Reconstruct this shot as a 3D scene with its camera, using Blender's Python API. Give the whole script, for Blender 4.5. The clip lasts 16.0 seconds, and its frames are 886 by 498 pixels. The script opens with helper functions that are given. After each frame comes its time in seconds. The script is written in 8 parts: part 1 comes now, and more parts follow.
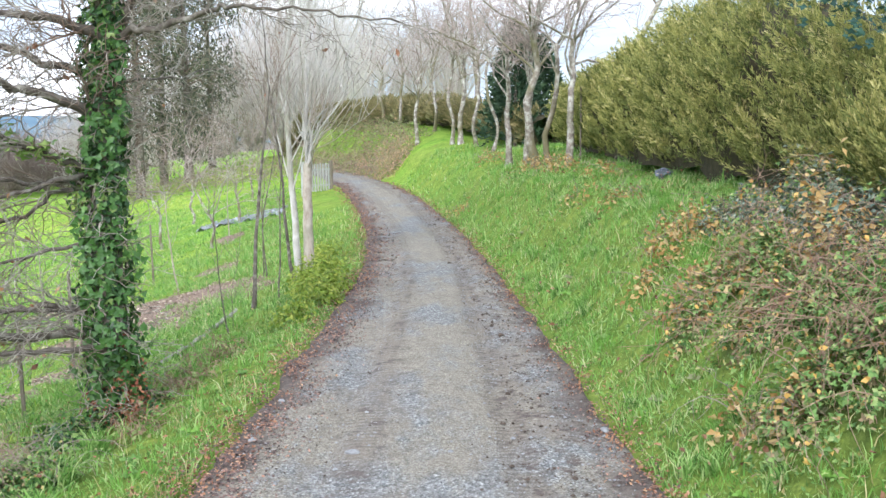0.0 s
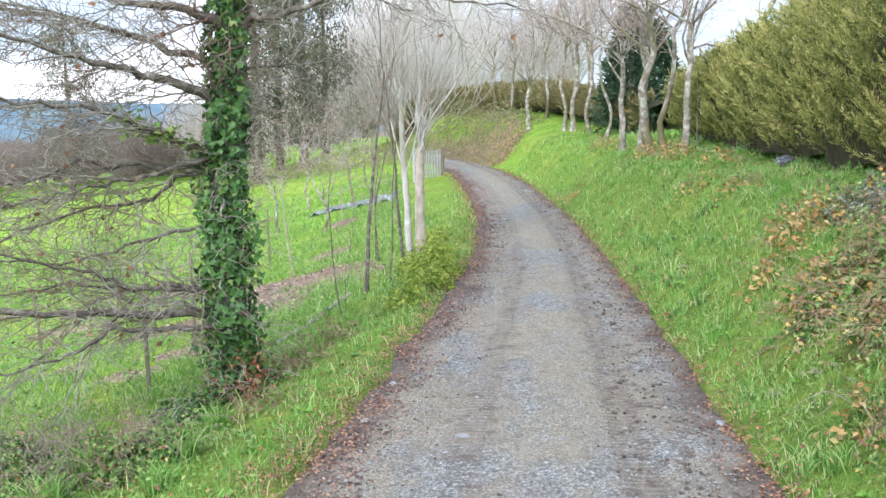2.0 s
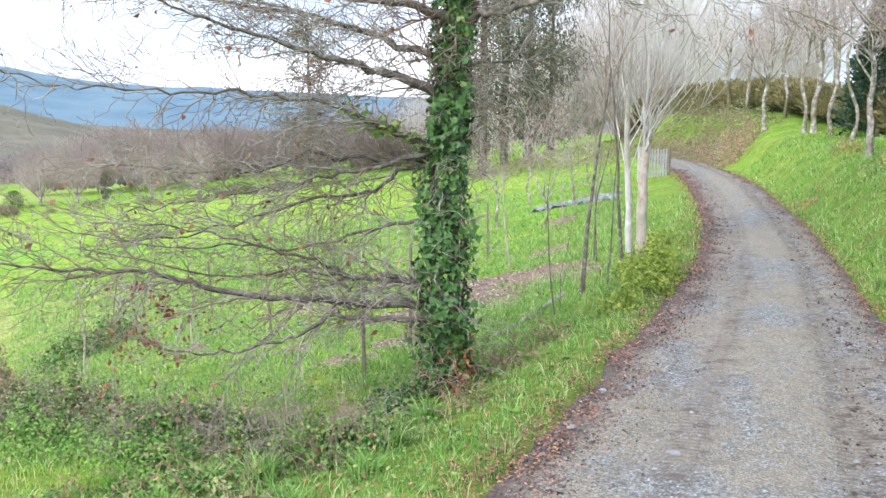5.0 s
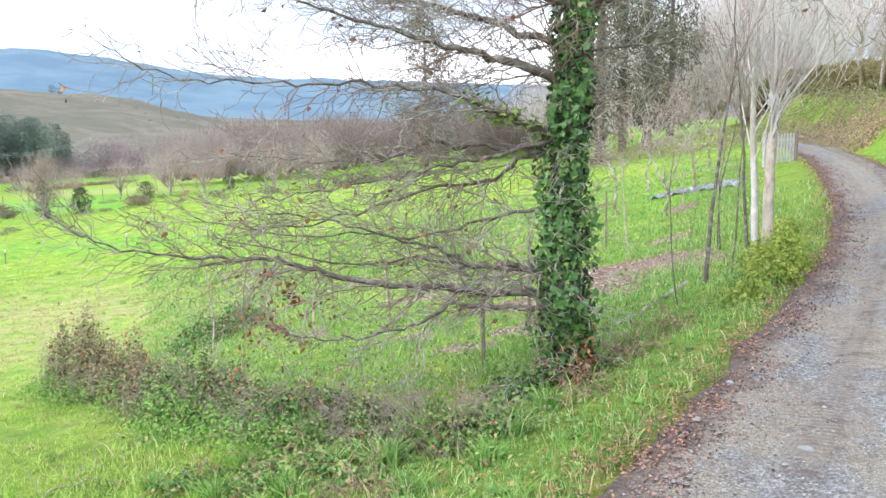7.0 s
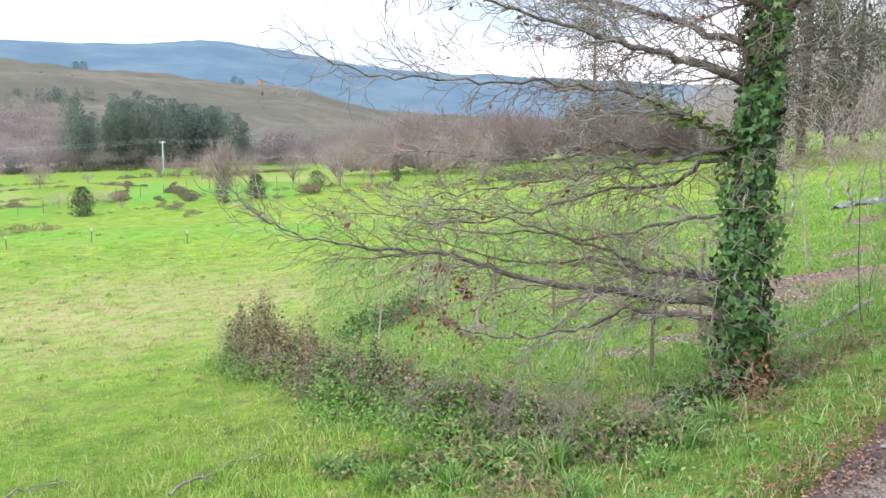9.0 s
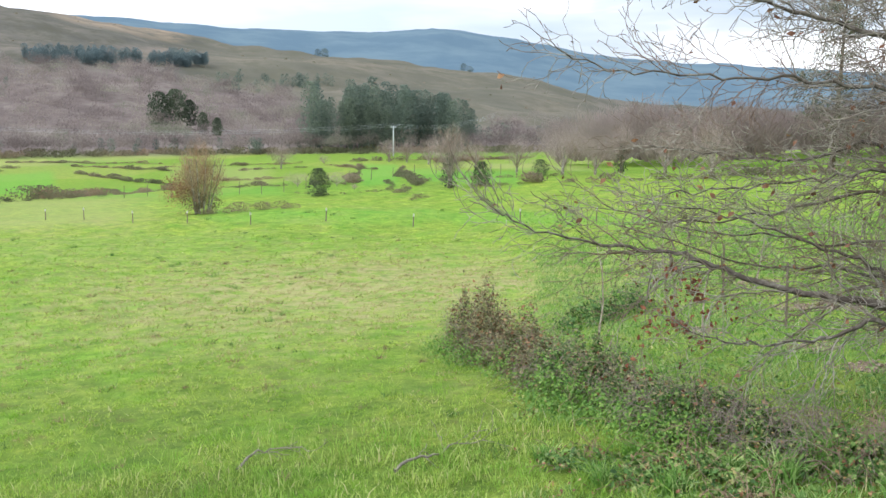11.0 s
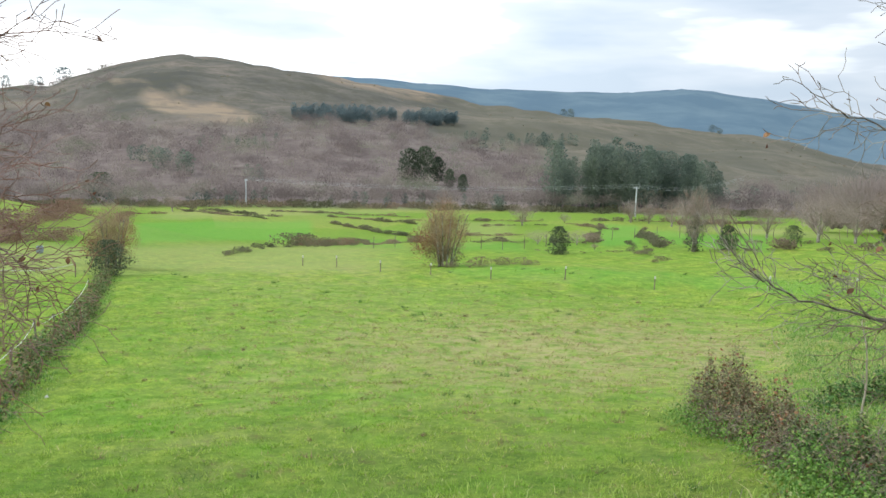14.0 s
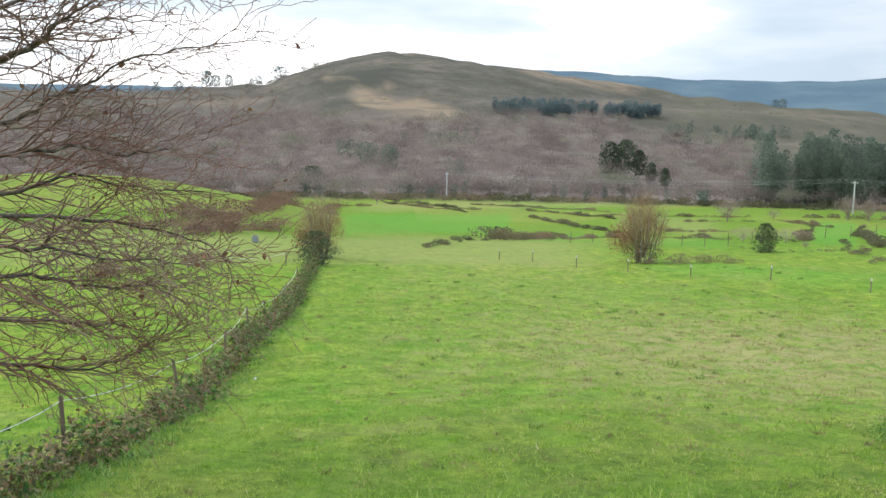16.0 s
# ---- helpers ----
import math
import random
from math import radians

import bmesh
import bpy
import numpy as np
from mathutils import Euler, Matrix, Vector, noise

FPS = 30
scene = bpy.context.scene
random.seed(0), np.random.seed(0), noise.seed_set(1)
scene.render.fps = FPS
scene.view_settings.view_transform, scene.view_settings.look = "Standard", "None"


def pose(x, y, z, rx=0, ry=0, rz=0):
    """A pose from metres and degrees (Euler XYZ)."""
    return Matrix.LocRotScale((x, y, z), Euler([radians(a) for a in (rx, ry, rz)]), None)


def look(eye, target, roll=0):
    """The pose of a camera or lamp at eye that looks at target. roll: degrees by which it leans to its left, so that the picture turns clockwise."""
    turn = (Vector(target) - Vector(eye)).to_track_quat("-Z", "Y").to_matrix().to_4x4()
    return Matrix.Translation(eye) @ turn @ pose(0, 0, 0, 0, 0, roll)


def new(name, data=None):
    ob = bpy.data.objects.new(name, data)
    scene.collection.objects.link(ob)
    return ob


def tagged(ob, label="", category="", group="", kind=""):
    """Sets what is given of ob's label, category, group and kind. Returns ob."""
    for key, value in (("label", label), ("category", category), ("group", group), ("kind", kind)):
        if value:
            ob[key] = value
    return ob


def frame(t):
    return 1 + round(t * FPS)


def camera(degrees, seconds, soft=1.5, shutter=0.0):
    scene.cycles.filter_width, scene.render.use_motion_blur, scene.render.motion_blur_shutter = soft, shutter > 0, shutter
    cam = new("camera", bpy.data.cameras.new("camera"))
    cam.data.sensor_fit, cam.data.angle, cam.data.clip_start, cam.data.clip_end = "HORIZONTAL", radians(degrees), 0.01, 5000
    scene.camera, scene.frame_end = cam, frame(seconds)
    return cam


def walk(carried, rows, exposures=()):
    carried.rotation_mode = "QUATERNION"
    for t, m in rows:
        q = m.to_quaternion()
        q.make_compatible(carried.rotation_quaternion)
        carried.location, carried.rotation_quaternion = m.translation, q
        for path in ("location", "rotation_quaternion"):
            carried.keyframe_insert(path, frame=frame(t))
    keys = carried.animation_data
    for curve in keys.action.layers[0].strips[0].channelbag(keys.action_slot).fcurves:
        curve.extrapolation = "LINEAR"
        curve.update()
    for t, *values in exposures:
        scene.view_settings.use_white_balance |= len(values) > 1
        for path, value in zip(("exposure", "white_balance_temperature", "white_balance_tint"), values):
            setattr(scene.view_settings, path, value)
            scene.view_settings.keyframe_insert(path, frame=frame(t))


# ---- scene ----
# The camera turns on the spot by three quarters of a right angle, eye 2.2 m over the lane.
cam = camera(49.52, 16.0)
PATH = [(t, pose(x, y, z, rx, ry, rz)) for t, x, y, z, rx, ry, rz in (
    (0.0, -0.000, 0.000, 2.200, 82.49, 0.90, -0.12),
    (0.5, -0.012, 0.003, 2.197, 82.47, 0.67, 1.56),
    (1.0, -0.018, 0.011, 2.191, 82.34, 0.70, 3.31),
    (1.5, -0.024, 0.013, 2.192, 81.85, 0.89, 5.28),
    (2.0, -0.025, 0.004, 2.189, 81.83, 1.00, 6.43),
    (2.5, -0.031, 0.006, 2.188, 81.55, 0.87, 7.36),
    (3.0, -0.041, 0.017, 2.186, 81.15, 1.03, 8.80),
    (3.5, -0.047, 0.054, 2.189, 81.22, 1.69, 11.78),
    (4.0, -0.031, 0.116, 2.197, 81.74, 0.76, 15.40),
    (4.2, -0.033, 0.159, 2.194, 82.02, 0.49, 16.28),
    (6.3, -0.013, 0.151, 2.207, 81.04, 0.74, 23.84),
    (6.5, -0.022, 0.144, 2.207, 81.10, 1.01, 24.08),
    (7.0, -0.066, 0.142, 2.203, 81.05, 1.04, 26.53),
    (7.5, -0.106, 0.127, 2.199, 81.48, 0.86, 29.25),
    (8.0, -0.129, 0.110, 2.210, 81.52, 0.19, 32.08),
    (8.5, -0.152, 0.103, 2.211, 81.39, -0.03, 34.04),
    (9.0, -0.170, 0.077, 2.220, 80.93, -0.25, 36.30),
    (9.5, -0.154, 0.033, 2.248, 80.87, -0.47, 41.03),
    (9.7, -0.154, 0.022, 2.249, 80.39, -0.66, 42.96),
    (11.8, -0.292, -0.020, 2.271, 81.34, -1.11, 52.51),
    (12.0, -0.313, -0.028, 2.267, 81.80, -1.36, 53.49),
    (12.5, -0.339, -0.032, 2.254, 82.55, -1.51, 56.47),
    (13.0, -0.339, -0.032, 2.246, 83.28, -1.52, 59.58),
    (13.5, -0.324, -0.044, 2.240, 83.41, -1.57, 62.00),
    (14.0, -0.324, -0.033, 2.238, 83.29, -1.64, 63.93),
    (14.5, -0.323, -0.014, 2.234, 82.89, -1.01, 66.72),
    (15.0, -0.286, 0.027, 2.258, 83.79, 0.24, 70.60),
    (15.5, -0.253, 0.056, 2.282, 83.26, -1.50, 73.41),
    (16.0, -0.237, 0.082, 2.300, 82.62, -1.18, 75.75),
)]
walk(cam, PATH, ((0.0, 1.16, 6120, 13), (2.0, 1.16, 6120, 13), (4.0, 1.17, 6140, 14), (7.0, 1.22, 6200, 16), (8.2, 1.13, 6220, 17), (9.5, 0.82, 6300, 16), (12.5, 0.52, 6500, 10), (14.5, 0.3, 6500, 10), (16.0, 0.28, 6500, 10)))

# ---- daylight: a bright overcast sky and a weak, wide sun behind the clouds ----
SUN_EL, SUN_ROT = radians(38), radians(196)
world = bpy.data.worlds.new("overcast")
scene.world = world
world.use_nodes = True
wt = world.node_tree
for n in list(wt.nodes):
    wt.nodes.remove(n)


def node(tree, kind, **values):
    n = tree.nodes.new(kind)
    for key, value in values.items():
        n.inputs[key.replace("_", " ")].default_value = value
    return n


def ramp(tree, fac, stops):
    n = tree.nodes.new("ShaderNodeValToRGB")
    while len(n.color_ramp.elements) < len(stops):
        n.color_ramp.elements.new(0.5)
    for e, (p, c) in zip(n.color_ramp.elements, stops):
        e.position, e.color = p, (*c, 1)
    tree.links.new(fac, n.inputs["Fac"])
    return n.outputs["Color"]


def mixed(tree, fac, a, b, mode="MIX"):
    n = tree.nodes.new("ShaderNodeMix")
    n.data_type, n.blend_type = "RGBA", mode
    for socket, value in ((n.inputs[0], fac), (n.inputs[6], a), (n.inputs[7], b)):
        if isinstance(value, (int, float)):
            socket.default_value = value
        elif isinstance(value, tuple):
            socket.default_value = (*value, 1)
        else:
            tree.links.new(value, socket)
    return n.outputs[2]


sky = wt.nodes.new("ShaderNodeTexSky")
sky.sky_type, sky.sun_disc, sky.sun_elevation, sky.sun_rotation = "NISHITA", False, SUN_EL, SUN_ROT
sky.dust_density = 2.0
coords = wt.nodes.new("ShaderNodeTexCoord")
flat = wt.nodes.new("ShaderNodeMapping")
flat.inputs["Scale"].default_value = (1.4, 1.4, 7.0)
wt.links.new(coords.outputs["Generated"], flat.inputs["Vector"])
clouds = node(wt, "ShaderNodeTexNoise", Scale=1.9, Detail=5.0, Roughness=0.52)
wt.links.new(flat.outputs[0], clouds.inputs["Vector"])
cover = ramp(wt, clouds.outputs["Fac"], ((0.38, (7.8, 9.2, 10.8)), (0.50, (10.0, 11.0, 12.2)), (0.62, (20.0, 20.2, 20.5))))
veiled = mixed(wt, 0.86, sky.outputs[0], cover)
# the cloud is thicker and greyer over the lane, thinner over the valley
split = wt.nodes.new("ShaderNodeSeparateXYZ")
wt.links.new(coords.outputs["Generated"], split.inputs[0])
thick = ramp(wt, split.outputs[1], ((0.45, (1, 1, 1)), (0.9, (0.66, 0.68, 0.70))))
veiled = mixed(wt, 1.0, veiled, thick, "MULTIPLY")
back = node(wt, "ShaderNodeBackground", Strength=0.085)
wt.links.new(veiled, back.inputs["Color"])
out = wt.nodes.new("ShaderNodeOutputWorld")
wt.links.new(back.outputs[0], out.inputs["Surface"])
sun = new("sun", bpy.data.lights.new("sun", "SUN"))
sun.data.energy, sun.data.angle, sun.data.color = 1.3, radians(14), (1.0, 0.96, 0.9)
sun.matrix_world = look((0, 0, 40), (0 - 40 * math.cos(SUN_EL) * math.sin(SUN_ROT), 0 - 40 * math.cos(SUN_EL) * math.cos(SUN_ROT), 40 - 40 * math.sin(SUN_EL)))

# ---- materials ----


def shader(name, rough=0.8, spec=0.3):
    m = bpy.data.materials.new(name)
    m.use_nodes = True
    t = m.node_tree
    b = t.nodes["Principled BSDF"]
    b.inputs["Roughness"].default_value = rough
    b.inputs["Specular IOR Level"].default_value = spec
    return m, t, b


def noise_at(t, scale, detail=4.0, rough=0.6, stretch=None):
    geo = t.nodes.new("ShaderNodeNewGeometry")
    source = geo.outputs["Position"]
    if stretch:
        mp = t.nodes.new("ShaderNodeMapping")
        mp.inputs["Scale"].default_value = stretch
        t.links.new(source, mp.inputs["Vector"])
        source = mp.outputs[0]
    n = node(t, "ShaderNodeTexNoise", Scale=scale, Detail=detail, Roughness=rough)
    t.links.new(source, n.inputs["Vector"])
    return n.outputs["Fac"]


def bump(t, b, height, strength=0.4, distance=0.02):
    n = node(t, "ShaderNodeBump", Strength=strength, Distance=distance)
    t.links.new(height, n.inputs["Height"])
    t.links.new(n.outputs[0], b.inputs["Normal"])


def grainy(name, stops, scale=6.0, patch=None, patch_scale=0.8, rough=0.85, relief=0.5, distance=0.02, stretch=None, spec=0.2):
    """A rough surface: fine grain over a range of colours, and larger patches of another colour."""
    m, t, b = shader(name, rough, spec)
    fine = noise_at(t, scale, 6.0, 0.65, stretch)
    col = ramp(t, fine, stops)
    if patch:
        big = noise_at(t, patch_scale, 3.0)
        fac = ramp(t, big, ((0.48, (0, 0, 0)), (0.62, (1, 1, 1))))
        col = mixed(t, fac, col, patch)
    t.links.new(col, b.inputs["Base Color"])
    bump(t, b, fine, relief, distance)
    return m


def leafy(name, stops, rough=0.55, thin=0.35, scale=0.6, patch=None, spec=0.3, stretch=None):
    """Leaves and blades: each piece takes its own colour; some light passes through."""
    m, t, b = shader(name, rough, spec)
    geo = t.nodes.new("ShaderNodeNewGeometry")
    col = ramp(t, geo.outputs["Random Per Island"], stops)
    big = noise_at(t, scale, 5.0, 0.65, stretch)
    if patch:
        col = mixed(t, ramp(t, big, ((0.45, (0, 0, 0)), (0.65, (1, 1, 1)))), col, patch)
    t.links.new(col, b.inputs["Base Color"])
    tr = t.nodes.new("ShaderNodeBsdfTranslucent")
    t.links.new(col, tr.inputs["Color"])
    mx = t.nodes.new("ShaderNodeMixShader")
    mx.inputs[0].default_value = thin * 0.6
    t.links.new(b.outputs[0], mx.inputs[1])
    t.links.new(tr.outputs[0], mx.inputs[2])
    t.links.new(mx.outputs[0], t.nodes["Material Output"].inputs["Surface"])
    return m


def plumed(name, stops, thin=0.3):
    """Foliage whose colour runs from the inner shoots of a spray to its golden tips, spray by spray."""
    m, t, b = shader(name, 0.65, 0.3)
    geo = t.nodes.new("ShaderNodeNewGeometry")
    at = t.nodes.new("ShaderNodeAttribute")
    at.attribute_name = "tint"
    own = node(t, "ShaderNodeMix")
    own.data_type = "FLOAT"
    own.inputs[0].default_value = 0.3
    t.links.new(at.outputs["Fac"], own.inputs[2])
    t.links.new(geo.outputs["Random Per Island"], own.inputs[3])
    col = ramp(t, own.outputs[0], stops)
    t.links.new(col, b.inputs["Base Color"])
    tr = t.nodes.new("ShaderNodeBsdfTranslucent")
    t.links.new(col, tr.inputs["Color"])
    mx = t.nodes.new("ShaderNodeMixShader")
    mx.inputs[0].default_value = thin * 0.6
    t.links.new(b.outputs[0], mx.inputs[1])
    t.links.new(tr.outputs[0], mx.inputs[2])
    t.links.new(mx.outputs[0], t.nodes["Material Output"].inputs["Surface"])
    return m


BARK_OAK = grainy("oak_bark", ((0.3, (0.06, 0.048, 0.04)), (0.5, (0.17, 0.145, 0.125)), (0.72, (0.37, 0.36, 0.30))), 22, (0.10, 0.075, 0.055), 2.5, relief=0.9, distance=0.015)
BARK_LIMB = grainy("limb_bark", ((0.3, (0.055, 0.045, 0.038)), (0.48, (0.13, 0.112, 0.095)), (0.62, (0.25, 0.235, 0.20)), (0.8, (0.42, 0.41, 0.36))), 13, (0.115, 0.098, 0.08), 2.2, relief=0.9, distance=0.015)
BARK_TWIG = grainy("twig_bark", ((0.3, (0.17, 0.14, 0.115)), (0.55, (0.29, 0.25, 0.21)), (0.75, (0.46, 0.43, 0.37))), 9, (0.25, 0.185, 0.145), 1.4, relief=0.3)
BARK_PALE = grainy("pale_bark", ((0.3, (0.21, 0.195, 0.175)), (0.45, (0.44, 0.425, 0.395)), (0.72, (0.62, 0.61, 0.58))), 11, (0.35, 0.34, 0.27), 1.6, relief=0.4, stretch=(1, 1, 0.5))
TWIG_PALE = grainy("pale_twig", ((0.3, (0.46, 0.43, 0.39)), (0.6, (0.63, 0.61, 0.57)), (0.8, (0.74, 0.73, 0.70))), 7, (0.42, 0.36, 0.31), 0.9, relief=0.2)
BARK_LICHEN = grainy("lichen_bark", ((0.32, (0.11, 0.088, 0.07)), (0.48, (0.27, 0.24, 0.205)), (0.60, (0.48, 0.475, 0.42)), (0.75, (0.56, 0.555, 0.50))), 8, (0.17, 0.155, 0.09), 1.1, relief=0.8)
TWIG_LICHEN = grainy("lichened_twig", ((0.3, (0.13, 0.108, 0.09)), (0.46, (0.26, 0.23, 0.195)), (0.62, (0.41, 0.39, 0.34)), (0.8, (0.56, 0.55, 0.49))), 7, (0.22, 0.155, 0.12), 1.1, relief=0.3)
TWIG_RED = grainy("reddish_twig", ((0.3, (0.27, 0.215, 0.195)), (0.6, (0.45, 0.375, 0.345)), (0.8, (0.56, 0.50, 0.465))), 5, (0.26, 0.2, 0.16), 0.5, relief=0.2)
WOOD = grainy("weathered_wood", ((0.3, (0.11, 0.09, 0.07)), (0.6, (0.26, 0.22, 0.175)), (0.8, (0.36, 0.32, 0.27))), 26, relief=0.6, stretch=(1, 1, 0.12))
PAINT_WHITE = grainy("white_paint", ((0.3, (0.48, 0.48, 0.46)), (0.6, (0.66, 0.66, 0.65))), 9, (0.66, 0.67, 0.62), 3, relief=0.2)
PAINT_WORN = grainy("weathered_white_paint", ((0.3, (0.27, 0.27, 0.26)), (0.6, (0.46, 0.46, 0.45))), 14, (0.40, 0.40, 0.36), 3, relief=0.4)
CONCRETE = grainy("pole_concrete", ((0.3, (0.46, 0.50, 0.54)), (0.7, (0.60, 0.64, 0.68))), 4, relief=0.2)
IVY = leafy("ivy_leaf", ((0.0, (0.015, 0.05, 0.014)), (0.5, (0.045, 0.125, 0.028)), (0.82, (0.11, 0.23, 0.048)), (1.0, (0.26, 0.34, 0.11))), 0.42, 0.25, spec=0.4)
DEAD_LEAF = leafy("dead_leaf", ((0.0, (0.15, 0.07, 0.045)), (0.5, (0.27, 0.135, 0.08)), (0.85, (0.40, 0.21, 0.11)), (1.0, (0.5, 0.35, 0.22))), 0.7, 0.25)
RUSSET = leafy("russet_leaf", ((0.0, (0.17, 0.055, 0.035)), (0.6, (0.30, 0.105, 0.06)), (1.0, (0.42, 0.2, 0.11))), 0.7, 0.25)
IVY_YOUNG = leafy("young_ivy_leaf", ((0.0, (0.08, 0.17, 0.03)), (0.6, (0.22, 0.36, 0.08)), (1.0, (0.38, 0.48, 0.16))), 0.45, 0.35)
BRAMBLE = leafy("bramble_leaf", ((0.0, (0.04, 0.09, 0.025)), (0.35, (0.10, 0.20, 0.05)), (0.65, (0.21, 0.34, 0.09)), (0.86, (0.40, 0.46, 0.19)), (0.94, (0.56, 0.40, 0.16)), (1.0, (0.36, 0.14, 0.07))), 0.5, 0.35, 1.3, (0.15, 0.27, 0.07))
BRAMBLE_BLUE = leafy("dusky_bramble_leaf", ((0.0, (0.035, 0.065, 0.045)), (0.45, (0.10, 0.145, 0.11)), (0.8, (0.22, 0.28, 0.21)), (0.94, (0.40, 0.40, 0.28)), (1.0, (0.42, 0.22, 0.12))), 0.45, 0.3, 1.3, (0.14, 0.18, 0.11), 0.4)
CANE = grainy("dead_cane", ((0.3, (0.17, 0.115, 0.08)), (0.6, (0.36, 0.26, 0.185)), (0.8, (0.55, 0.46, 0.35))), 9, (0.32, 0.2, 0.15), 2.0, relief=0.2)
BARK_TAN = grainy("tan_bark", ((0.3, (0.26, 0.21, 0.17)), (0.5, (0.44, 0.38, 0.32)), (0.75, (0.58, 0.53, 0.47))), 12, (0.32, 0.31, 0.24), 1.8, relief=0.5, stretch=(1, 1, 0.5))
BRAMBLE_DARK = leafy("hedgerow_leaf", ((0.0, (0.06, 0.075, 0.04)), (0.4, (0.12, 0.15, 0.065)), (0.7, (0.20, 0.21, 0.11)), (0.85, (0.26, 0.20, 0.13)), (1.0, (0.34, 0.20, 0.13))), 0.7, 0.35, 1.1, (0.24, 0.19, 0.12))
YELLOW_LEAF = leafy("yellow_leaf", ((0.0, (0.50, 0.27, 0.08)), (0.6, (0.72, 0.47, 0.13)), (1.0, (0.66, 0.5, 0.28))), 0.6, 0.35)
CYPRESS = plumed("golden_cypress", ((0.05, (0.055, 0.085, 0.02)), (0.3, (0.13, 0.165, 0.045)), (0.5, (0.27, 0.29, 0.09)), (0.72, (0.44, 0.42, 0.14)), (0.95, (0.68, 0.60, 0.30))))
CYPRESS_BLUE = leafy("blue_cypress", ((0.0, (0.018, 0.055, 0.045)), (0.6, (0.035, 0.095, 0.075)), (1.0, (0.06, 0.14, 0.10))), 0.6, 0.2)
PINE = leafy("pine_needle", ((0.0, (0.025, 0.055, 0.032)), (0.5, (0.05, 0.095, 0.055)), (1.0, (0.09, 0.14, 0.075))), 0.75, 0.2, 0.05)
EUCALYPT = leafy("eucalypt_leaf", ((0.0, (0.06, 0.075, 0.05)), (0.5, (0.13, 0.14, 0.095)), (0.8, (0.22, 0.19, 0.14)), (1.0, (0.17, 0.21, 0.11))), 0.7, 0.2, 0.05)
GRASS = leafy("grass_blade", ((0.0, (0.06, 0.14, 0.035)), (0.3, (0.16, 0.32, 0.08)), (0.66, (0.31, 0.50, 0.155)), (0.93, (0.47, 0.55, 0.25)), (1.0, (0.67, 0.58, 0.42))), 0.75, 0.5, 2.6, (0.17, 0.36, 0.065), 0.12)
MEADOW = leafy("meadow_blade", ((0.0, (0.165, 0.28, 0.045)), (0.35, (0.32, 0.475, 0.078)), (0.75, (0.48, 0.615, 0.13)), (0.93, (0.53, 0.60, 0.21)), (1.0, (0.66, 0.58, 0.38))), 0.75, 0.5, 0.75, (0.23, 0.43, 0.055), 0.1, (0.6, 0.85, 1))
RANK = leafy("rank_grass_blade", ((0.0, (0.16, 0.27, 0.05)), (0.4, (0.33, 0.48, 0.10)), (0.8, (0.50, 0.61, 0.18)), (1.0, (0.66, 0.60, 0.34))), 0.75, 0.5, 1.3, (0.24, 0.45, 0.07), 0.1)
STRAW = leafy("dry_grass", ((0.0, (0.30, 0.27, 0.11)), (0.6, (0.47, 0.42, 0.20)), (1.0, (0.60, 0.53, 0.31))), 0.7, 0.35)
# near-black colour that stands for the shade inside the hedges
CORE = grainy("hedge_inner_shade", ((0.3, (0.03, 0.028, 0.016)), (0.7, (0.085, 0.072, 0.04))), 8, relief=0.8, distance=0.05)
STONE = grainy("gravel_stone", ((0.3, (0.16, 0.165, 0.17)), (0.6, (0.29, 0.295, 0.30)), (0.8, (0.46, 0.46, 0.45))), 9, relief=0.4)
ROPE = grainy("white_tape", ((0.3, (0.6, 0.62, 0.64)), (0.7, (0.78, 0.79, 0.8))), 20, relief=0.1)

# ---- mesh helpers ----


def mesh_of(name, verts, faces, material, smooth=False):
    """A mesh from arrays of corners and of triangles or quads."""
    verts, faces = np.asarray(verts, dtype=np.float32), np.asarray(faces, dtype=np.int32)
    me = bpy.data.meshes.new(name)
    k = faces.shape[1]
    me.vertices.add(len(verts))
    me.vertices.foreach_set("co", verts.ravel())
    me.loops.add(faces.size)
    me.loops.foreach_set("vertex_index", faces.ravel())
    me.polygons.add(len(faces))
    me.polygons.foreach_set("loop_start", np.arange(0, faces.size, k, dtype=np.int32))
    me.polygons.foreach_set("use_smooth", np.full(len(faces), smooth))
    me.update(calc_edges=True)
    me.validate()
    me.materials.append(material)
    return me


def solid(name, verts, faces, material, parent=None, label="", smooth=False, kind=""):
    ob = new(name, mesh_of(name, verts, faces, material, smooth))
    ob.parent = parent
    return tagged(ob, label=label, kind=kind)


def part(name, bm, material, parent, label=""):
    me = bpy.data.meshes.new(name)
    bm.to_mesh(me)
    bm.free()
    me.materials.append(material)
    ob = new(name, me)
    ob.parent = parent
    return tagged(ob, label=label)


def thing(name, at, label, category, group="", kind=""):
    ob = new(name)
    ob.location = at
    ob.empty_display_size = 0.2
    return tagged(ob, label, category, group, kind)


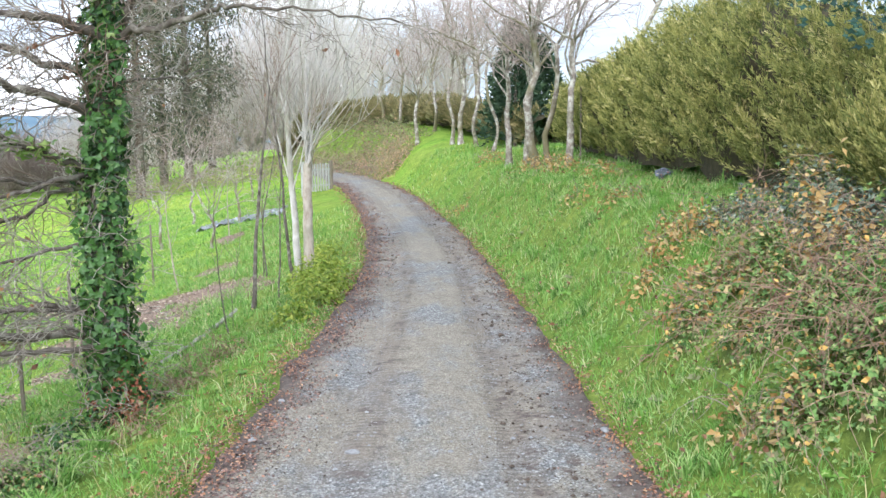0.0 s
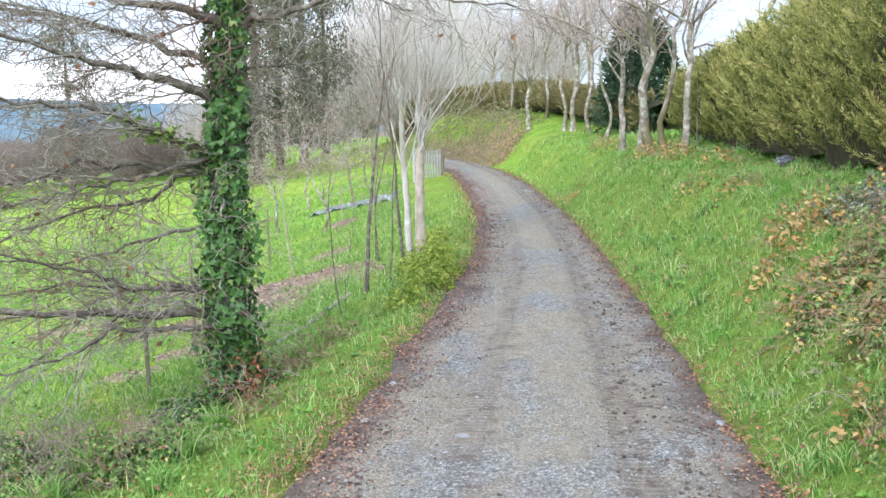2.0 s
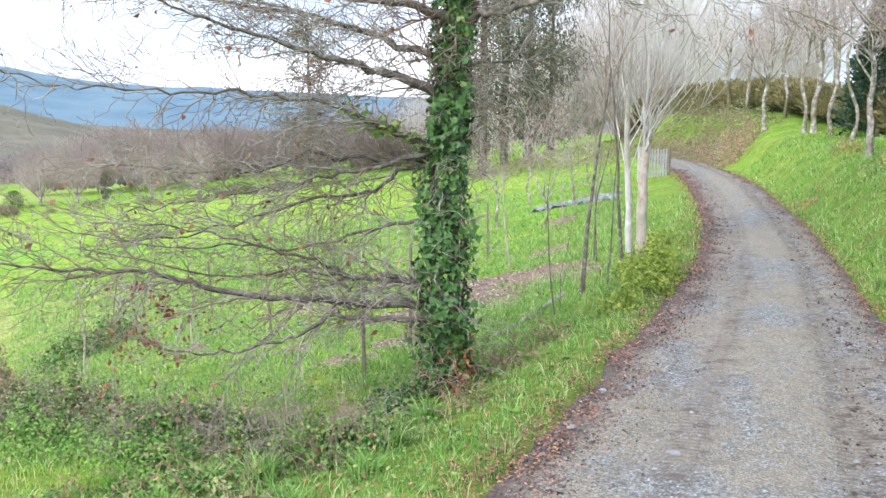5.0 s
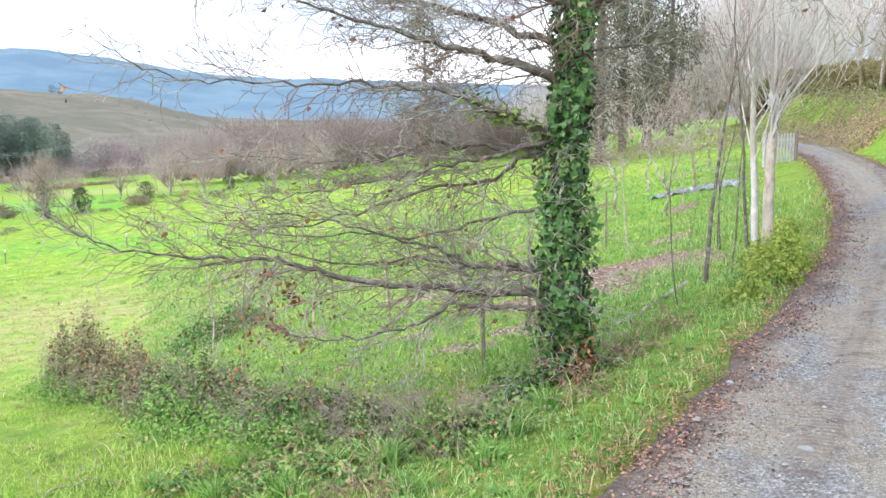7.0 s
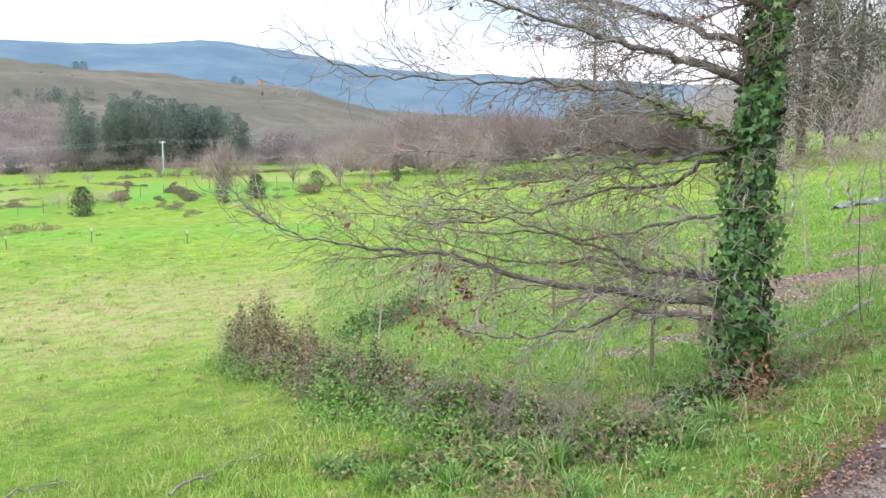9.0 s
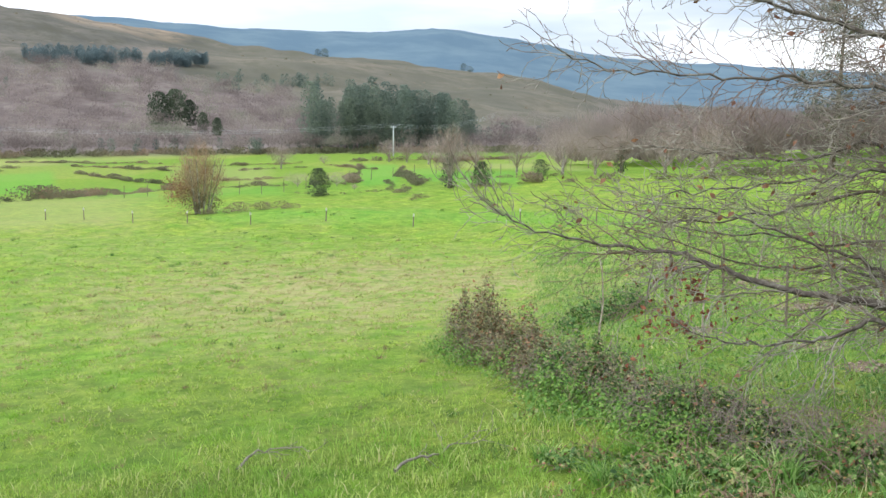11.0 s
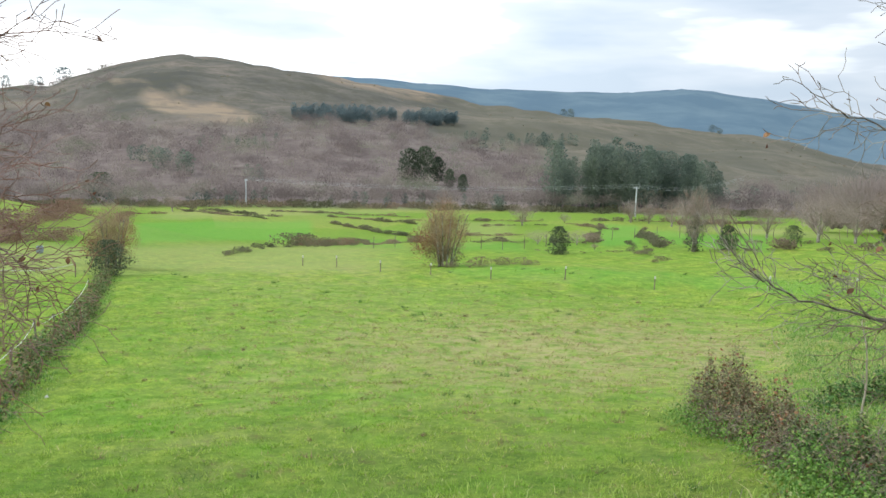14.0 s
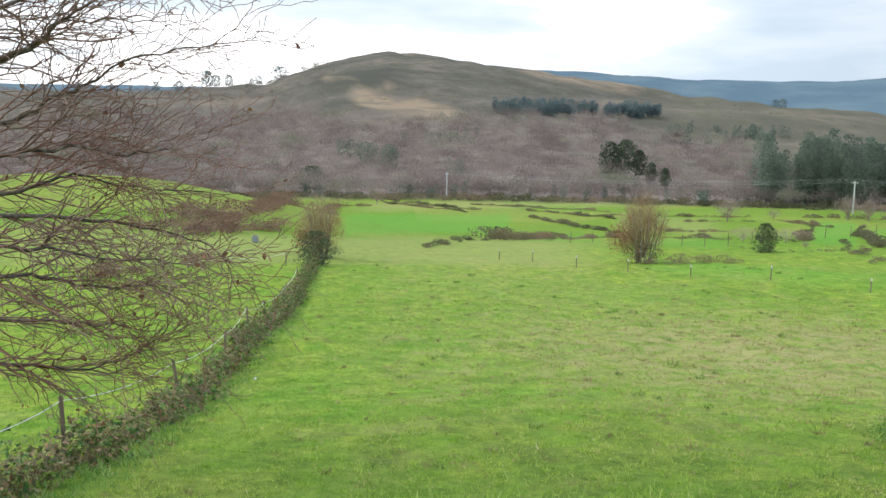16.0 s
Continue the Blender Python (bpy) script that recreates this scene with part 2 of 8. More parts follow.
def tubes(lines, thick_sides=7, twig_sides=3, origin=(0, 0, 0)):
    """Tapered tubes along polylines: rows of (points, radii). Returns corners and quads."""
    vs, fs, base = [], [], 0
    for pts, rad in lines:
        pts = np.asarray(pts, dtype=float) - np.asarray(origin)
        rad = np.asarray(rad, dtype=float)
        n = len(pts)
        s = thick_sides if rad[0] > 0.035 else (5 if rad[0] > 0.012 else twig_sides)
        tan = np.gradient(pts, axis=0)
        tan /= np.linalg.norm(tan, axis=1)[:, None] + 1e-9
        ref = np.array((0.31, 0.22, 1.0)) if abs(tan[0, 2]) < 0.8 else np.array((1.0, 0.2, 0.1))
        u = np.cross(tan, ref)
        u /= np.linalg.norm(u, axis=1)[:, None] + 1e-9
        w = np.cross(tan, u)
        a = np.linspace(0, 2 * math.pi, s, endpoint=False)
        ring = u[:, None, :] * np.cos(a)[None, :, None] + w[:, None, :] * np.sin(a)[None, :, None]
        vs.append((pts[:, None, :] + ring * rad[:, None, None]).reshape(-1, 3))
        i, j = np.meshgrid(np.arange(n - 1), np.arange(s), indexing="ij")
        k = (j + 1) % s
        fs.append(np.stack([i * s + j, i * s + k, (i + 1) * s + k, (i + 1) * s + j], -1).reshape(-1, 4) + base)
        base += n * s
    return np.concatenate(vs), np.concatenate(fs)


def grow(rng, start, way, length, r0, depth, out, spread=0.75, kids=6, lift=0.12, wiggle=0.16, shrink=0.55, first=0.25, steps=5, min_r=0.0025):
    """A bent, tapering branch and its side branches, added to out."""
    p, d = np.array(start, dtype=float), np.array(way, dtype=float)
    d /= np.linalg.norm(d)
    pts, seg = [p.copy()], length / steps
    for _ in range(steps):
        d = d + rng.normal(0, wiggle, 3) + np.array((0, 0, lift * 0.35))
        d /= np.linalg.norm(d)
        p = p + d * seg
        pts.append(p.copy())
    pts = np.array(pts)
    rad = np.maximum(r0 * np.linspace(1, 0.3, len(pts)), min_r)
    out.append((pts, rad))
    if depth > 0:
        side_branches(rng, pts, rad, length, depth, out, spread, kids, lift, wiggle, shrink, first, min_r)
    return pts


def side_branches(rng, pts, rad, length, depth, out, spread=0.75, kids=6, lift=0.12, wiggle=0.16, shrink=0.55, first=0.25, min_r=0.0025):
    for _ in range(kids):
        f = first + (1 - first) * rng.random() ** 0.9
        i = min(int(f * (len(pts) - 1)), len(pts) - 2)
        q = pts[i] + (pts[i + 1] - pts[i]) * rng.random()
        along = pts[i + 1] - pts[i]
        along /= np.linalg.norm(along) + 1e-9
        off = rng.normal(0, 1, 3)
        off -= along * off.dot(along)
        off /= np.linalg.norm(off) + 1e-9
        way = along * (1 - spread * 0.5) + off * spread + np.array((0, 0, lift))
        grow(rng, q, way, length * shrink * rng.uniform(0.6, 1.25) * (1.15 - 0.5 * f), max(min(rad[i] * rng.uniform(0.4, 0.62), length * shrink * 0.011), min_r), depth - 1, out,
             spread, max(2, min(8, int(kids * 0.75))), lift, wiggle, shrink, 0.15, 4, min_r)


def zigzag(rng, start, way, length, r0, depth, out, step=0.11, kink=0.25, open_angle=0.68, droop=0.0, min_r=0.0032):
    """An oak's side branch: it kinks at every bud and throws a twig to the outside of each kink."""
    d = np.array(way, dtype=float)
    d /= np.linalg.norm(d) + 1e-9
    plane = np.cross(d, rng.normal(0, 1, 3) + (0, 0, 1.2))
    plane /= np.linalg.norm(plane) + 1e-9
    p, turn = np.array(start, dtype=float), 1.0 if rng.random() < 0.5 else -1.0
    n = max(2, int(length / step))
    pts, kids = [p.copy()], []
    for i in range(n):
        d = d + rng.normal(0, 0.10, 3) + (0, 0, droop)
        d /= np.linalg.norm(d)
        plane = plane + rng.normal(0, 0.14, 3)
        plane -= d * plane.dot(d)
        plane /= np.linalg.norm(plane) + 1e-9
        p = p + (d + plane * turn * kink) * step * rng.uniform(0.7, 1.3)
        pts.append(p.copy())
        if depth > 0 and rng.random() < 0.86:
            kids.append((p.copy(), d * math.cos(open_angle) + plane * turn * math.sin(open_angle) + rng.normal(0, 0.22, 3), length * rng.uniform(0.25, 0.62) * (1.15 - 0.6 * i / n), i / n))
        turn = -turn
    rad = np.maximum(r0 * np.linspace(1, 0.32, len(pts)), min_r)
    out.append((np.array(pts), rad))
    for q, w, l, f in kids:
        zigzag(rng, q, w, max(l, 0.09), r0 * (0.62 - 0.25 * f), depth - 1, out, step * 0.72, kink, open_angle, droop, min_r)


def spray(rng, pts, rad, count, reach, out, first=0.08, open_angle=0.8, droop=0.0, depth=2, step=0.105, min_r=0.0028):
    """Zigzag side branches along a limb, shorter towards its tip, and one that carries the tip on."""
    for k in range(count):
        f = first + (1 - first) * (k + rng.random()) / count
        i = min(int(f * (len(pts) - 1)), len(pts) - 2)
        q = pts[i] + (pts[i + 1] - pts[i]) * rng.random()
        along = pts[i + 1] - pts[i]
        along /= np.linalg.norm(along) + 1e-9
        off = rng.normal(0, 1, 3) * (1, 1, 0.75)
        off -= along * off.dot(along)
        off /= np.linalg.norm(off) + 1e-9
        size = reach * rng.uniform(0.45, 1.15) * (1.1 - 0.45 * f)
        zigzag(rng, q, along * math.cos(open_angle) + off * math.sin(open_angle), size, min(max(rad[i] * 0.5, 0.0045), 0.007 * size + 0.003), depth, out, step, droop=droop, min_r=min_r)
    zigzag(rng, pts[-1], pts[-1] - pts[-2], reach * 0.6, rad[-1], 2, out, step, min_r=min_r)


def sight_limb(rows, r0, r1, thick, thin, rng, jitter=0.02, sub=3):
    """A limb through sight lines (bearing, height angle), running from one distance to another."""
    far = np.linspace(r0, r1, len(rows))
    return limb([polar(az, el, d) for (az, el), d in zip(rows, far)], thick, thin, rng, jitter, sub)


def limb(control, r0, r1, rng, jitter=0.03, sub=3):
    """A limb through control points, smoothed and made uneven."""
    c = np.array(control, dtype=float)
    t = np.arange(len(c))
    tt = np.linspace(0, len(c) - 1, (len(c) - 1) * sub + 1)
    pts = np.stack([np.interp(tt, t, c[:, k]) for k in range(3)], 1)
    pts[1:-1] = 0.5 * pts[1:-1] + 0.25 * (pts[:-2] + pts[2:])
    pts[1:] += rng.normal(0, jitter, pts[1:].shape)
    return pts, r1 + (r0 - r1) * (1 - np.linspace(0, 1, len(pts))) ** 1.6


def spots(shape, faces, at, scale, rng, flat=0.0, ways=None):
    """Many copies of a small shape joined in one array, each turned at random (or with its z axis along a way)."""
    shape, faces, at = np.asarray(shape, dtype=float), np.asarray(faces), np.asarray(at, dtype=float)
    n = len(at)
    if ways is None:
        ways = rng.normal(0, 1, (n, 3)) * np.array((1 - flat, 1 - flat, 1)) + np.array((0, 0, flat * 1.5))
    z = ways / (np.linalg.norm(ways, axis=1)[:, None] + 1e-9)
    r = rng.normal(0, 1, (n, 3))
    x = np.cross(r, z)
    x /= np.linalg.norm(x, axis=1)[:, None] + 1e-9
    y = np.cross(z, x)
    s = np.broadcast_to(np.asarray(scale, dtype=float), (n,))
    v = at[:, None, :] + s[:, None, None] * (shape[None, :, 0, None] * x[:, None, :] + shape[None, :, 1, None] * y[:, None, :] + shape[None, :, 2, None] * z[:, None, :])
    f = faces[None] + (np.arange(n) * len(shape))[:, None, None]
    return v.reshape(-1, 3), f.reshape(-1, faces.shape[1])


LEAF = (np.array(((0, -0.5, 0), (0.33, -0.1, 0.10), (0, 0.0, 0.0), (-0.33, -0.1, 0.10), (0, 0.55, -0.06))), np.array(((0, 1, 2), (0, 2, 3), (1, 4, 2), (2, 4, 3))))
TRIPLE = (np.concatenate([LEAF[0] @ np.array(((math.cos(a), math.sin(a), 0), (-math.sin(a), math.cos(a), 0), (0, 0, 1))) * k + (-0.42 * k * math.sin(a), 0.42 * k * math.cos(a), 0) for a, k in ((0, 0.62), (1.5, 0.5), (-1.5, 0.5))]), np.concatenate([LEAF[1] + 5 * k for k in range(3)]))
IVY_LEAF = (np.array(((0, -0.45, 0), (0.5, -0.2, 0.06), (0.22, 0.02, 0.05), (0, 0.6, -0.08), (-0.22, 0.02, 0.05), (-0.5, -0.2, 0.06), (0, 0.0, 0.0))), np.array(((0, 1, 6), (1, 2, 6), (2, 3, 6), (3, 4, 6), (4, 5, 6), (5, 0, 6))))
OAK_LEAF = (np.array(((0, -0.5, 0), (0.2, -0.2, 0.12), (0.3, 0.15, 0.05), (0, 0.5, -0.12), (-0.25, 0.1, 0.12), (-0.2, -0.2, 0.02))), np.array(((0, 1, 5), (1, 2, 4), (1, 4, 5), (2, 3, 4))))
FROND = (np.array(((0, 0, 0), (0.10, 0.03, 0.5), (0, 0.18, 1.0), (-0.10, 0.03, 0.55))), np.array(((0, 1, 2), (0, 2, 3))))
SPRAY = (np.array(((0, 0, 0), (0.26, 0.42, 0.12), (0.06, 0.5, 0.2), (0.0, 1.0, 0.02), (-0.08, 0.55, 0.1), (-0.3, 0.46, 0.06), (0.1, 0.2, 0.08), (-0.1, 0.22, 0.05))), np.array(((0, 6, 7), (6, 1, 2), (6, 2, 7), (2, 3, 4), (2, 4, 7), (7, 4, 5))))


def polar(az, el, r):
    """A place by its bearing to the left of the lane, its height angle and its distance from the viewpoint."""
    a, e = radians(az), radians(el)
    return np.array((-math.sin(a) * math.cos(e) * r, math.cos(a) * math.cos(e) * r, 2.2 + math.sin(e) * r))


# ---- the lie of the land ----
LANE_Y = (-30, 0, 5.4, 10, 14, 19.6, 28.5, 34, 41, 48, 56)
LANE_X = (-0.1, -0.15, -0.15, -0.15, -0.2, -0.6, -1.7, -2.65, -4.2, -6.6, -10.5)
LANE_HALF = (1.6, 1.6, 1.43, 1.2, 1.0, 0.95, 1.0, 1.0, 1.0, 1.2, 1.5)
SLOPE_D = (0, 0.4, 1.5, 3, 4.5, 8.5, 10.6, 18.6, 26, 34, 43, 59, 90, 130, 180, 300, 420)
SLOPE_Z = (0, -0.03, -0.32, -0.65, -0.95, -1.7, -2.05, -3.4, -4.3, -5.0, -5.7, -6.8, -10, -16.5, -20, -23.5, -25)
RIDGE_AZ = (-180, -60, 30, 40, 46, 52.6, 62, 67.5, 72, 75.5, 79, 81.3, 83.2, 86, 91.5, 100, 130, 180)
RIDGE_EL = (0.5, 0.5, -1.5, -0.9, 0.39, 1.05, 1.76, 2.55, 3.34, 3.72, 3.9, 3.65, 3.1, 2.0, 1.45, 1.2, 0.6, 0.5)
PEAK_AZ = (-180, 20, 36.8, 41.3, 46.1, 49.9, 54.4, 61.3, 66, 71.3, 80, 180)
PEAK_EL = (0.4, 0.6, 1.3, 1.7, 2.62, 3.0, 2.7, 2.78, 3.02, 3.3, 2.0, 0.4)


def smooth01(t):
    t = np.clip(t, 0, 1)
    return t * t * (3 - 2 * t)


def waves(x, y, size, seed):
    """Soft, irregular ups and downs between -1 and 1."""
    rng = np.random.default_rng(seed)
    z = np.zeros_like(x, dtype=float)
    for _ in range(7):
        a, f, p = rng.uniform(0, 2 * math.pi), rng.uniform(0.5, 2.2) * 2 * math.pi / size, rng.uniform(0, 6.3)
        z += np.sin((x * math.cos(a) + y * math.sin(a)) * f + p + 1.3 * np.sin((x * math.sin(a) - y * math.cos(a)) * f * 0.6 + p * 2))
    return z / 4.0


def land(x, y):
    x, y = np.asarray(x, dtype=float), np.asarray(y, dtype=float)
    mid, half = np.interp(y, LANE_Y, LANE_X), np.interp(y, LANE_Y, LANE_HALF)
    left, right = (mid - half) - x, x - (mid + half)
    z = np.interp(left, SLOPE_D, SLOPE_Z)
    for off in (-0.8, 0.8):
        z = np.where(left > 4, z * 0.6 + 0.4 * np.interp(left + off * np.clip(left * 0.2, 0, 12), SLOPE_D, SLOPE_Z), z)
    top = 1.35 + 0.75 * smooth01((y - 30) / 16) - 0.25 * smooth01((5 - y) / 6)
    bank = top * (0.72 * smooth01(right / 1.5) + 0.28 * smooth01(right / 3.4)) + 0.02 * np.clip(right - 3, 0, 200)
    z = np.where(right > 0, bank, z)
    z = np.where((left < 0) & (right < 0), -0.05, z)
    off = np.maximum(left, right)
    z = z + np.where(off > 0.1, waves(x, y, 3.1, 1) * (0.035 + 0.035 * (right > 0)) * smooth01(off / 1.2) + waves(x, y, 0.9, 5) * (0.018 + 0.022 * (right > 0)) * smooth01(off / 0.6), 0)
    z = z + waves(x, y, 26, 2) * 0.22 * smooth01((left - 8) / 20)
    r, az = np.hypot(x, y), np.degrees(np.arctan2(-x, y))
    # a rise in the fields on the far side of the walled boundary
    z = z + 12.0 * np.exp(-(((x + 150) / 50) ** 2 + ((y + 18) / 45) ** 2))
    # heath ridge and, behind it, a wooded mountain
    zr = 1150 * np.tan(np.radians(np.interp(az, RIDGE_AZ, RIDGE_EL))) + 2.2
    zp = 3200 * np.tan(np.radians(np.interp(az, PEAK_AZ, PEAK_EL))) + 2.2
    up = smooth01((r - 320) / 830) ** 0.9
    z = np.where(r > 320, z + (zr - z) * up, z)
    down = smooth01((r - 1150) / 700)
    z = np.where(r > 1150, zr - down * (40 + 0.35 * np.maximum(zr, 0)), z)
    rise = smooth01((r - 1800) / 1400)
    z = np.where(r > 1800, z + (zp - z) * rise, z)
    z = np.where(r > 3200, zp - (r - 3200) * 0.02, z)
    return z + np.where(r > 350, waves(x, y, 240, 3) * 5.0 * smooth01((r - 350) / 300) + waves(x, y, 70, 4) * 1.6 * smooth01((r - 350) / 300), 0)


def ground_at(az, el, near=3.0, far=900.0):
    """The place where a line of sight from the viewpoint meets the land."""
    r = np.geomspace(near, far, 1500)
    a = radians(az)
    x, y = -math.sin(a) * r, math.cos(a) * r
    gap = 2.2 + r * math.tan(radians(el)) - land(x, y)
    i = int(np.argmax(gap <= 0)) if (gap <= 0).any() else len(r) - 1
    return np.array((x[i], y[i], land(x[i], y[i])))


def bearing(az, r, sink=0.0):
    a = radians(az)
    x, y = -math.sin(a) * r, math.cos(a) * r
    return np.array((x, y, float(land(x, y)) - sink))

# ---- ground: one sheet out to the horizon ----
az_fine = np.radians(np.concatenate([np.arange(-42, 116, 0.45), np.arange(116, 318, 3.0)]))
rr = np.concatenate([[0.0], np.geomspace(0.6, 4700, 225)])
R, AZ = np.meshgrid(rr, az_fine, indexing="ij")
GX, GY = -np.sin(AZ) * R, np.cos(AZ) * R
GZ = land(GX, GY)
na, nr = len(az_fine), len(rr)
ii, jj = np.meshgrid(np.arange(nr - 1), np.arange(na), indexing="ij")
kk = (jj + 1) % na
quads = np.stack([ii * na + jj, (ii + 1) * na + jj, (ii + 1) * na + kk, ii * na + kk], -1).reshape(-1, 4)
gm, gt, gb = shader("ground_cover", 0.95, 0.04)
azd = np.degrees(np.arctan2(-GX, GY))
rag = waves(GX, GY, 160, 8)
wood_edge = np.interp(azd, (-180, 36, 55, 62, 67, 73, 80, 84, 108, 180), (420, 420, 460, 610, 680, 550, 560, 670, 750, 420))
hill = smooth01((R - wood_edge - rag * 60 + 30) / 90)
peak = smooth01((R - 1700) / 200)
wood_floor = smooth01((R - 325) / 20)
straw = np.clip(np.exp(-(((GX + 23) / 11) ** 2 + ((GY - 16) / 9) ** 2)) * 1.15 + 0.4 * np.exp(-(((GX + 50) / 14) ** 2 + ((GY - 17) / 9) ** 2)) + 0.28 * (waves(GX, GY, 5, 15) - 0.15) * (GX < -6) * (R < 70), 0, 1)
meadows = smooth01((R - 78) / 18) * (R < 345)
seen = np.degrees(np.arctan2(GZ - 2.2, np.maximum(R, 0.1)))


def tract(az0, az1, el0, el1, soft=0.15, tilt=0.0, ends=0.0):
    """How far each corner of the sheet lies inside a stretch of land between two bearings and two dips."""
    e = seen - tilt * (azd - 0.5 * (az0 + az1))
    edge = np.maximum(soft * 5, ends) + 0.25 * waves(GX, GY, 30, 17)
    return smooth01((azd - az0) / np.maximum(edge, 0.1)) * smooth01((az1 - azd) / np.maximum(edge, 0.1)) * smooth01((e - el0) / soft) * smooth01((el1 - e) / soft)


far_hill = (R > 420) & (R < 1300)
bracken = np.clip(tract(73.6, 82.2, 0.35, 1.75, 0.45, 0.16) + 0.8 * tract(77.8, 83.5, 2.2, 2.75, 0.25, 0.03) + 0.75 * tract(63, 72.5, 2.2, 4.0, 0.5, 0.18) + 0.5 * tract(84, 92, 0.6, 1.6, 0.5, -0.05), 0, 1) * far_hill
emerald = np.clip(tract(71.4, 81.8, -6.42, -5.28, 0.08, -0.02) * (R > 60) + tract(52.2, 54.8, -6.1, -4.85, 0.06) + 0.8 * tract(45, 51.8, -5.9, -5.1, 0.08) + 0.65 * tract(36, 64, -8.3, -7.35, 0.2) + 0.6 * tract(58.9, 64.5, -6.7, -6.1, 0.08) + 0.5 * tract(66, 71, -6.7, -6.2, 0.08), 0, 1)
pale_field = np.clip(0.7 * tract(59, 66, -6.0, -5.0, 0.12, 0.0, 1.5) + 0.8 * tract(64, 82, -4.95, -4.4, 0.1, -0.04, 3.0) + 0.9 * tract(64, 92, -8.4, -6.42, 0.5, 0.0, 6.0) + 0.8 * tract(40, 51, -5.05, -4.7, 0.06, 0.0, 2.0) + 0.7 * tract(84, 104, -8.5, -5.4, 0.8, 0.0, 5.0), 0, 1) * (R < 345)
MULCH_AT = ((15.4, 15.8, 1.45, 1.35), (18.0, 14.2, 1.0, 0.95), (22.6, 19, 0.7, 0.7), (23.4, 14.6, 0.6, 0.6), (29.0, 17.5, 0.6, 0.6), (26.9, 17, 0.45, 0.45), (21.8, 12.0, 0.45, 0.6), (12.6, 25.5, 0.5, 0.8), (25.5, 11.3, 0.4, 0.4), (31.4, 22, 0.5, 0.5), (19.6, 25, 0.6, 0.7), (13.4, 19.5, 0.5, 0.6), (28.5, 13.0, 0.35, 0.35), (34.5, 15.4, 0.35, 0.35))

# brambles on the bank: x, y, radius, height of each hump
THICKET_TOP = ((3.25, 5.2, 0.7, 0.75), (3.3, 6.3, 0.75, 0.75), (3.1, 7.3, 0.6, 0.55), (3.3, 8.3, 0.7, 0.6), (2.9, 9.3, 0.5, 0.35))
THICKET_FACE = ((2.5, 4.9, 0.6, 0.5), (2.6, 5.7, 0.6, 0.5), (2.35, 6.4, 0.55, 0.4), (2.1, 5.2, 0.45, 0.35), (2.55, 7.2, 0.5, 0.35), (2.1, 7.4, 0.45, 0.25))


def overgrown(x, y):
    """How far a place lies under the bank's brambles, where no grass grows."""
    m = np.zeros_like(np.asarray(x, dtype=float))
    for bx, by, rad, h in THICKET_TOP + THICKET_FACE:
        m = np.maximum(m, 1.25 - ((x - bx) ** 2 + (y - by) ** 2) / rad ** 2)
    return np.clip(m + 0.2 * waves(x, y, 0.5, 65) * (m > 0), 0, 1)


def mulched(x, y):
    """How bare the orchard ground is at a place: 1 on brown mulch, 0 in grass."""
    m = np.zeros_like(np.asarray(x, dtype=float))
    for az, r, rx, ry in MULCH_AT:
        p = bearing(az, r)
        m = np.maximum(m, 1.3 - ((x - p[0]) / rx) ** 2 - ((y - p[1]) / ry) ** 2)
    return np.clip(m + 0.45 * waves(x, y, 1.1, 64) * (m > 0), 0, 1)


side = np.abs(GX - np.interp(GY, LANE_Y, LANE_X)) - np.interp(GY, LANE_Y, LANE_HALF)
# thatch and bare soil, coloured dark as shade between blades and under brambles
shaded_thatch = (1 - smooth01((R - 12) / 36)) * 0.6 * (1 - smooth01((side - 2.5) / 2.0))
shaded_thatch = np.maximum(np.maximum(shaded_thatch, 0.4 * (1 - smooth01((R - 9) / 12))), overgrown(GX, GY))
olive = tract(38, 66, -4, 4, 1.0) * far_hill
attr = {"shaded_thatch": shaded_thatch, "olive": olive, "mulch": mulched(GX, GY), "emerald": emerald, "pale_field": pale_field, "bracken": bracken, "meadows": meadows, "straw": straw, "heath": hill * (1 - peak), "peak": peak, "wood": wood_floor}
fine = noise_at(gt, 9.0, 5.0)
mid_noise = noise_at(gt, 0.35, 5.0, 0.65)
wide = noise_at(gt, 0.035, 3.0)
grass_col = ramp(gt, fine, ((0.3, (0.125, 0.205, 0.038)), (0.55, (0.235, 0.35, 0.06)), (0.75, (0.34, 0.435, 0.09))))
grass_col = mixed(gt, ramp(gt, mid_noise, ((0.5, (0, 0, 0)), (0.68, (0.55, 0.55, 0.55)))), grass_col, (0.245, 0.28, 0.085))
grass_col = mixed(gt, ramp(gt, wide, ((0.45, (0, 0, 0)), (0.6, (0.5, 0.5, 0.5)))), grass_col, (0.14, 0.275, 0.05))
lush = noise_at(gt, 0.75, 5.0, 0.65, (0.6, 0.85, 1))
grass_col = mixed(gt, ramp(gt, lush, ((0.47, (0, 0, 0)), (0.62, (0.75, 0.75, 0.75)))), grass_col, (0.145, 0.30, 0.045))


def attribute(tree, name):
    n = tree.nodes.new("ShaderNodeAttribute")
    n.attribute_name = name
    return n.outputs["Fac"]


def times(tree, a, b):
    n = tree.nodes.new("ShaderNodeMath")
    n.operation = "MULTIPLY"
    tree.links.new(a, n.inputs[0])
    tree.links.new(b, n.inputs[1])
    return n.outputs[0]


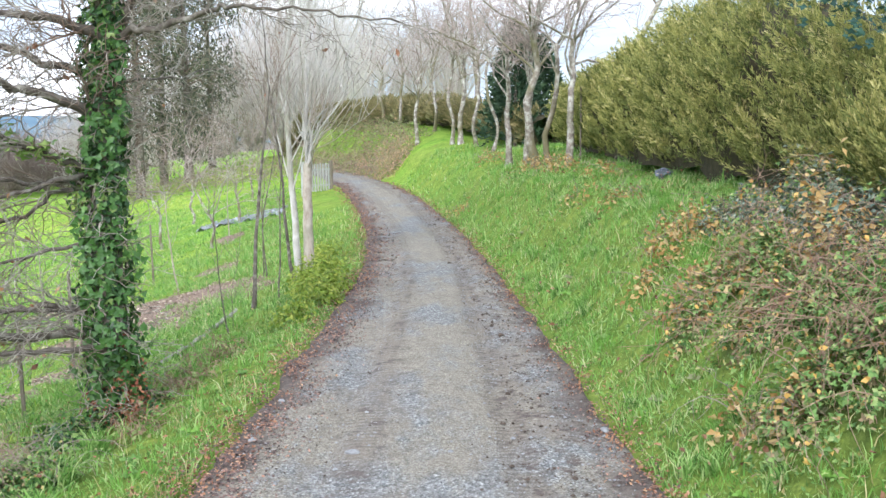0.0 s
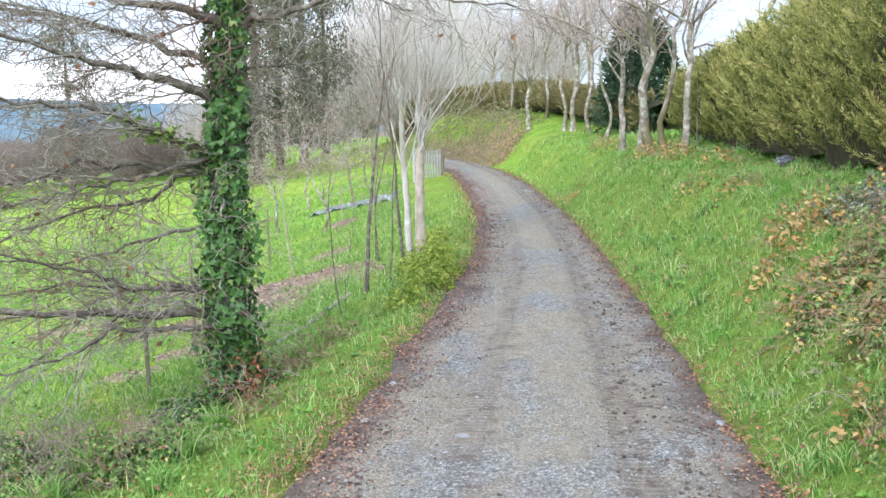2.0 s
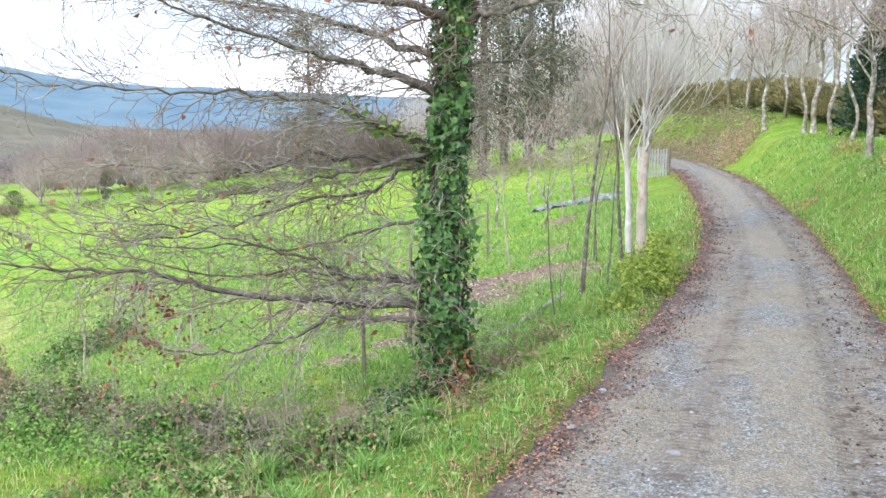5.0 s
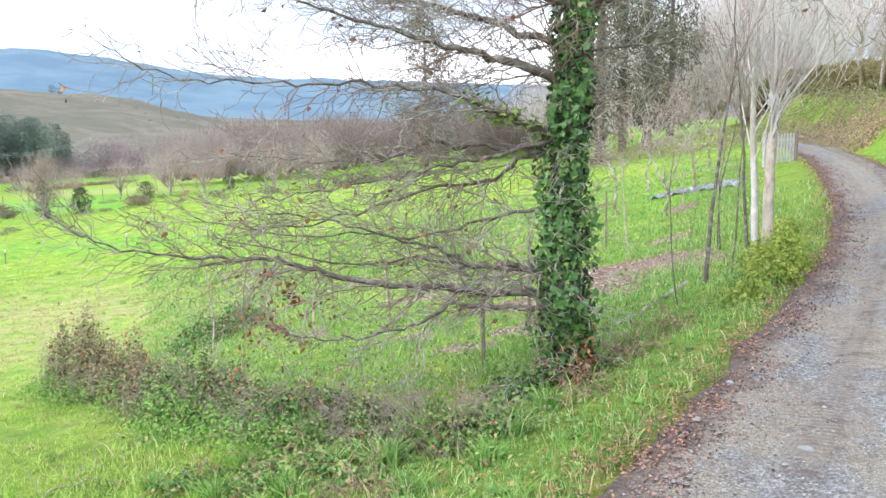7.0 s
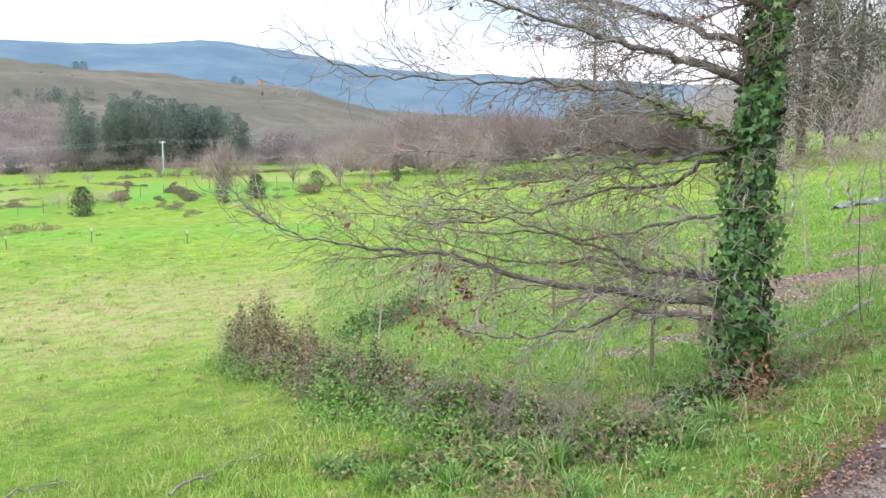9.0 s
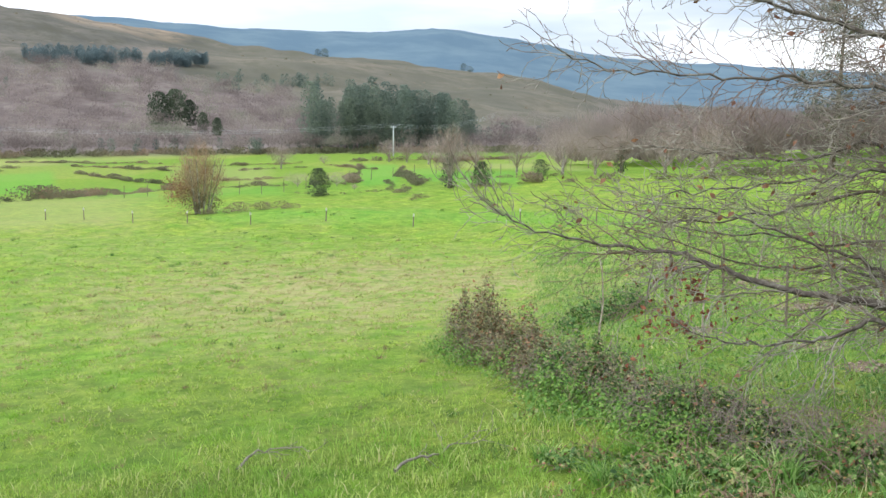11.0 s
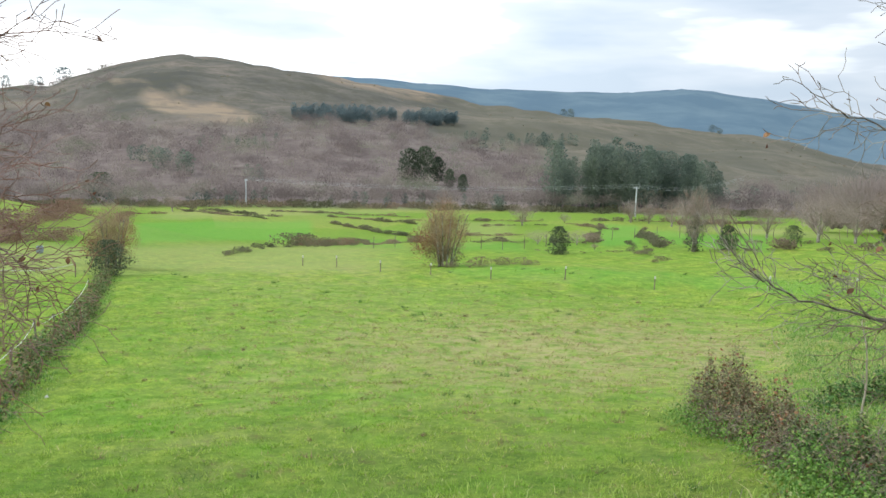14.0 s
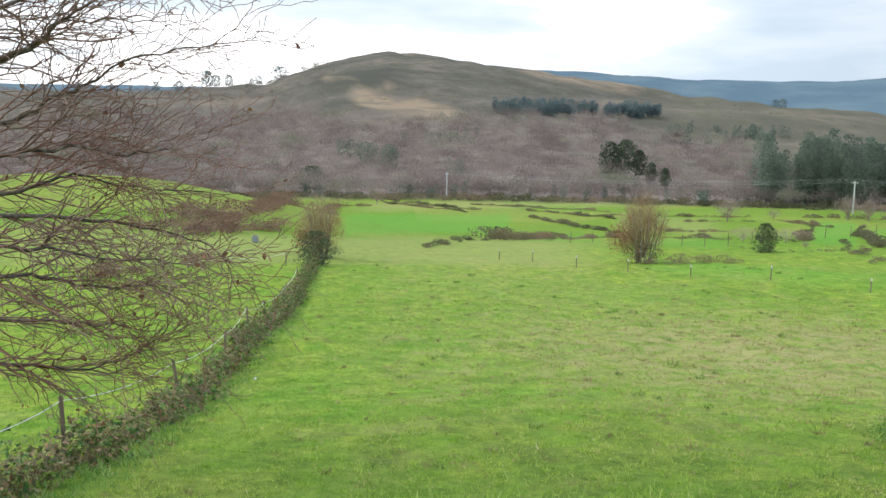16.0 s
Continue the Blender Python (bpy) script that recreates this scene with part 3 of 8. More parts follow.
tussock = ramp(gt, noise_at(gt, 1.6, 6.0, 0.7, (0.6, 0.8, 1)), ((0.36, (0.66, 0.74, 0.62)), (0.5, (1.0, 1.0, 0.94)), (0.64, (1.32, 1.2, 1.1))))
grass_col = mixed(gt, 1.0, grass_col, tussock, "MULTIPLY")
mottle = ramp(gt, noise_at(gt, 4.2, 6.0, 0.78, (0.6, 0.8, 1)), ((0.34, (0.66, 0.76, 0.58)), (0.5, (1.04, 1.03, 1.0)), (0.64, (1.36, 1.22, 1.2))))
grass_col = mixed(gt, 1.0, grass_col, mottle, "MULTIPLY")
sward = noise_at(gt, 38.0, 4.0, 0.75)
grass_col = mixed(gt, 1.0, grass_col, ramp(gt, sward, ((0.32, (0.5, 0.58, 0.45)), (0.5, (1, 1, 1)), (0.68, (1.5, 1.38, 1.35)))), "MULTIPLY")
plots = node(gt, "ShaderNodeTexVoronoi", Scale=0.021)
geo = gt.nodes.new("ShaderNodeNewGeometry")
gt.links.new(geo.outputs["Position"], plots.inputs["Vector"])
plot_col = ramp(gt, plots.outputs["Color"], ((0.2, (0.105, 0.235, 0.03)), (0.45, (0.17, 0.27, 0.045)), (0.6, (0.22, 0.29, 0.065)), (0.8, (0.27, 0.29, 0.09))))
grass_col = mixed(gt, attribute(gt, "meadows"), grass_col, mixed(gt, 0.4, grass_col, plot_col))
patchy = ramp(gt, noise_at(gt, 1.9, 7.0, 0.76, (0.6, 0.85, 1)), ((0.40, (0.1, 0.1, 0.1)), (0.60, (0.85, 0.85, 0.85))))
grass_col = mixed(gt, times(gt, attribute(gt, "straw"), patchy), grass_col, (0.42, 0.36, 0.19))
specks = ramp(gt, noise_at(gt, 2.3, 4.0, 0.7, (0.5, 1, 1)), ((0.60, (0, 0, 0)), (0.68, (0.6, 0.6, 0.6))))
grass_col = mixed(gt, specks, grass_col, (0.17, 0.14, 0.065))
grass_col = mixed(gt, attribute(gt, "pale_field"), grass_col, mixed(gt, 0.5, grass_col, (0.34, 0.35, 0.15)))
grass_col = mixed(gt, attribute(gt, "emerald"), grass_col, mixed(gt, 0.5, grass_col, (0.12, 0.36, 0.055)))
# dark ground colour: thatch and soil with the gaps' shade put in
grass_col = mixed(gt, attribute(gt, "shaded_thatch"), grass_col, ramp(gt, fine, ((0.3, (0.05, 0.07, 0.022)), (0.7, (0.13, 0.165, 0.05)))))
mulch_col = ramp(gt, noise_at(gt, 26.0, 5.0, 0.75), ((0.3, (0.12, 0.085, 0.07)), (0.5, (0.23, 0.17, 0.135)), (0.7, (0.40, 0.315, 0.255))))
grass_col = mixed(gt, ramp(gt, attribute(gt, "mulch"), ((0.25, (0, 0, 0)), (0.5, (1, 1, 1)))), grass_col, mulch_col)
heath = ramp(gt, noise_at(gt, 0.012, 6.0, 0.62), ((0.36, (0.09, 0.092, 0.08)), (0.46, (0.13, 0.125, 0.107)), (0.54, (0.165, 0.152, 0.13)), (0.65, (0.22, 0.188, 0.155))))
heath = mixed(gt, ramp(gt, noise_at(gt, 0.06, 7.0, 0.75), ((0.45, (0, 0, 0)), (0.6, (0.75, 0.75, 0.75)))), heath, (0.098, 0.098, 0.072))
wood_col = ramp(gt, noise_at(gt, 0.07, 7.0, 0.7), ((0.35, (0.12, 0.10, 0.092)), (0.5, (0.185, 0.153, 0.142)), (0.65, (0.25, 0.222, 0.195))))
col = mixed(gt, attribute(gt, "wood"), grass_col, wood_col)
bracken_fac = times(gt, ramp(gt, attribute(gt, "bracken"), ((0.2, (0, 0, 0)), (0.7, (1, 1, 1)))), ramp(gt, noise_at(gt, 0.03, 7.0, 0.72), ((0.38, (0.12, 0.12, 0.12)), (0.58, (0.9, 0.9, 0.9)))))
heath = mixed(gt, attribute(gt, "olive"), heath, mixed(gt, 0.35, heath, (0.155, 0.153, 0.105)))
heath = mixed(gt, bracken_fac, heath, (0.33, 0.26, 0.185))
col = mixed(gt, attribute(gt, "heath"), col, heath)
# aerial haze on the far mountain, put into its colour as blue
hazed_forest = ramp(gt, noise_at(gt, 0.006, 6.0, 0.6), ((0.4, (0.105, 0.17, 0.225)), (0.6, (0.14, 0.21, 0.255))))
col = mixed(gt, attribute(gt, "peak"), col, hazed_forest)
gt.links.new(col, gb.inputs["Base Color"])
bump(gt, gb, mixed(gt, 0.5, fine, sward), 0.8, 0.05)
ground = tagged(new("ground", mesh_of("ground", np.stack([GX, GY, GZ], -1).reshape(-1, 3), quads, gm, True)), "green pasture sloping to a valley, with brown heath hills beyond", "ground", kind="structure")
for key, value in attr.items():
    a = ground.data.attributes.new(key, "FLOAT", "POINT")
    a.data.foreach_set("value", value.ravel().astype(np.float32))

# ---- the gravel lane ----
LY = np.concatenate([np.arange(-12, 16, 0.08), np.arange(16, 46, 0.25)])
LU = np.linspace(-1.04, 1.04, 61)
U, V = np.meshgrid(LU, LY)
mid, half = np.interp(V, LANE_Y, LANE_X), np.interp(V, LANE_Y, LANE_HALF)
half = half + 0.05 * waves(V, U * 0.0 + np.sign(U) * 7, 1.7, 11) + 0.03 * waves(V, np.sign(U) * 3, 0.6, 12)
LX = mid + U * half
rut = np.exp(-((np.abs(U + 0.02) - 0.46) / 0.11) ** 2)
LZ = 0.012 + 0.03 * (1 - U ** 2) - 0.022 * rut + waves(LX, V, 0.5, 13) * 0.006 + waves(LX, V, 1.6, 14) * 0.010 - 0.09 * smooth01((np.abs(U) - 0.97) / 0.07)
ii, jj = np.meshgrid(np.arange(len(LY) - 1), np.arange(len(LU) - 1), indexing="ij")
n = len(LU)
quads = np.stack([ii * n + jj, ii * n + jj + 1, (ii + 1) * n + jj + 1, (ii + 1) * n + jj], -1).reshape(-1, 4)
lm, lt, lb = shader("lane_gravel", 0.9, 0.25)
grit = noise_at(lt, 34.0, 6.0, 0.75)
lane_at = lt.nodes.new("ShaderNodeNewGeometry")


def pebbles(scale):
    n = node(lt, "ShaderNodeTexVoronoi", Scale=scale)
    lt.links.new(lane_at.outputs["Position"], n.inputs["Vector"])
    return n


chips, fines = pebbles(48.0), pebbles(120.0)
gravel = ramp(lt, grit, ((0.32, (0.13, 0.136, 0.137)), (0.5, (0.225, 0.235, 0.236)), (0.68, (0.31, 0.322, 0.322))))
gravel = mixed(lt, 0.8, gravel, ramp(lt, chips.outputs["Color"], ((0.15, (0.45, 0.45, 0.46)), (0.5, (0.95, 0.95, 0.95)), (0.85, (1.55, 1.54, 1.5)))), "MULTIPLY")
gravel = mixed(lt, 0.7, gravel, ramp(lt, chips.outputs["Distance"], ((0.2, (1.15, 1.15, 1.15)), (0.75, (0.6, 0.59, 0.58)))), "MULTIPLY")
silt = ramp(lt, grit, ((0.3, (0.15, 0.135, 0.105)), (0.7, (0.315, 0.288, 0.232))))
gravel = mixed(lt, ramp(lt, noise_at(lt, 0.8, 7.0, 0.68, (1, 0.5, 1)), ((0.43, (0, 0, 0)), (0.52, (0.9, 0.9, 0.9)))), gravel, silt)
gravel = mixed(lt, 0.9, gravel, ramp(lt, fines.outputs["Color"], ((0.15, (0.5, 0.49, 0.48)), (0.5, (1, 1, 1)), (0.85, (1.5, 1.5, 1.48)))), "MULTIPLY")
gravel = mixed(lt, times(lt, attribute(lt, "mud"), ramp(lt, noise_at(lt, 2.2, 6.0, 0.7, (1, 0.6, 1)), ((0.4, (0, 0, 0)), (0.6, (0.75, 0.75, 0.75))))), gravel, (0.19, 0.162, 0.135))
tread = lt.nodes.new("ShaderNodeTexWave")
tread.wave_type, tread.bands_direction = "BANDS", "Y"
tread.inputs["Scale"].default_value, tread.inputs["Distortion"].default_value = 4.5, 2.0
lt.links.new(lane_at.outputs["Position"], tread.inputs["Vector"])
print_fac = times(lt, attribute(lt, "track"), ramp(lt, tread.outputs["Fac"], ((0.35, (0.15, 0.15, 0.15)), (0.65, (0.75, 0.75, 0.75)))))
gravel = mixed(lt, print_fac, gravel, (0.10, 0.08, 0.068))
clods = ramp(lt, noise_at(lt, 6.0, 6.0, 0.75), ((0.52, (0, 0, 0)), (0.60, (1, 1, 1))))
earth = ramp(lt, noise_at(lt, 16.0, 5.0, 0.7), ((0.3, (0.06, 0.05, 0.045)), (0.7, (0.155, 0.126, 0.108))))
edge = attribute(lt, "edge")
muddy = mixed(lt, 1.0, edge, clods, "LIGHTEN")
gravel = mixed(lt, times(lt, muddy, attribute(lt, "mud")), gravel, earth)
lt.links.new(gravel, lb.inputs["Base Color"])
bump(lt, lb, mixed(lt, 0.5, grit, chips.outputs["Distance"]), 0.9, 0.02)
lane = tagged(new("lane", mesh_of("lane", np.stack([LX, V, LZ], -1).reshape(-1, 3), quads, lm, True)), "grey gravel farm lane with muddy wheel tracks", "road", kind="structure")
verge = smooth01((np.abs(U) - np.where(U < 0, 0.76, 0.74) + 0.10 * waves(LX, V, 1.3, 21) + 0.06 * waves(LX, V, 0.5, 23) + 0.14 * (U < 0) * smooth01((V - 6) / 4)) / 0.22)
mud = np.clip(np.exp(-((U - 0.60) / 0.20) ** 2) * 1.1 + 0.6 * np.exp(-((U + 0.30 + 0.2 * smooth01((V - 12) / 10)) / 0.14) ** 2) + verge * 0.95 + 0.3, 0, 1)
broken = np.clip(0.8 + 0.5 * waves(LX * 0.4, V, 4.0, 22), 0, 1)
track = np.clip(np.exp(-((U - 0.40) / 0.035) ** 2) + np.exp(-((U - 0.50) / 0.035) ** 2) + 0.8 * np.exp(-((U + 0.34) / 0.035) ** 2) + 0.8 * np.exp(-((U + 0.25) / 0.035) ** 2), 0, 1) * broken
for key, value in (("edge", verge), ("mud", mud), ("track", track)):
    a = lane.data.attributes.new(key, "FLOAT", "POINT")
    a.data.foreach_set("value", value.ravel().astype(np.float32))

# ---- the ivy-clad oak beside the lane ----
rng = np.random.default_rng(7)
OAK = bearing(19.5, 8.5)
oak = thing("oak_tree", OAK, "leafless oak with an ivy-covered trunk and spreading lichened limbs", "tree")
trunk_pts, trunk_rad = limb([OAK + (0, 0, -0.15), polar(19.45, -13, 8.5), polar(19.55, -9, 8.5), polar(19.35, -4, 8.5), polar(19.05, 1, 8.5), polar(18.9, 5, 8.55), polar(18.9, 12, 8.7), polar(18.6, 20, 9.1), polar(18.6, 28, 9.8)], 0.155, 0.075, rng, 0.012, 4)
trunk_rad[:3] += (0.09, 0.05, 0.02)
v, f = tubes([(trunk_pts, trunk_rad)], 14, origin=OAK)
solid("trunk", v, f, BARK_OAK, oak, "dark fissured bark under ivy", True)
# limbs: sight lines, first and last distance, thickness, number and reach of side branches
OAK_LIMBS = (
    (((19.3, 0.6), (20.1, 1.0), (22.2, 1.9), (24.2, 2.4), (26.2, 2.9), (28.6, 3.7), (30.8, 4.3), (33.4, 5.1), (35.8, 6.0), (39, 7.2)), 8.5, 7.6, 0.052, 34, 1.0),
    (((19.2, 2.4), (20, 2.9), (24, 4.3), (26.2, 5.1), (28.5, 5.5), (32, 5.9), (36, 7.0), (40, 8.5)), 8.5, 8.8, 0.042, 32, 1.05),
    (((19.5, -2.6), (20.6, -2.1), (22.2, -1.4), (23.5, -0.8), (25.1, 0), (26.8, 0.5), (29.9, 0.6), (31.8, 1.0), (35, 0.9), (38, 1.2), (41.3, 1.2), (43.7, 2.1)), 8.5, 7.6, 0.034, 36, 0.95),
    (((19.5, -3.2), (21, -3.0), (24, -3.0), (27.4, -2.5), (30.1, -3.6), (32.8, -3.7), (35.4, -3.3), (38.6, -2.9)), 8.5, 9.2, 0.03, 28, 0.95),
    (((19.5, -2.4), (21, -2.6), (24, -3.6), (26.2, -3.8), (28.4, -4.2), (31.6, -4.8), (34.5, -5.3), (37.5, -5.6)), 8.5, 8.0, 0.026, 26, 0.85),
    (((19.4, -3.4), (22.1, -3.5), (23.9, -5.0), (26.7, -5.1), (31.7, -6.5), (34.3, -7.1), (38, -7.3), (41, -6.5)), 8.5, 8.9, 0.024, 24, 0.9),
    (((19.5, -6.2), (22.3, -6.7), (25, -7.3), (27.6, -8.1), (31.3, -7.7), (34.5, -7.9), (38, -7.2)), 8.5, 8.2, 0.02, 22, 0.8),
    (((19.5, -9.9), (21.2, -10), (23.4, -9.7), (25, -9.8), (26.2, -9.0), (28.9, -8.2), (31.6, -7.4), (34.2, -6.7), (37, -6.3)), 8.5, 8.0, 0.034, 26, 0.9),
    (((19.6, -9.9), (22.5, -10.0), (25, -9.9), (28.2, -9.2), (31.3, -9.6), (35, -9.0), (39, -7.8)), 8.4, 9.0, 0.026, 24, 0.9),
    (((19.5, -11.4), (20.8, -11.5), (24.5, -11.3), (26.9, -10.9), (29.6, -10.9), (33, -10.2), (35.3, -9.4), (37.3, -8.9), (39.6, -9.0), (41.8, -8.5), (44.3, -8.2), (46.4, -7.4), (47.6, -6.9)), 8.5, 7.6, 0.045, 40, 0.95),
    (((19.6, -12.2), (21.5, -12.4), (24.2, -12.2), (26.4, -12.0), (27.8, -12.9), (29.5, -13.4), (32, -13.9), (34, -13.8), (36.5, -13.2)), 8.4, 7.4, 0.032, 26, 0.75),
    (((19.1, 5.0), (21, 5.8), (24, 6.0), (28, 7.2), (33, 8.6), (38, 9.5)), 8.5, 8.1, 0.05, 26, 1.1),
    (((18.7, 4.4), (17.7, 5.2), (16.3, 5.5), (14.4, 6.0), (12.8, 6.7), (11.6, 6.8), (10, 6.6), (7.1, 6.6), (4.5, 6.1), (2.2, 5.8)), 8.5, 7.4, 0.042, 24, 0.75),
    (((18.6, 4.6), (17.8, 5.8), (17.0, 7.5), (15.5, 11), (13, 15)), 8.5, 8.4, 0.06, 12, 1.0),
    (((18.9, 2.4), (17.2, 2.8), (15, 2.7), (12.8, 3.2)), 8.5, 9.6, 0.024, 12, 0.7),
    (((18.8, 9), (22, 11), (27, 13), (33, 14)), 8.6, 10.2, 0.07, 14, 1.2),
)
heavy, twigs = [], []
for k, (rows, near, far, thick, count, reach) in enumerate(OAK_LIMBS):
    pts, rad = sight_limb(rows, near, far, thick, 0.006, rng, 0.013, 4)
    heavy.append((pts, rad))
    v, f = tubes([(pts, rad)], 8, origin=OAK)
    bough = solid("limb", v, f, BARK_LIMB, oak, "grey-brown lichened bark", True)
    own = []
    spray(rng, pts, rad, int(count * 1.15), reach, own, 0.2 if 2 <= k <= 4 else 0.05, 0.66, -0.008)
    v, f = tubes(own, 6, 3, OAK)
    solid("twig_mass", v, f, TWIG_LICHEN, bough, "pale grey-brown zigzag twigs", True, "stuff")
    twigs += own


def ivy_coat(count, low, high, extra, rng):
    """Places and outward ways of leaves round the oak's trunk."""
    zt, zr = trunk_pts[:, 2], trunk_rad
    z = OAK[2] + low + (high - low) * rng.random(count)
    a = rng.uniform(0, 2 * math.pi, count)
    c = np.stack([np.interp(z, zt, trunk_pts[:, 0]), np.interp(z, zt, trunk_pts[:, 1]), z], 1)
    bulge = extra * (0.7 + 1.3 * waves(a * 0.5, z, 0.8, 31)) + rng.random(count) ** 2 * 0.07
    rad = np.interp(z, zt, zr) + np.clip(bulge, 0.012, 0.24)
    out = np.stack([np.cos(a), np.sin(a), 0 * a], 1)
    way = out + rng.normal(0, 0.45, (count, 3)) + (0, 0, 0.35)
    return c + out * rad[:, None], way


at, way = ivy_coat(7600, 0.1, 5.2, 0.05, rng)
v, f = spots(*IVY_LEAF, at - OAK, rng.uniform(0.04, 0.082, len(at)), rng, ways=way)
ivy = solid("ivy", v, f, IVY, oak, "glossy dark green ivy leaves", False, "stuff")
stems = []
for _ in range(14):
    a, z = rng.uniform(0, 6.28), OAK[2] + rng.uniform(-0.05, 0.6)
    line = []
    while z < OAK[2] + 4.8 and len(line) < 22:
        c = np.array((np.interp(z, trunk_pts[:, 2], trunk_pts[:, 0]), np.interp(z, trunk_pts[:, 2], trunk_pts[:, 1]), z))
        rad = np.interp(z, trunk_pts[:, 2], trunk_rad) + 0.01 + 0.10 * (rng.random() < 0.25) * rng.random()
        line.append(c + rad * np.array((math.cos(a), math.sin(a), 0)))
        a += rng.normal(0, 0.22)
        z += rng.uniform(0.08, 0.25)
    if len(line) > 3:
        stems.append((np.array(line), np.linspace(0.012, 0.004, len(line))))
for _ in range(260):
    z = OAK[2] + rng.uniform(0.2, 4.6)
    c = np.array((np.interp(z, trunk_pts[:, 2], trunk_pts[:, 0]), np.interp(z, trunk_pts[:, 2], trunk_pts[:, 1]), z))
    a = rng.uniform(0, 6.28)
    o = np.array((math.cos(a), math.sin(a), 0))
    zigzag(rng, c + o * 0.17, o + rng.normal(0, 0.55, 3), rng.uniform(0.15, 0.5), 0.006, 1, stems, 0.09, 0.45)
v, f = tubes(stems, 5, 3, OAK)
solid("ivy_tangle", v, f, TWIG_LICHEN, oak, "pale tangled ivy stems", True, "stuff")
# ivy creeping out along one limb
pts = heavy[2][0]
at = pts[rng.integers(0, 16, 190)] + rng.normal(0, 0.05, (190, 3))
v, f = spots(*IVY_LEAF, at - OAK, rng.uniform(0.05, 0.09, 190), rng, 0.5)
solid("ivy_on_limb", v, f, IVY_YOUNG, oak, "bright young ivy creeping along a limb", False, "stuff")


def hung_leaves(lines, count, rng, size=(0.05, 0.09)):
    at = np.array([l[0][rng.integers(1, len(l[0]))] for l in (lines[i] for i in rng.integers(0, len(lines), count))])
    return at + rng.normal(0, 0.03, at.shape), rng.uniform(*size, count)


at, size = hung_leaves(twigs, 230, rng, (0.04, 0.075))
v, f = spots(*OAK_LEAF, at - OAK, size, rng)
solid("clinging_leaves", v, f, DEAD_LEAF, oak, "a few orange dead leaves", False, "stuff")
hang = []
top = polar(37.2, -9.1, 7.85)
for k in range(7):
    grow(rng, top + rng.normal(0, 0.10, 3) * (1.6, 1.6, 0.2), (rng.normal(0, 0.35), rng.normal(0, 0.35), -1), rng.uniform(0.35, 0.95), 0.006, 1, hang, 0.8, 4, -0.2, 0.2)
v, f = tubes(hang, 5, 3, OAK)
solid("hanging_spray", v, f, BARK_TWIG, oak, "", True, "stuff")
at, size = hung_leaves(hang, 210, rng, (0.035, 0.065))
v, f = spots(*OAK_LEAF, at - OAK, size, rng)
solid("russet_leaves", v, f, RUSSET, oak, "clusters of russet dead leaves", False, "stuff")
at = OAK + np.stack([rng.normal(0.16, 0.12, 800), rng.normal(-0.26, 0.08, 800), np.abs(rng.normal(0.05, 0.28, 800))], 1)
v, f = spots(*OAK_LEAF, at - OAK, rng.uniform(0.028, 0.055, 800), rng)
solid("leaf_litter", v, f, RUSSET, oak, "red-brown leaves caught at the foot", False, "stuff")

# ---- bare trees by kind ----


def bare_tree(at, label, seed, height=5.0, r0=0.06, stems=1, lean=(0, 0), spread=0.6, bark=BARK_PALE, twig=TWIG_PALE, kids=9, depth=2, group="", fan=0.1, first=0.3, lift=0.25, wiggle=0.10, name="bare_tree", min_r=0.003, bend=0.06, category="tree"):
    rng = np.random.default_rng(seed)
    ob = thing(name, at, label, category, group)
    fine = []
    for k in range(stems):
        a = rng.uniform(0, 6.28)
        way = np.array((lean[0] + fan * math.cos(a), lean[1] + fan * math.sin(a), 1.0))
        foot = np.array((math.cos(a), math.sin(a), 0)) * (0.06 * math.sqrt(stems) if stems > 1 else 0) + (0, 0, -0.08)
        h = height * (rng.uniform(0.65, 1.0) if k else 1.0)
        own = []
        pts = grow(rng, foot, way, h, r0 * (rng.uniform(0.5, 1.0) if k else 1.0), 0, own, wiggle=bend, lift=lift, steps=9)
        rad = own[0][1]
        rad[0] *= 1.35
        v, f = tubes(own, 9)
        solid("trunk" if stems == 1 else "stem", v, f, bark, ob, "", True)
        side_branches(rng, pts, rad, h * 0.42, depth, fine, spread, kids, lift, wiggle, 0.55, first, min_r)
    v, f = tubes(fine, 6, 3)
    solid("branchwork", v, f, twig, ob, "", True, "stuff")
    return ob


def upswept(rng, pts, rad, count, reach, out, first=0.2, slant=0.55, depth=2, min_r=0.004):
    """Straight, steeply rising side branches of a birch."""
    for k in range(count):
        f = first + (1 - first) * (k + rng.random()) / count
        i = min(int(f * (len(pts) - 1)), len(pts) - 2)
        q = pts[i] + (pts[i + 1] - pts[i]) * rng.random()
        a = rng.uniform(0, 6.28)
        way = np.array((math.cos(a) * slant, math.sin(a) * slant, 1.0)) * rng.uniform(0.8, 1.2, 3)
        grow(rng, q, way, reach * rng.uniform(0.5, 1.15) * (1.15 - 0.5 * f), max(min(rad[i] * 0.4, 0.013), min_r), depth, out, 0.55, 7, 0.2, 0.07, 0.5, 0.2, 5, min_r)


birch_rng = np.random.default_rng(58)
birch_at = bearing(8.7, 14.9)
birch = thing("birch_tree", birch_at, "slender white-barked birch beside the lane, leafless", "tree")
pts, rad = sight_limb(((8.6, -9.2), (8.75, -5.9), (9.0, -0.9), (8.9, 3.9), (8.5, 7.1), (8.4, 12), (8.6, 19), (8.7, 26)), 14.9, 15.0, 0.064, 0.014, birch_rng, 0.008, 3)
v, f = tubes([(pts, rad)], 10, origin=birch_at)
solid("trunk", v, f, BARK_PALE, birch, "chalky white bark with grey marks", True)
own = []
upswept(birch_rng, pts, rad, 40, 2.4, own, 0.2, 0.7)
v, f = tubes(own, 6, 3, birch_at)
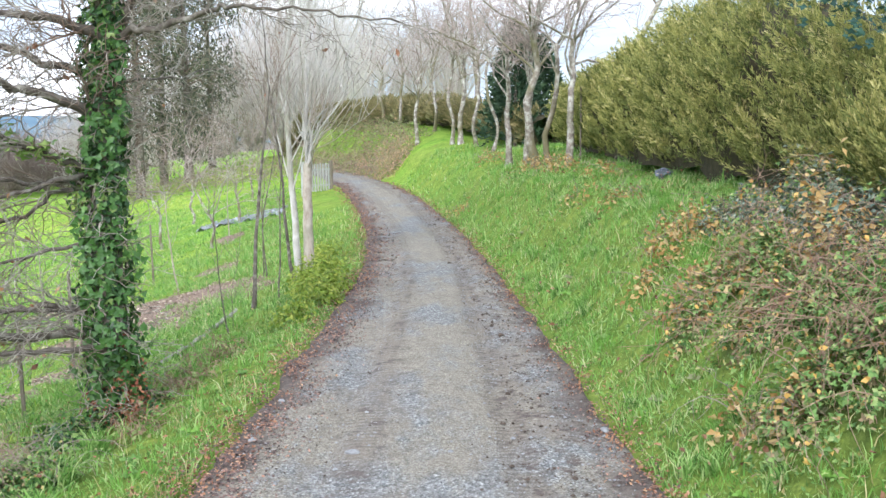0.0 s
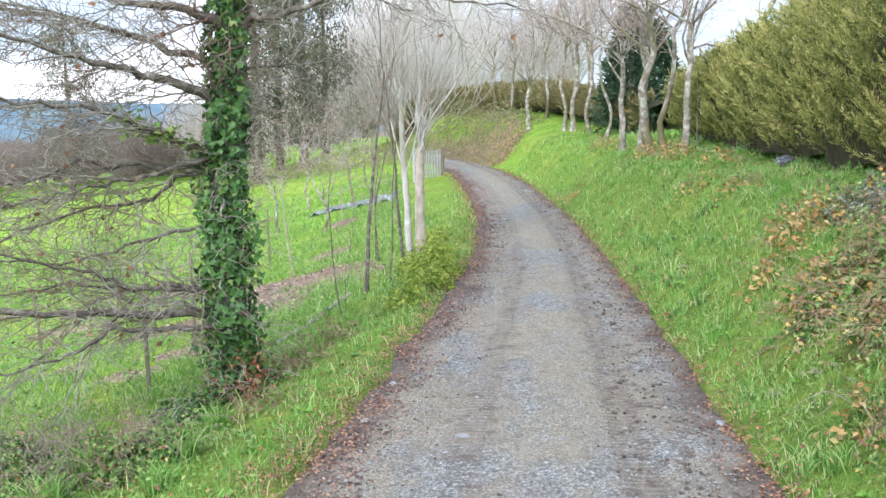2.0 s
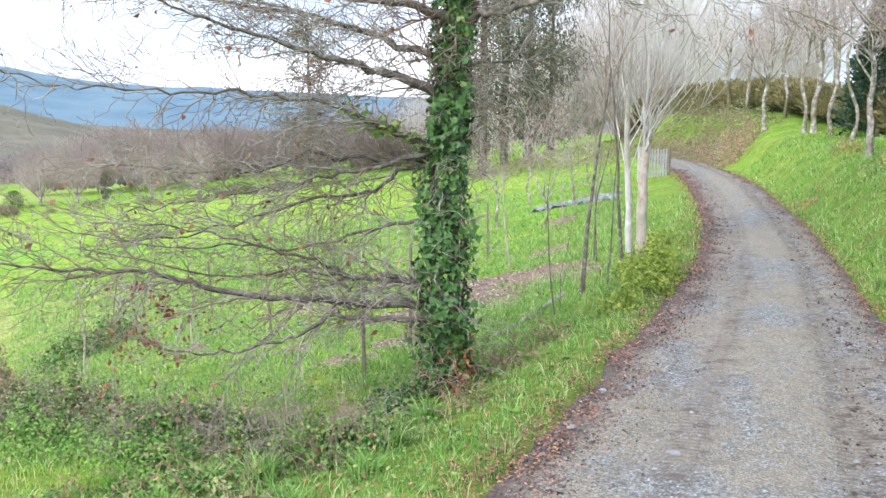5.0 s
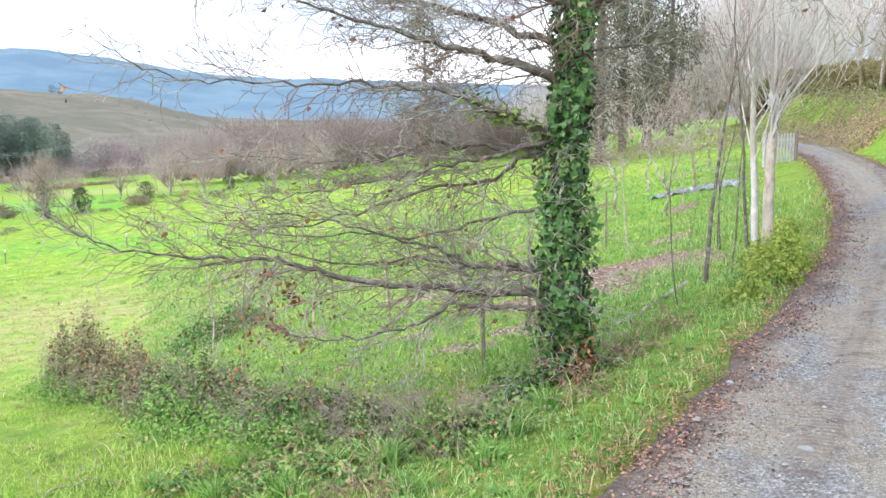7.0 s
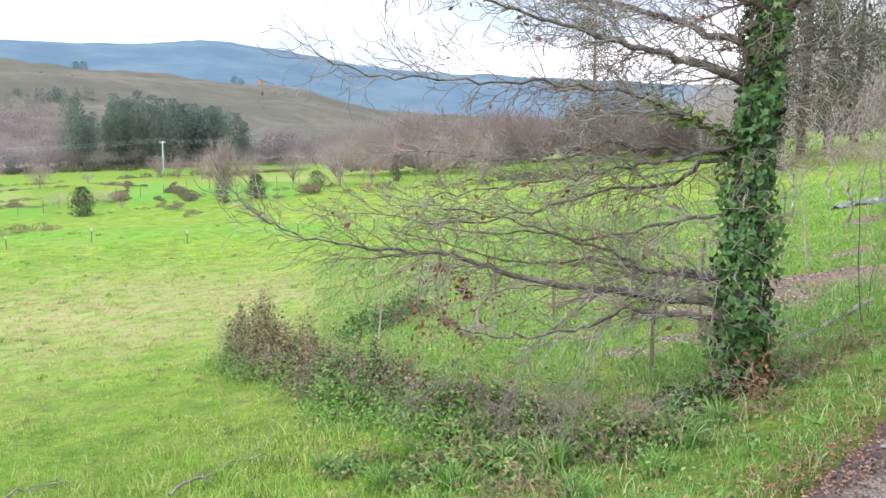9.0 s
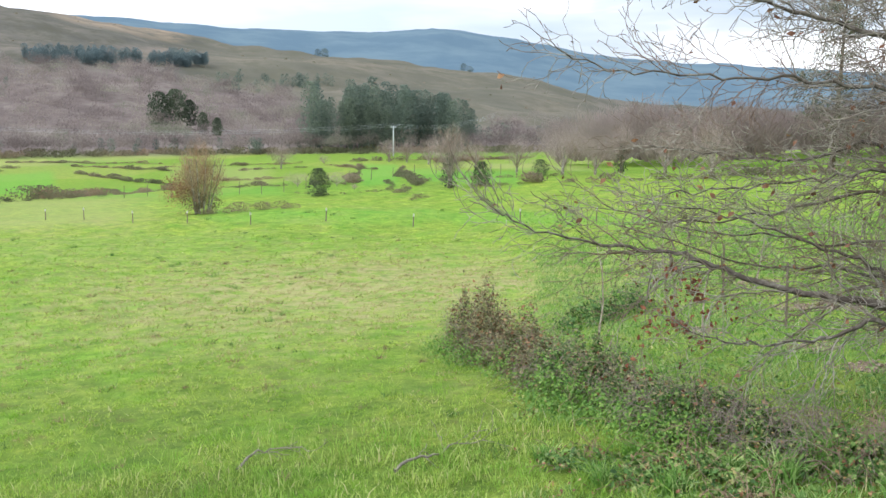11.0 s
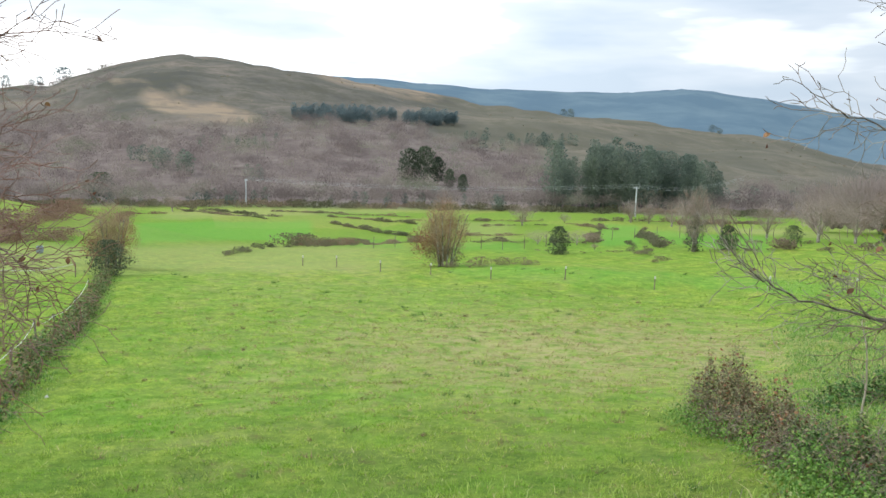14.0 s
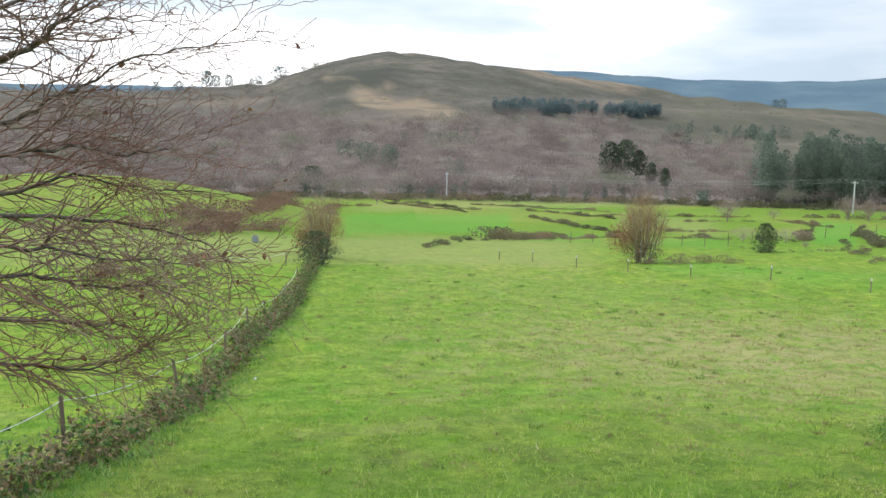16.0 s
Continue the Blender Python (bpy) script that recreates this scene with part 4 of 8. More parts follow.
solid("branchwork", v, f, TWIG_PALE, birch, "", True, "stuff")
tan_at = bearing(8.0, 14.6)
tan_birch = thing("birch_tree", tan_at, "tan-barked birch forking low into a fan of pale stems, leafless", "tree")
pts, rad = sight_limb(((8.0, -9.2), (8.05, -6.5), (8.0, -4.3), (7.9, -2.3)), 14.6, 14.6, 0.088, 0.068, birch_rng, 0.006, 3)
v, f = tubes([(pts, rad)], 10, origin=tan_at)
solid("trunk", v, f, BARK_TAN, tan_birch, "smooth tan bark", True)
fork, own = pts[-1] + np.array((0, 0, -0.12)), []
for rows, far, thick in ((((7.9, 0.5), (7.8, 4.0), (7.5, 8.0), (7.4, 14)), 14.7, 0.062), (((7.6, -0.2), (6.9, 3.2), (6.1, 7.0), (5.4, 12)), 14.3, 0.03), (((7.3, -0.5), (6.2, 2.2), (4.9, 5.5), (3.8, 9.5)), 14.0, 0.028), (((7.0, -0.8), (5.6, 1.2), (3.9, 4.6), (2.2, 7.1), (1.2, 9.0)), 13.8, 0.026),
                         (((7.2, -1.2), (5.9, 0.2), (4.4, 2.4), (3.0, 4.6)), 13.4, 0.02), (((8.0, -0.5), (8.2, 3.0), (8.0, 8.0), (7.6, 13)), 14.0, 0.028), (((8.2, -1.0), (9.2, 1.5), (10.2, 4.8), (10.9, 8.5)), 14.2, 0.022), (((7.3, -1.6), (6.0, -0.8), (4.6, 0.2), (3.2, 1.6)), 14.6, 0.014),
                         (((8.3, -1.4), (9.9, 0.6), (11.3, 3.6), (12.4, 6.4)), 14.8, 0.018), (((7.7, -0.6), (7.4, 2.5), (6.9, 6.0), (6.2, 10)), 15.2, 0.026), (((7.4, -0.9), (6.5, 1.0), (5.2, 4.0), (4.4, 7.6)), 15.4, 0.022)):
    line = [fork] + [polar(7.9 + (az - 7.9) * (0.5, 0.85, 1, 1, 1)[k], el, 14.6 + (far - 14.6) * (k + 1) / len(rows)) for k, (az, el) in enumerate(rows)]
    pts, rad = limb(line, thick if thick > 0.05 else thick * 0.7, 0.006, birch_rng, 0.012, 4)
    v, f = tubes([(pts, rad)], 7, origin=tan_at)
    solid("stem", v, f, BARK_PALE if thick > 0.021 else BARK_TAN, tan_birch, "", True)
    upswept(birch_rng, pts, rad, 9, 1.4, own, 0.15, 0.65, 1)
v, f = tubes(own, 6, 3, tan_at)
solid("branchwork", v, f, TWIG_PALE, tan_birch, "", True, "stuff")
stem_at = bearing(9.0, 14.2)
dark_stem = thing("bare_tree", stem_at, "slender dark stem beside the birches, leafless", "tree")
pts, rad = sight_limb(((8.9, -9.2), (9.15, -6), (9.5, -2), (10.0, 1.5), (10.2, 5), (10.0, 9)), 14.2, 14.0, 0.03, 0.006, birch_rng, 0.02, 3)
v, f = tubes([(pts, rad)], 8, origin=stem_at)
solid("trunk", v, f, BARK_LIMB, dark_stem, "", True)
own = []
upswept(birch_rng, pts, rad, 16, 1.5, own, 0.3, 0.7, 1)
v, f = tubes(own, 6, 3, stem_at)
solid("branchwork", v, f, BARK_TWIG, dark_stem, "", True, "stuff")
sap = dict(bark=BARK_LIMB, twig=BARK_TWIG)
p = bearing(11.4, 13.0)
bare_tree(p, "slim forked grey sapling on the grass verge", 11, 3.1, 0.032, 1, (-0.08, 0.0), 0.6, kids=10, depth=2, first=0.42, name="sapling", lift=0.4, min_r=0.004, **sap)
bare_tree(bearing(9.9, 13.5), "thin whippy sapling on the grass verge", 12, 2.6, 0.014, 1, (-0.05, 0), 0.5, kids=7, depth=1, name="sapling", group="verge saplings", **sap)
bare_tree(bearing(13.0, 11.6), "thin whippy sapling on the grass verge", 13, 1.9, 0.010, 2, (-0.12, 0), 0.5, kids=6, depth=1, name="sapling", group="verge saplings", **sap)
bare_tree(bearing(10.6, 16.5), "thin whippy sapling on the grass verge", 14, 2.8, 0.016, 2, (-0.02, 0), 0.5, kids=8, depth=1, name="sapling", group="verge saplings", **sap)
orchard = ((15.6, 17.5, 1.9), (18.2, 15.0, 1.7), (22.8, 19.0, 1.7), (27.0, 17.0, 1.6), (31.5, 22.0, 1.7), (24.0, 27, 1.8), (30, 31, 1.8), (36.5, 24, 1.7), (12.6, 26, 1.8), (19.5, 25, 1.8), (40.5, 15.0, 1.6), (34.5, 15.5, 1.5))
for k, (az, r, h) in enumerate(orchard):
    bare_tree(bearing(az, r), "young whitish fruit tree in the mulched orchard", 40 + k, h, 0.02, 1, (rng.normal(0, 0.05), 0), 0.7, kids=7, depth=1, first=0.35, name="fruit_tree", group="orchard trees", lift=0.5, bark=BARK_TAN, twig=TWIG_RED)

# wooden stakes by the young trees


def stake(at, height, rad, lean, label, group="stakes"):
    ob = thing("stake", at, label, "stake", group)
    p = np.array([(0, 0, -0.2), (lean[0] * 0.5, lean[1] * 0.5, height * 0.5), (lean[0], lean[1], height), (lean[0], lean[1], height + 0.004)])
    v, f = tubes([(p, np.array((rad, rad * 0.95, rad * 0.9, 0.003)))], 8)
    solid("post", v, f, WOOD, ob, "", False)
    return ob


for az, r, h in ((24.35, 9.7, 0.95), (21.6, 12.0, 1.2), (27.5, 20, 1.2), (17.0, 19.5, 1.2), (29.9, 15, 1.0), (33.3, 19, 1.1)):
    stake(bearing(az, r), h, 0.022, (rng.normal(0, 0.05) - 0.04, 0.02), "weathered round wooden stake in the grass", "orchard stakes")

# ---- trees on the bank, gnarled and lichened ----
BANK_TREES = ((-4.05, 23.6, 2.3, 0.085, -3.9), (-5.0, 22.6, 2.4, 0.075, -5.3), (-5.65, 21.2, 2.9, 0.105, -5.4), (-6.35, 21.4, 2.6, 0.075, -6.8), (-7.5, 19.6, 2.5, 0.085, -7.75),
              (-2.1, 33.0, 3.0, 0.075, -2.2), (-1.2, 34.5, 3.3, 0.10, -1.3), (-0.65, 35.0, 3.3, 0.075, -0.8), (1.4, 37.5, 2.4, 0.085, 1.3), (0.4, 40, 3.4, 0.07, 0.3), (3.5, 47, 3.0, 0.09, 3.4), (2.5, 44, 3.4, 0.08, 2.4), (-3.0, 30, 3.2, 0.06, -3.1))


def gnarled_tree(az, r, bole, thick, top_az, seed, label="leafless gnarled tree with a lichen-blotched trunk on the grassy bank", group="bank trees", boughs_n=8):
    """A pollard-like tree: a crooked bole that breaks into a wide head of crooked branches."""
    rng = np.random.default_rng(seed)
    at, head = bearing(az, r), bearing(top_az, r)
    ob = thing("bare_tree", at, label, "tree", group)
    head = np.array((head[0], head[1], at[2] + bole))
    line = [at - (0, 0, 0.1)] + [at + (head - at) * k / 4 + rng.normal(0, 0.042 * bole, 3) * (1, 1, 0.2) for k in (1, 2, 3)] + [head]
    pts, rad = limb(line, thick, thick * 0.62, rng, 0.012, 4)
    rad[:2] *= (1.5, 1.15)
    v, f = tubes([(pts, rad)], 10, origin=at)
    solid("trunk", v, f, BARK_LICHEN, ob, "", True)
    own, boughs = [], []
    for k in range(boughs_n):
        i = len(pts) - 1 - int(rng.integers(0, 6)) if k > 2 else len(pts) - 1
        a = 2.4 * k + rng.uniform(0, 0.8)
        way = np.array((math.cos(a) * 0.75, math.sin(a) * 0.75, rng.uniform(0.55, 1.2)))
        reach = rng.uniform(1.6, 2.7)
        p = grow(rng, pts[i], way, reach, rad[i] * 0.5, 0, boughs, wiggle=0.22, lift=0.25, steps=7)
        spray(rng, p, boughs[-1][1], 8, 1.1, own, 0.15, 0.75, 0.02, 2, 0.21, 0.0042)
    v, f = tubes(boughs, 7, 5, at)
    solid("bough_work", v, f, BARK_LICHEN, ob, "", True, "stuff")
    v, f = tubes(own, 6, 3, at)
    solid("branchwork", v, f, TWIG_RED, ob, "fine reddish-grey twigs", True, "stuff")


for k, row in enumerate(BANK_TREES):
    gnarled_tree(*row, 70 + k)
for k, row in enumerate(((13.6, 24, 0.9, 0.045, 13.7), (12.0, 30, 1.2, 0.05, 12.1), (16.4, 27, 1.1, 0.05, 16.5), (14.6, 33, 1.3, 0.05, 14.6), (11.2, 38, 1.5, 0.05, 11.2))):
    gnarled_tree(*row, 170 + k, "twiggy reddish bare tree at the orchard's edge", "orchard edge trees", 6)

bare_tree(bearing(-9.8, 27), "wide bare tree behind the clipped hedge", 91, 6.5, 0.12, 1, (0.05, 0), 0.95, BARK_LICHEN, BARK_TWIG, 20, 2, "", 0.1, 0.3, 0.1, 0.2, min_r=0.005, bend=0.15)
bare_tree(bearing(-2.0, 40), "tall bare tree beyond the bank", 92, 8.5, 0.09, 2, (0.0, 0), 0.7, BARK_LICHEN, TWIG_RED, 22, 2, "", 0.1, 0.2, 0.25, 0.16, min_r=0.006, bend=0.1)
bare_tree(bearing(0.8, 44), "tall bare tree beyond the bank", 93, 8.0, 0.08, 2, (0.0, 0), 0.7, BARK_LICHEN, TWIG_RED, 22, 2, "", 0.1, 0.2, 0.25, 0.16, min_r=0.006, bend=0.1)

# ---- clipped cypress hedge on top of the bank ----


def hedge_row(name, label, line, depth, height, count, material, seed, size, core=True):
    """A hedge: a rough core, coloured as inner shade, and sprays of foliage over its faces and top."""
    rng = np.random.default_rng(seed)
    line = np.array(line, dtype=float)
    seg = np.linalg.norm(np.diff(line, axis=0), axis=1)
    s = np.concatenate([[0], np.cumsum(seg)])
    base = np.array((line[0, 0], line[0, 1], float(land(line[0, 0], line[0, 1]))))
    ob = thing(name, base, label, "hedge")

    def plant(d, up):
        """How far out the hedge swells: one round shoulder to a plant, pinched between plants."""
        q = d / 1.15 + 0.35 * waves(d, 0 * d, 3.0, seed + 4)
        return np.abs(np.sin(math.pi * q)) ** 0.6 + 0.22 * waves(d, up * 2.2, 0.9, seed + 1)

    def place(u, across, up):
        d = u * s[-1]
        x, y = np.interp(d, s, line[:, 0]), np.interp(d, s, line[:, 1])
        x2, y2 = np.interp(d + 0.3, s, line[:, 0]) - np.interp(d - 0.3, s, line[:, 0]), np.interp(d + 0.3, s, line[:, 1]) - np.interp(d - 0.3, s, line[:, 1])
        n = np.hypot(x2, y2) + 1e-9
        nx, ny = y2 / n, -x2 / n
        hh = height(d) if callable(height) else height
        swell = 0.66 + 0.42 * plant(d, up) + 0.10 * waves(d, up * 1.2, 2.2, seed)
        w = depth * (0.62 + 0.5 * np.sin(np.clip(up, 0, 1) * math.pi * 0.85 + 0.35)) * swell
        px, py = x + nx * across * w, y + ny * across * w
        pz = land(x, y) + 0.08 + up * hh * (1 + 0.05 * waves(d, across * 2, 1.6, seed + 2))
        return np.stack([px, py, pz], -1), np.stack([nx * np.sign(across + 1e-9), ny * np.sign(across + 1e-9), 0 * nx], -1)

    # dark sheet behind the sprays, shade of the hedge's hollows in its colour
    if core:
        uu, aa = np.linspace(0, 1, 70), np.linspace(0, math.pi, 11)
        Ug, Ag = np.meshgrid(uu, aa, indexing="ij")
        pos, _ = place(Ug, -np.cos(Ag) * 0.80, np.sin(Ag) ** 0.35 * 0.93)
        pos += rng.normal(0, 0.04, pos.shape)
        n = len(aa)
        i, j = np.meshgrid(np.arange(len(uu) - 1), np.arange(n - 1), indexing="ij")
        solid("branchwork", pos.reshape(-1, 3) - base, np.stack([i * n + j, i * n + j + 1, (i + 1) * n + j + 1, (i + 1) * n + j], -1).reshape(-1, 4), CORE, ob, "dark inner sheet standing in for the hedge's own shade", True)
    u = rng.random(count)
    topped = rng.random(count) < 0.22
    up = np.where(topped, rng.uniform(0.88, 1.0, count), 0.05 + 0.9 * rng.random(count) ** 0.9)
    across = np.where(topped, rng.uniform(-0.95, 0.6, count), -1.0 * np.where(rng.random(count) < 0.96, 1, -1)) * rng.uniform(0.8, 1.0, count)
    keep = plant(u * s[-1], up) + rng.normal(0, 0.16, count) > 0.55
    u, up, across = u[keep], up[keep], across[keep]
    # the far half of a long row is thinner and coarser
    far = (u > 0.52) & (size[1] < 0.15)
    keep = ~far | (rng.random(len(u)) < (0.45 if size[1] < 0.15 else 1.0))
    u, up, across, far = u[keep], up[keep], across[keep], far[keep]
    count = len(u)
    pos, outw = place(u, across, up)
    # feathery plumes: fronds set along a rising axis, closing towards its tip
    axis = outw * 0.55 + rng.normal(0, 0.28, pos.shape) + (0, 0, 0.75)
    axis /= np.linalg.norm(axis, axis=1)[:, None]
    long = rng.uniform(0.22, 0.5, count)
    fan = 40 if size[1] < 0.15 else 18
    pos, axis, long = np.repeat(pos, fan, axis=0), np.repeat(axis, fan, axis=0), np.repeat(long, fan)
    t = rng.random(count * fan)
    out = rng.normal(0, 1, pos.shape)
    out -= axis * (out * axis).sum(1)[:, None]
    out /= np.linalg.norm(out, axis=1)[:, None] + 1e-9
    at = pos + axis * (long * t)[:, None] + out * (long * 0.13 * (1 - t) * rng.random(count * fan))[:, None]
    way = axis * (0.8 + 0.5 * t[:, None]) + out * 0.7 + rng.normal(0, 0.12, pos.shape) + (0, 0, 0.25)
    v, f = spots(*FROND, at - base, rng.uniform(*size, count * fan) * (1.1 - 0.4 * t) * np.repeat(np.where(far, 1.5, 1.0), fan), rng, ways=way)
    leaves = solid("foliage", v, f, material, ob, "", False, "stuff")
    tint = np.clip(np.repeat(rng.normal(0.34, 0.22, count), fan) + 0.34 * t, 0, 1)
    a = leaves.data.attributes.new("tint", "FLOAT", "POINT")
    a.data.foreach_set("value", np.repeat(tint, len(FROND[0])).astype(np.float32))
    return ob


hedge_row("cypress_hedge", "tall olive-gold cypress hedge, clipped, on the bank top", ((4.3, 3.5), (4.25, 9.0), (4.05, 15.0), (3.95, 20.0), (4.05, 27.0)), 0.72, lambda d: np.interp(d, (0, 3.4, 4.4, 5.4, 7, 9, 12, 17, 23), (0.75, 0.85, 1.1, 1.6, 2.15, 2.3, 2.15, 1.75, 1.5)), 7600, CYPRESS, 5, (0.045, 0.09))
hedge_row("garden_hedge", "clipped green hedge behind the bank trees", ((3.4, 30.0), (2.2, 36.0), (0.2, 43.0), (-3.5, 52.0), (-9.0, 60.0)), 0.8, 0.95, 3000, leafy("laurel_leaf", ((0.0, (0.13, 0.14, 0.06)), (0.6, (0.28, 0.255, 0.115)), (1.0, (0.42, 0.33, 0.18))), 0.6, 0.35), 6, (0.16, 0.34))


def conifer(at, height, radius, count, material, label, seed, name="cypress_tree", size=(0.12, 0.3), group="", low=0.0):
    rng = np.random.default_rng(seed)
    ob = thing(name, at, label, "tree", group)
    v, f = tubes([(np.array([(0, 0, -0.1), (0, 0, height * 0.5), (0, 0, height * 0.97)]), np.array((0.05, 0.03, 0.008)) * height * 0.45)], 8)
    solid("trunk", v, f, BARK_OAK, ob, "", True)
    t = low + (1 - low) * rng.random(count) ** 0.8
    a = rng.uniform(0, 6.28, count)
    lobes = 1 + 0.22 * np.sin(a * 5 + t * 9) + 0.12 * np.sin(a * 11 - t * 21)
    rad = radius * (1 - t) ** 0.75 * lobes * rng.uniform(0.55, 1.05, count) * (smooth01((t - low) / 0.15) if low else 1)
    pos = np.stack([np.cos(a) * rad, np.sin(a) * rad, 0.05 * height + t * height * 0.97], 1)
    way = np.stack([np.cos(a), np.sin(a), 0.5 + 0 * a], 1) + rng.normal(0, 0.35, (count, 3))
    v, f = spots(SPRAY[0][:, (0, 2, 1)], SPRAY[1], pos, rng.uniform(*size, count), rng, ways=way)
    solid("foliage", v, f, material, ob, "", False, "stuff")
    return ob


conifer(bearing(-29.5, 8.4), 7.5, 1.7, 15000, CYPRESS_BLUE, "dark blue-green cypress rising out of the hedge", 8, size=(0.06, 0.13), low=0.07)
conifer(bearing(-4.4, 31), 3.9, 1.1, 4000, PINE, "dark conifer behind the bank trees", 9, size=(0.15, 0.35))
conifer(bearing(-5.8, 33), 3.5, 1.2, 4000, PINE, "dark conifer behind the bank trees", 10, size=(0.15, 0.35))

# ---- brambles ----


def bramble(name, label, blobs, leaves, canes, material, seed, leaf=(0.05, 0.10), extra=None, group="", category="shrub", cane_mat=BARK_TWIG, cane_len=(0.5, 1.4), second=None, shape=LEAF):
    """A thicket: arching canes and leaves over several overlapping humps (x, y, radius, height)."""
    rng = np.random.default_rng(seed)
    blobs = np.array(blobs, dtype=float)
    base = np.array((blobs[0, 0], blobs[0, 1], float(land(blobs[0, 0], blobs[0, 1]))))
    ob = thing(name, base, label, category, group)

    def points(n, lo=0.5, hi=1.05, clumped=True):
        p, d = shell(int(n * 1.6) if clumped else n, lo, hi)
        if clumped:
            q = waves(p[:, 0] + 0.6 * p[:, 2], p[:, 1] + 1.3 * p[:, 2], 0.42, seed + 3) + 0.6 * waves(p[:, 0] - p[:, 2], p[:, 1] + p[:, 2], 0.17, seed + 6)
            k = np.argsort(-(q + rng.normal(0, 0.3, len(p))))[:n]
            p, d = p[k], d[k]
        return p, d

    def shell(n, lo, hi):
        w = blobs[:, 2] * blobs[:, 3]
        k = rng.choice(len(blobs), n, p=w / w.sum())
        d = rng.normal(0, 1, (n, 3))
        d[:, 2] = np.abs(d[:, 2])
        d /= np.linalg.norm(d, axis=1)[:, None]
        s = rng.uniform(lo, hi, n) * (1 + 0.25 * waves(blobs[k, 0] + d[:, 0] * 1.7, blobs[k, 1] + d[:, 1] * 1.7 + d[:, 2], 0.9, seed))
        x = blobs[k, 0] + d[:, 0] * blobs[k, 2] * s
        y = blobs[k, 1] + d[:, 1] * blobs[k, 2] * s
        return np.stack([x, y, land(x, y) + d[:, 2] * blobs[k, 3] * s], 1), d

    lines = []
    pts, way = points(canes, 0.2, 0.8, False)
    for p, w in zip(pts, way):
        grow(rng, p, w + (rng.normal(0, 0.7), rng.normal(0, 0.7), 0.45), rng.uniform(*cane_len), 0.0045, 1, lines, 0.8, 3, -0.55, 0.3, min_r=0.002)
    v, f = tubes(lines, 5, 3, base)
    solid("cane_tangle", v, f, cane_mat, ob, "thorny brown canes", True, "stuff")
    pts, way = points(leaves)
    v, f = spots(*shape, pts - base, rng.uniform(*leaf, leaves), rng, ways=way + rng.normal(0, 0.6, way.shape) + (0, 0, 0.4))
    solid("foliage", v, f, material, ob, "", False, "stuff")
    if second:
        mat, n, label2 = second
        pts, way = points(n, 0.6, 1.1)
        v, f = spots(*shape, pts - base, rng.uniform(*leaf, n) * 1.1, rng, ways=way + rng.normal(0, 0.7, way.shape) + (0, 0, 0.4))
        solid("mixed_foliage", v, f, mat, ob, label2, False, "stuff")
    if extra:
        mat, n, size, label2 = extra
        pts, way = points(n, 0.85, 1.1)
        v, f = spots(*OAK_LEAF, pts - base, rng.uniform(*size, n), rng)
        solid("autumn_leaves", v, f, mat, ob, label2, False, "stuff")
    return ob


WEEDY = leafy("nettle_leaf", ((0.0, (0.07, 0.18, 0.03)), (0.5, (0.16, 0.33, 0.055)), (1.0, (0.29, 0.46, 0.10))), 0.55, 0.4)
DULL_GREEN = leafy("dull_green_leaf", ((0.0, (0.075, 0.09, 0.045)), (0.5, (0.20, 0.22, 0.11)), (0.85, (0.32, 0.33, 0.17)), (1.0, (0.42, 0.33, 0.21))), 0.6, 0.3)
WITHERED = leafy("withered_bramble_leaf", ((0.0, (0.12, 0.09, 0.05)), (0.4, (0.26, 0.195, 0.115)), (0.7, (0.40, 0.29, 0.175)), (0.85, (0.20, 0.25, 0.09)), (1.0, (0.28, 0.33, 0.13))), 0.75, 0.3)
RICH_GREEN = leafy("rich_green_leaf", ((0.0, (0.035, 0.09, 0.022)), (0.5, (0.10, 0.22, 0.05)), (0.85, (0.24, 0.38, 0.10)), (1.0, (0.42, 0.34, 0.18))), 0.55, 0.35)


def hump(az, r, rad, h):
    p = bearing(az, r)
    return (p[0], p[1], rad, h)


bramble("bramble_thicket", "dusky bramble thicket with pale dead canes on the bank top", THICKET_TOP, 8000, 280, BRAMBLE_BLUE, 21, (0.038, 0.075), (YELLOW_LEAF, 420, (0.03, 0.065), "yellow and orange leaves"), cane_mat=CANE, cane_len=(0.25, 0.7), second=(BRAMBLE, 1500, "fresh green leaves"), shape=TRIPLE)
bramble("bramble_thicket", "fresh green bramble and weed tangle on the bank's face", THICKET_FACE, 6800, 300, BRAMBLE, 29, (0.035, 0.072), (YELLOW_LEAF, 300, (0.03, 0.06), "yellow leaves"), cane_mat=CANE, cane_len=(0.25, 0.7), second=(WITHERED, 1100, "dry tan leaves"), shape=TRIPLE)
# its foot and its top as sight lines, bearing by bearing
ROW_AZ = (49.2, 48.0, 46.6, 45.2, 43.8, 41.7, 40.0, 38.6, 36.4, 34.1, 31.5, 28.0, 25.0)
ROW_FOOT = (-15.6, -15.9, -16.4, -16.9, -17.5, -18.1, -18.5, -19.0, -19.7, -19.9, -20.3, -20.6, -20.6)
ROW_TOP = (-12.3, -11.8, -12.5, -13.2, -14.0, -14.8, -15.3, -15.8, -16.4, -17.0, -17.6, -18.5, -19.2)
HEDGEROW = []
for az in np.arange(48.9, 25.0, -0.85):
    q = ground_at(az, float(np.interp(-az, [-a for a in ROW_AZ], ROW_FOOT)))
    r = math.hypot(q[0], q[1]) + 0.3
    top = 2.2 + r * math.tan(radians(float(np.interp(-az, [-a for a in ROW_AZ], ROW_TOP)))) - float(bearing(az, r)[2])
    HEDGEROW.append((az, r, 0.38, max(top, 0.25)))
wild = np.random.default_rng(61)
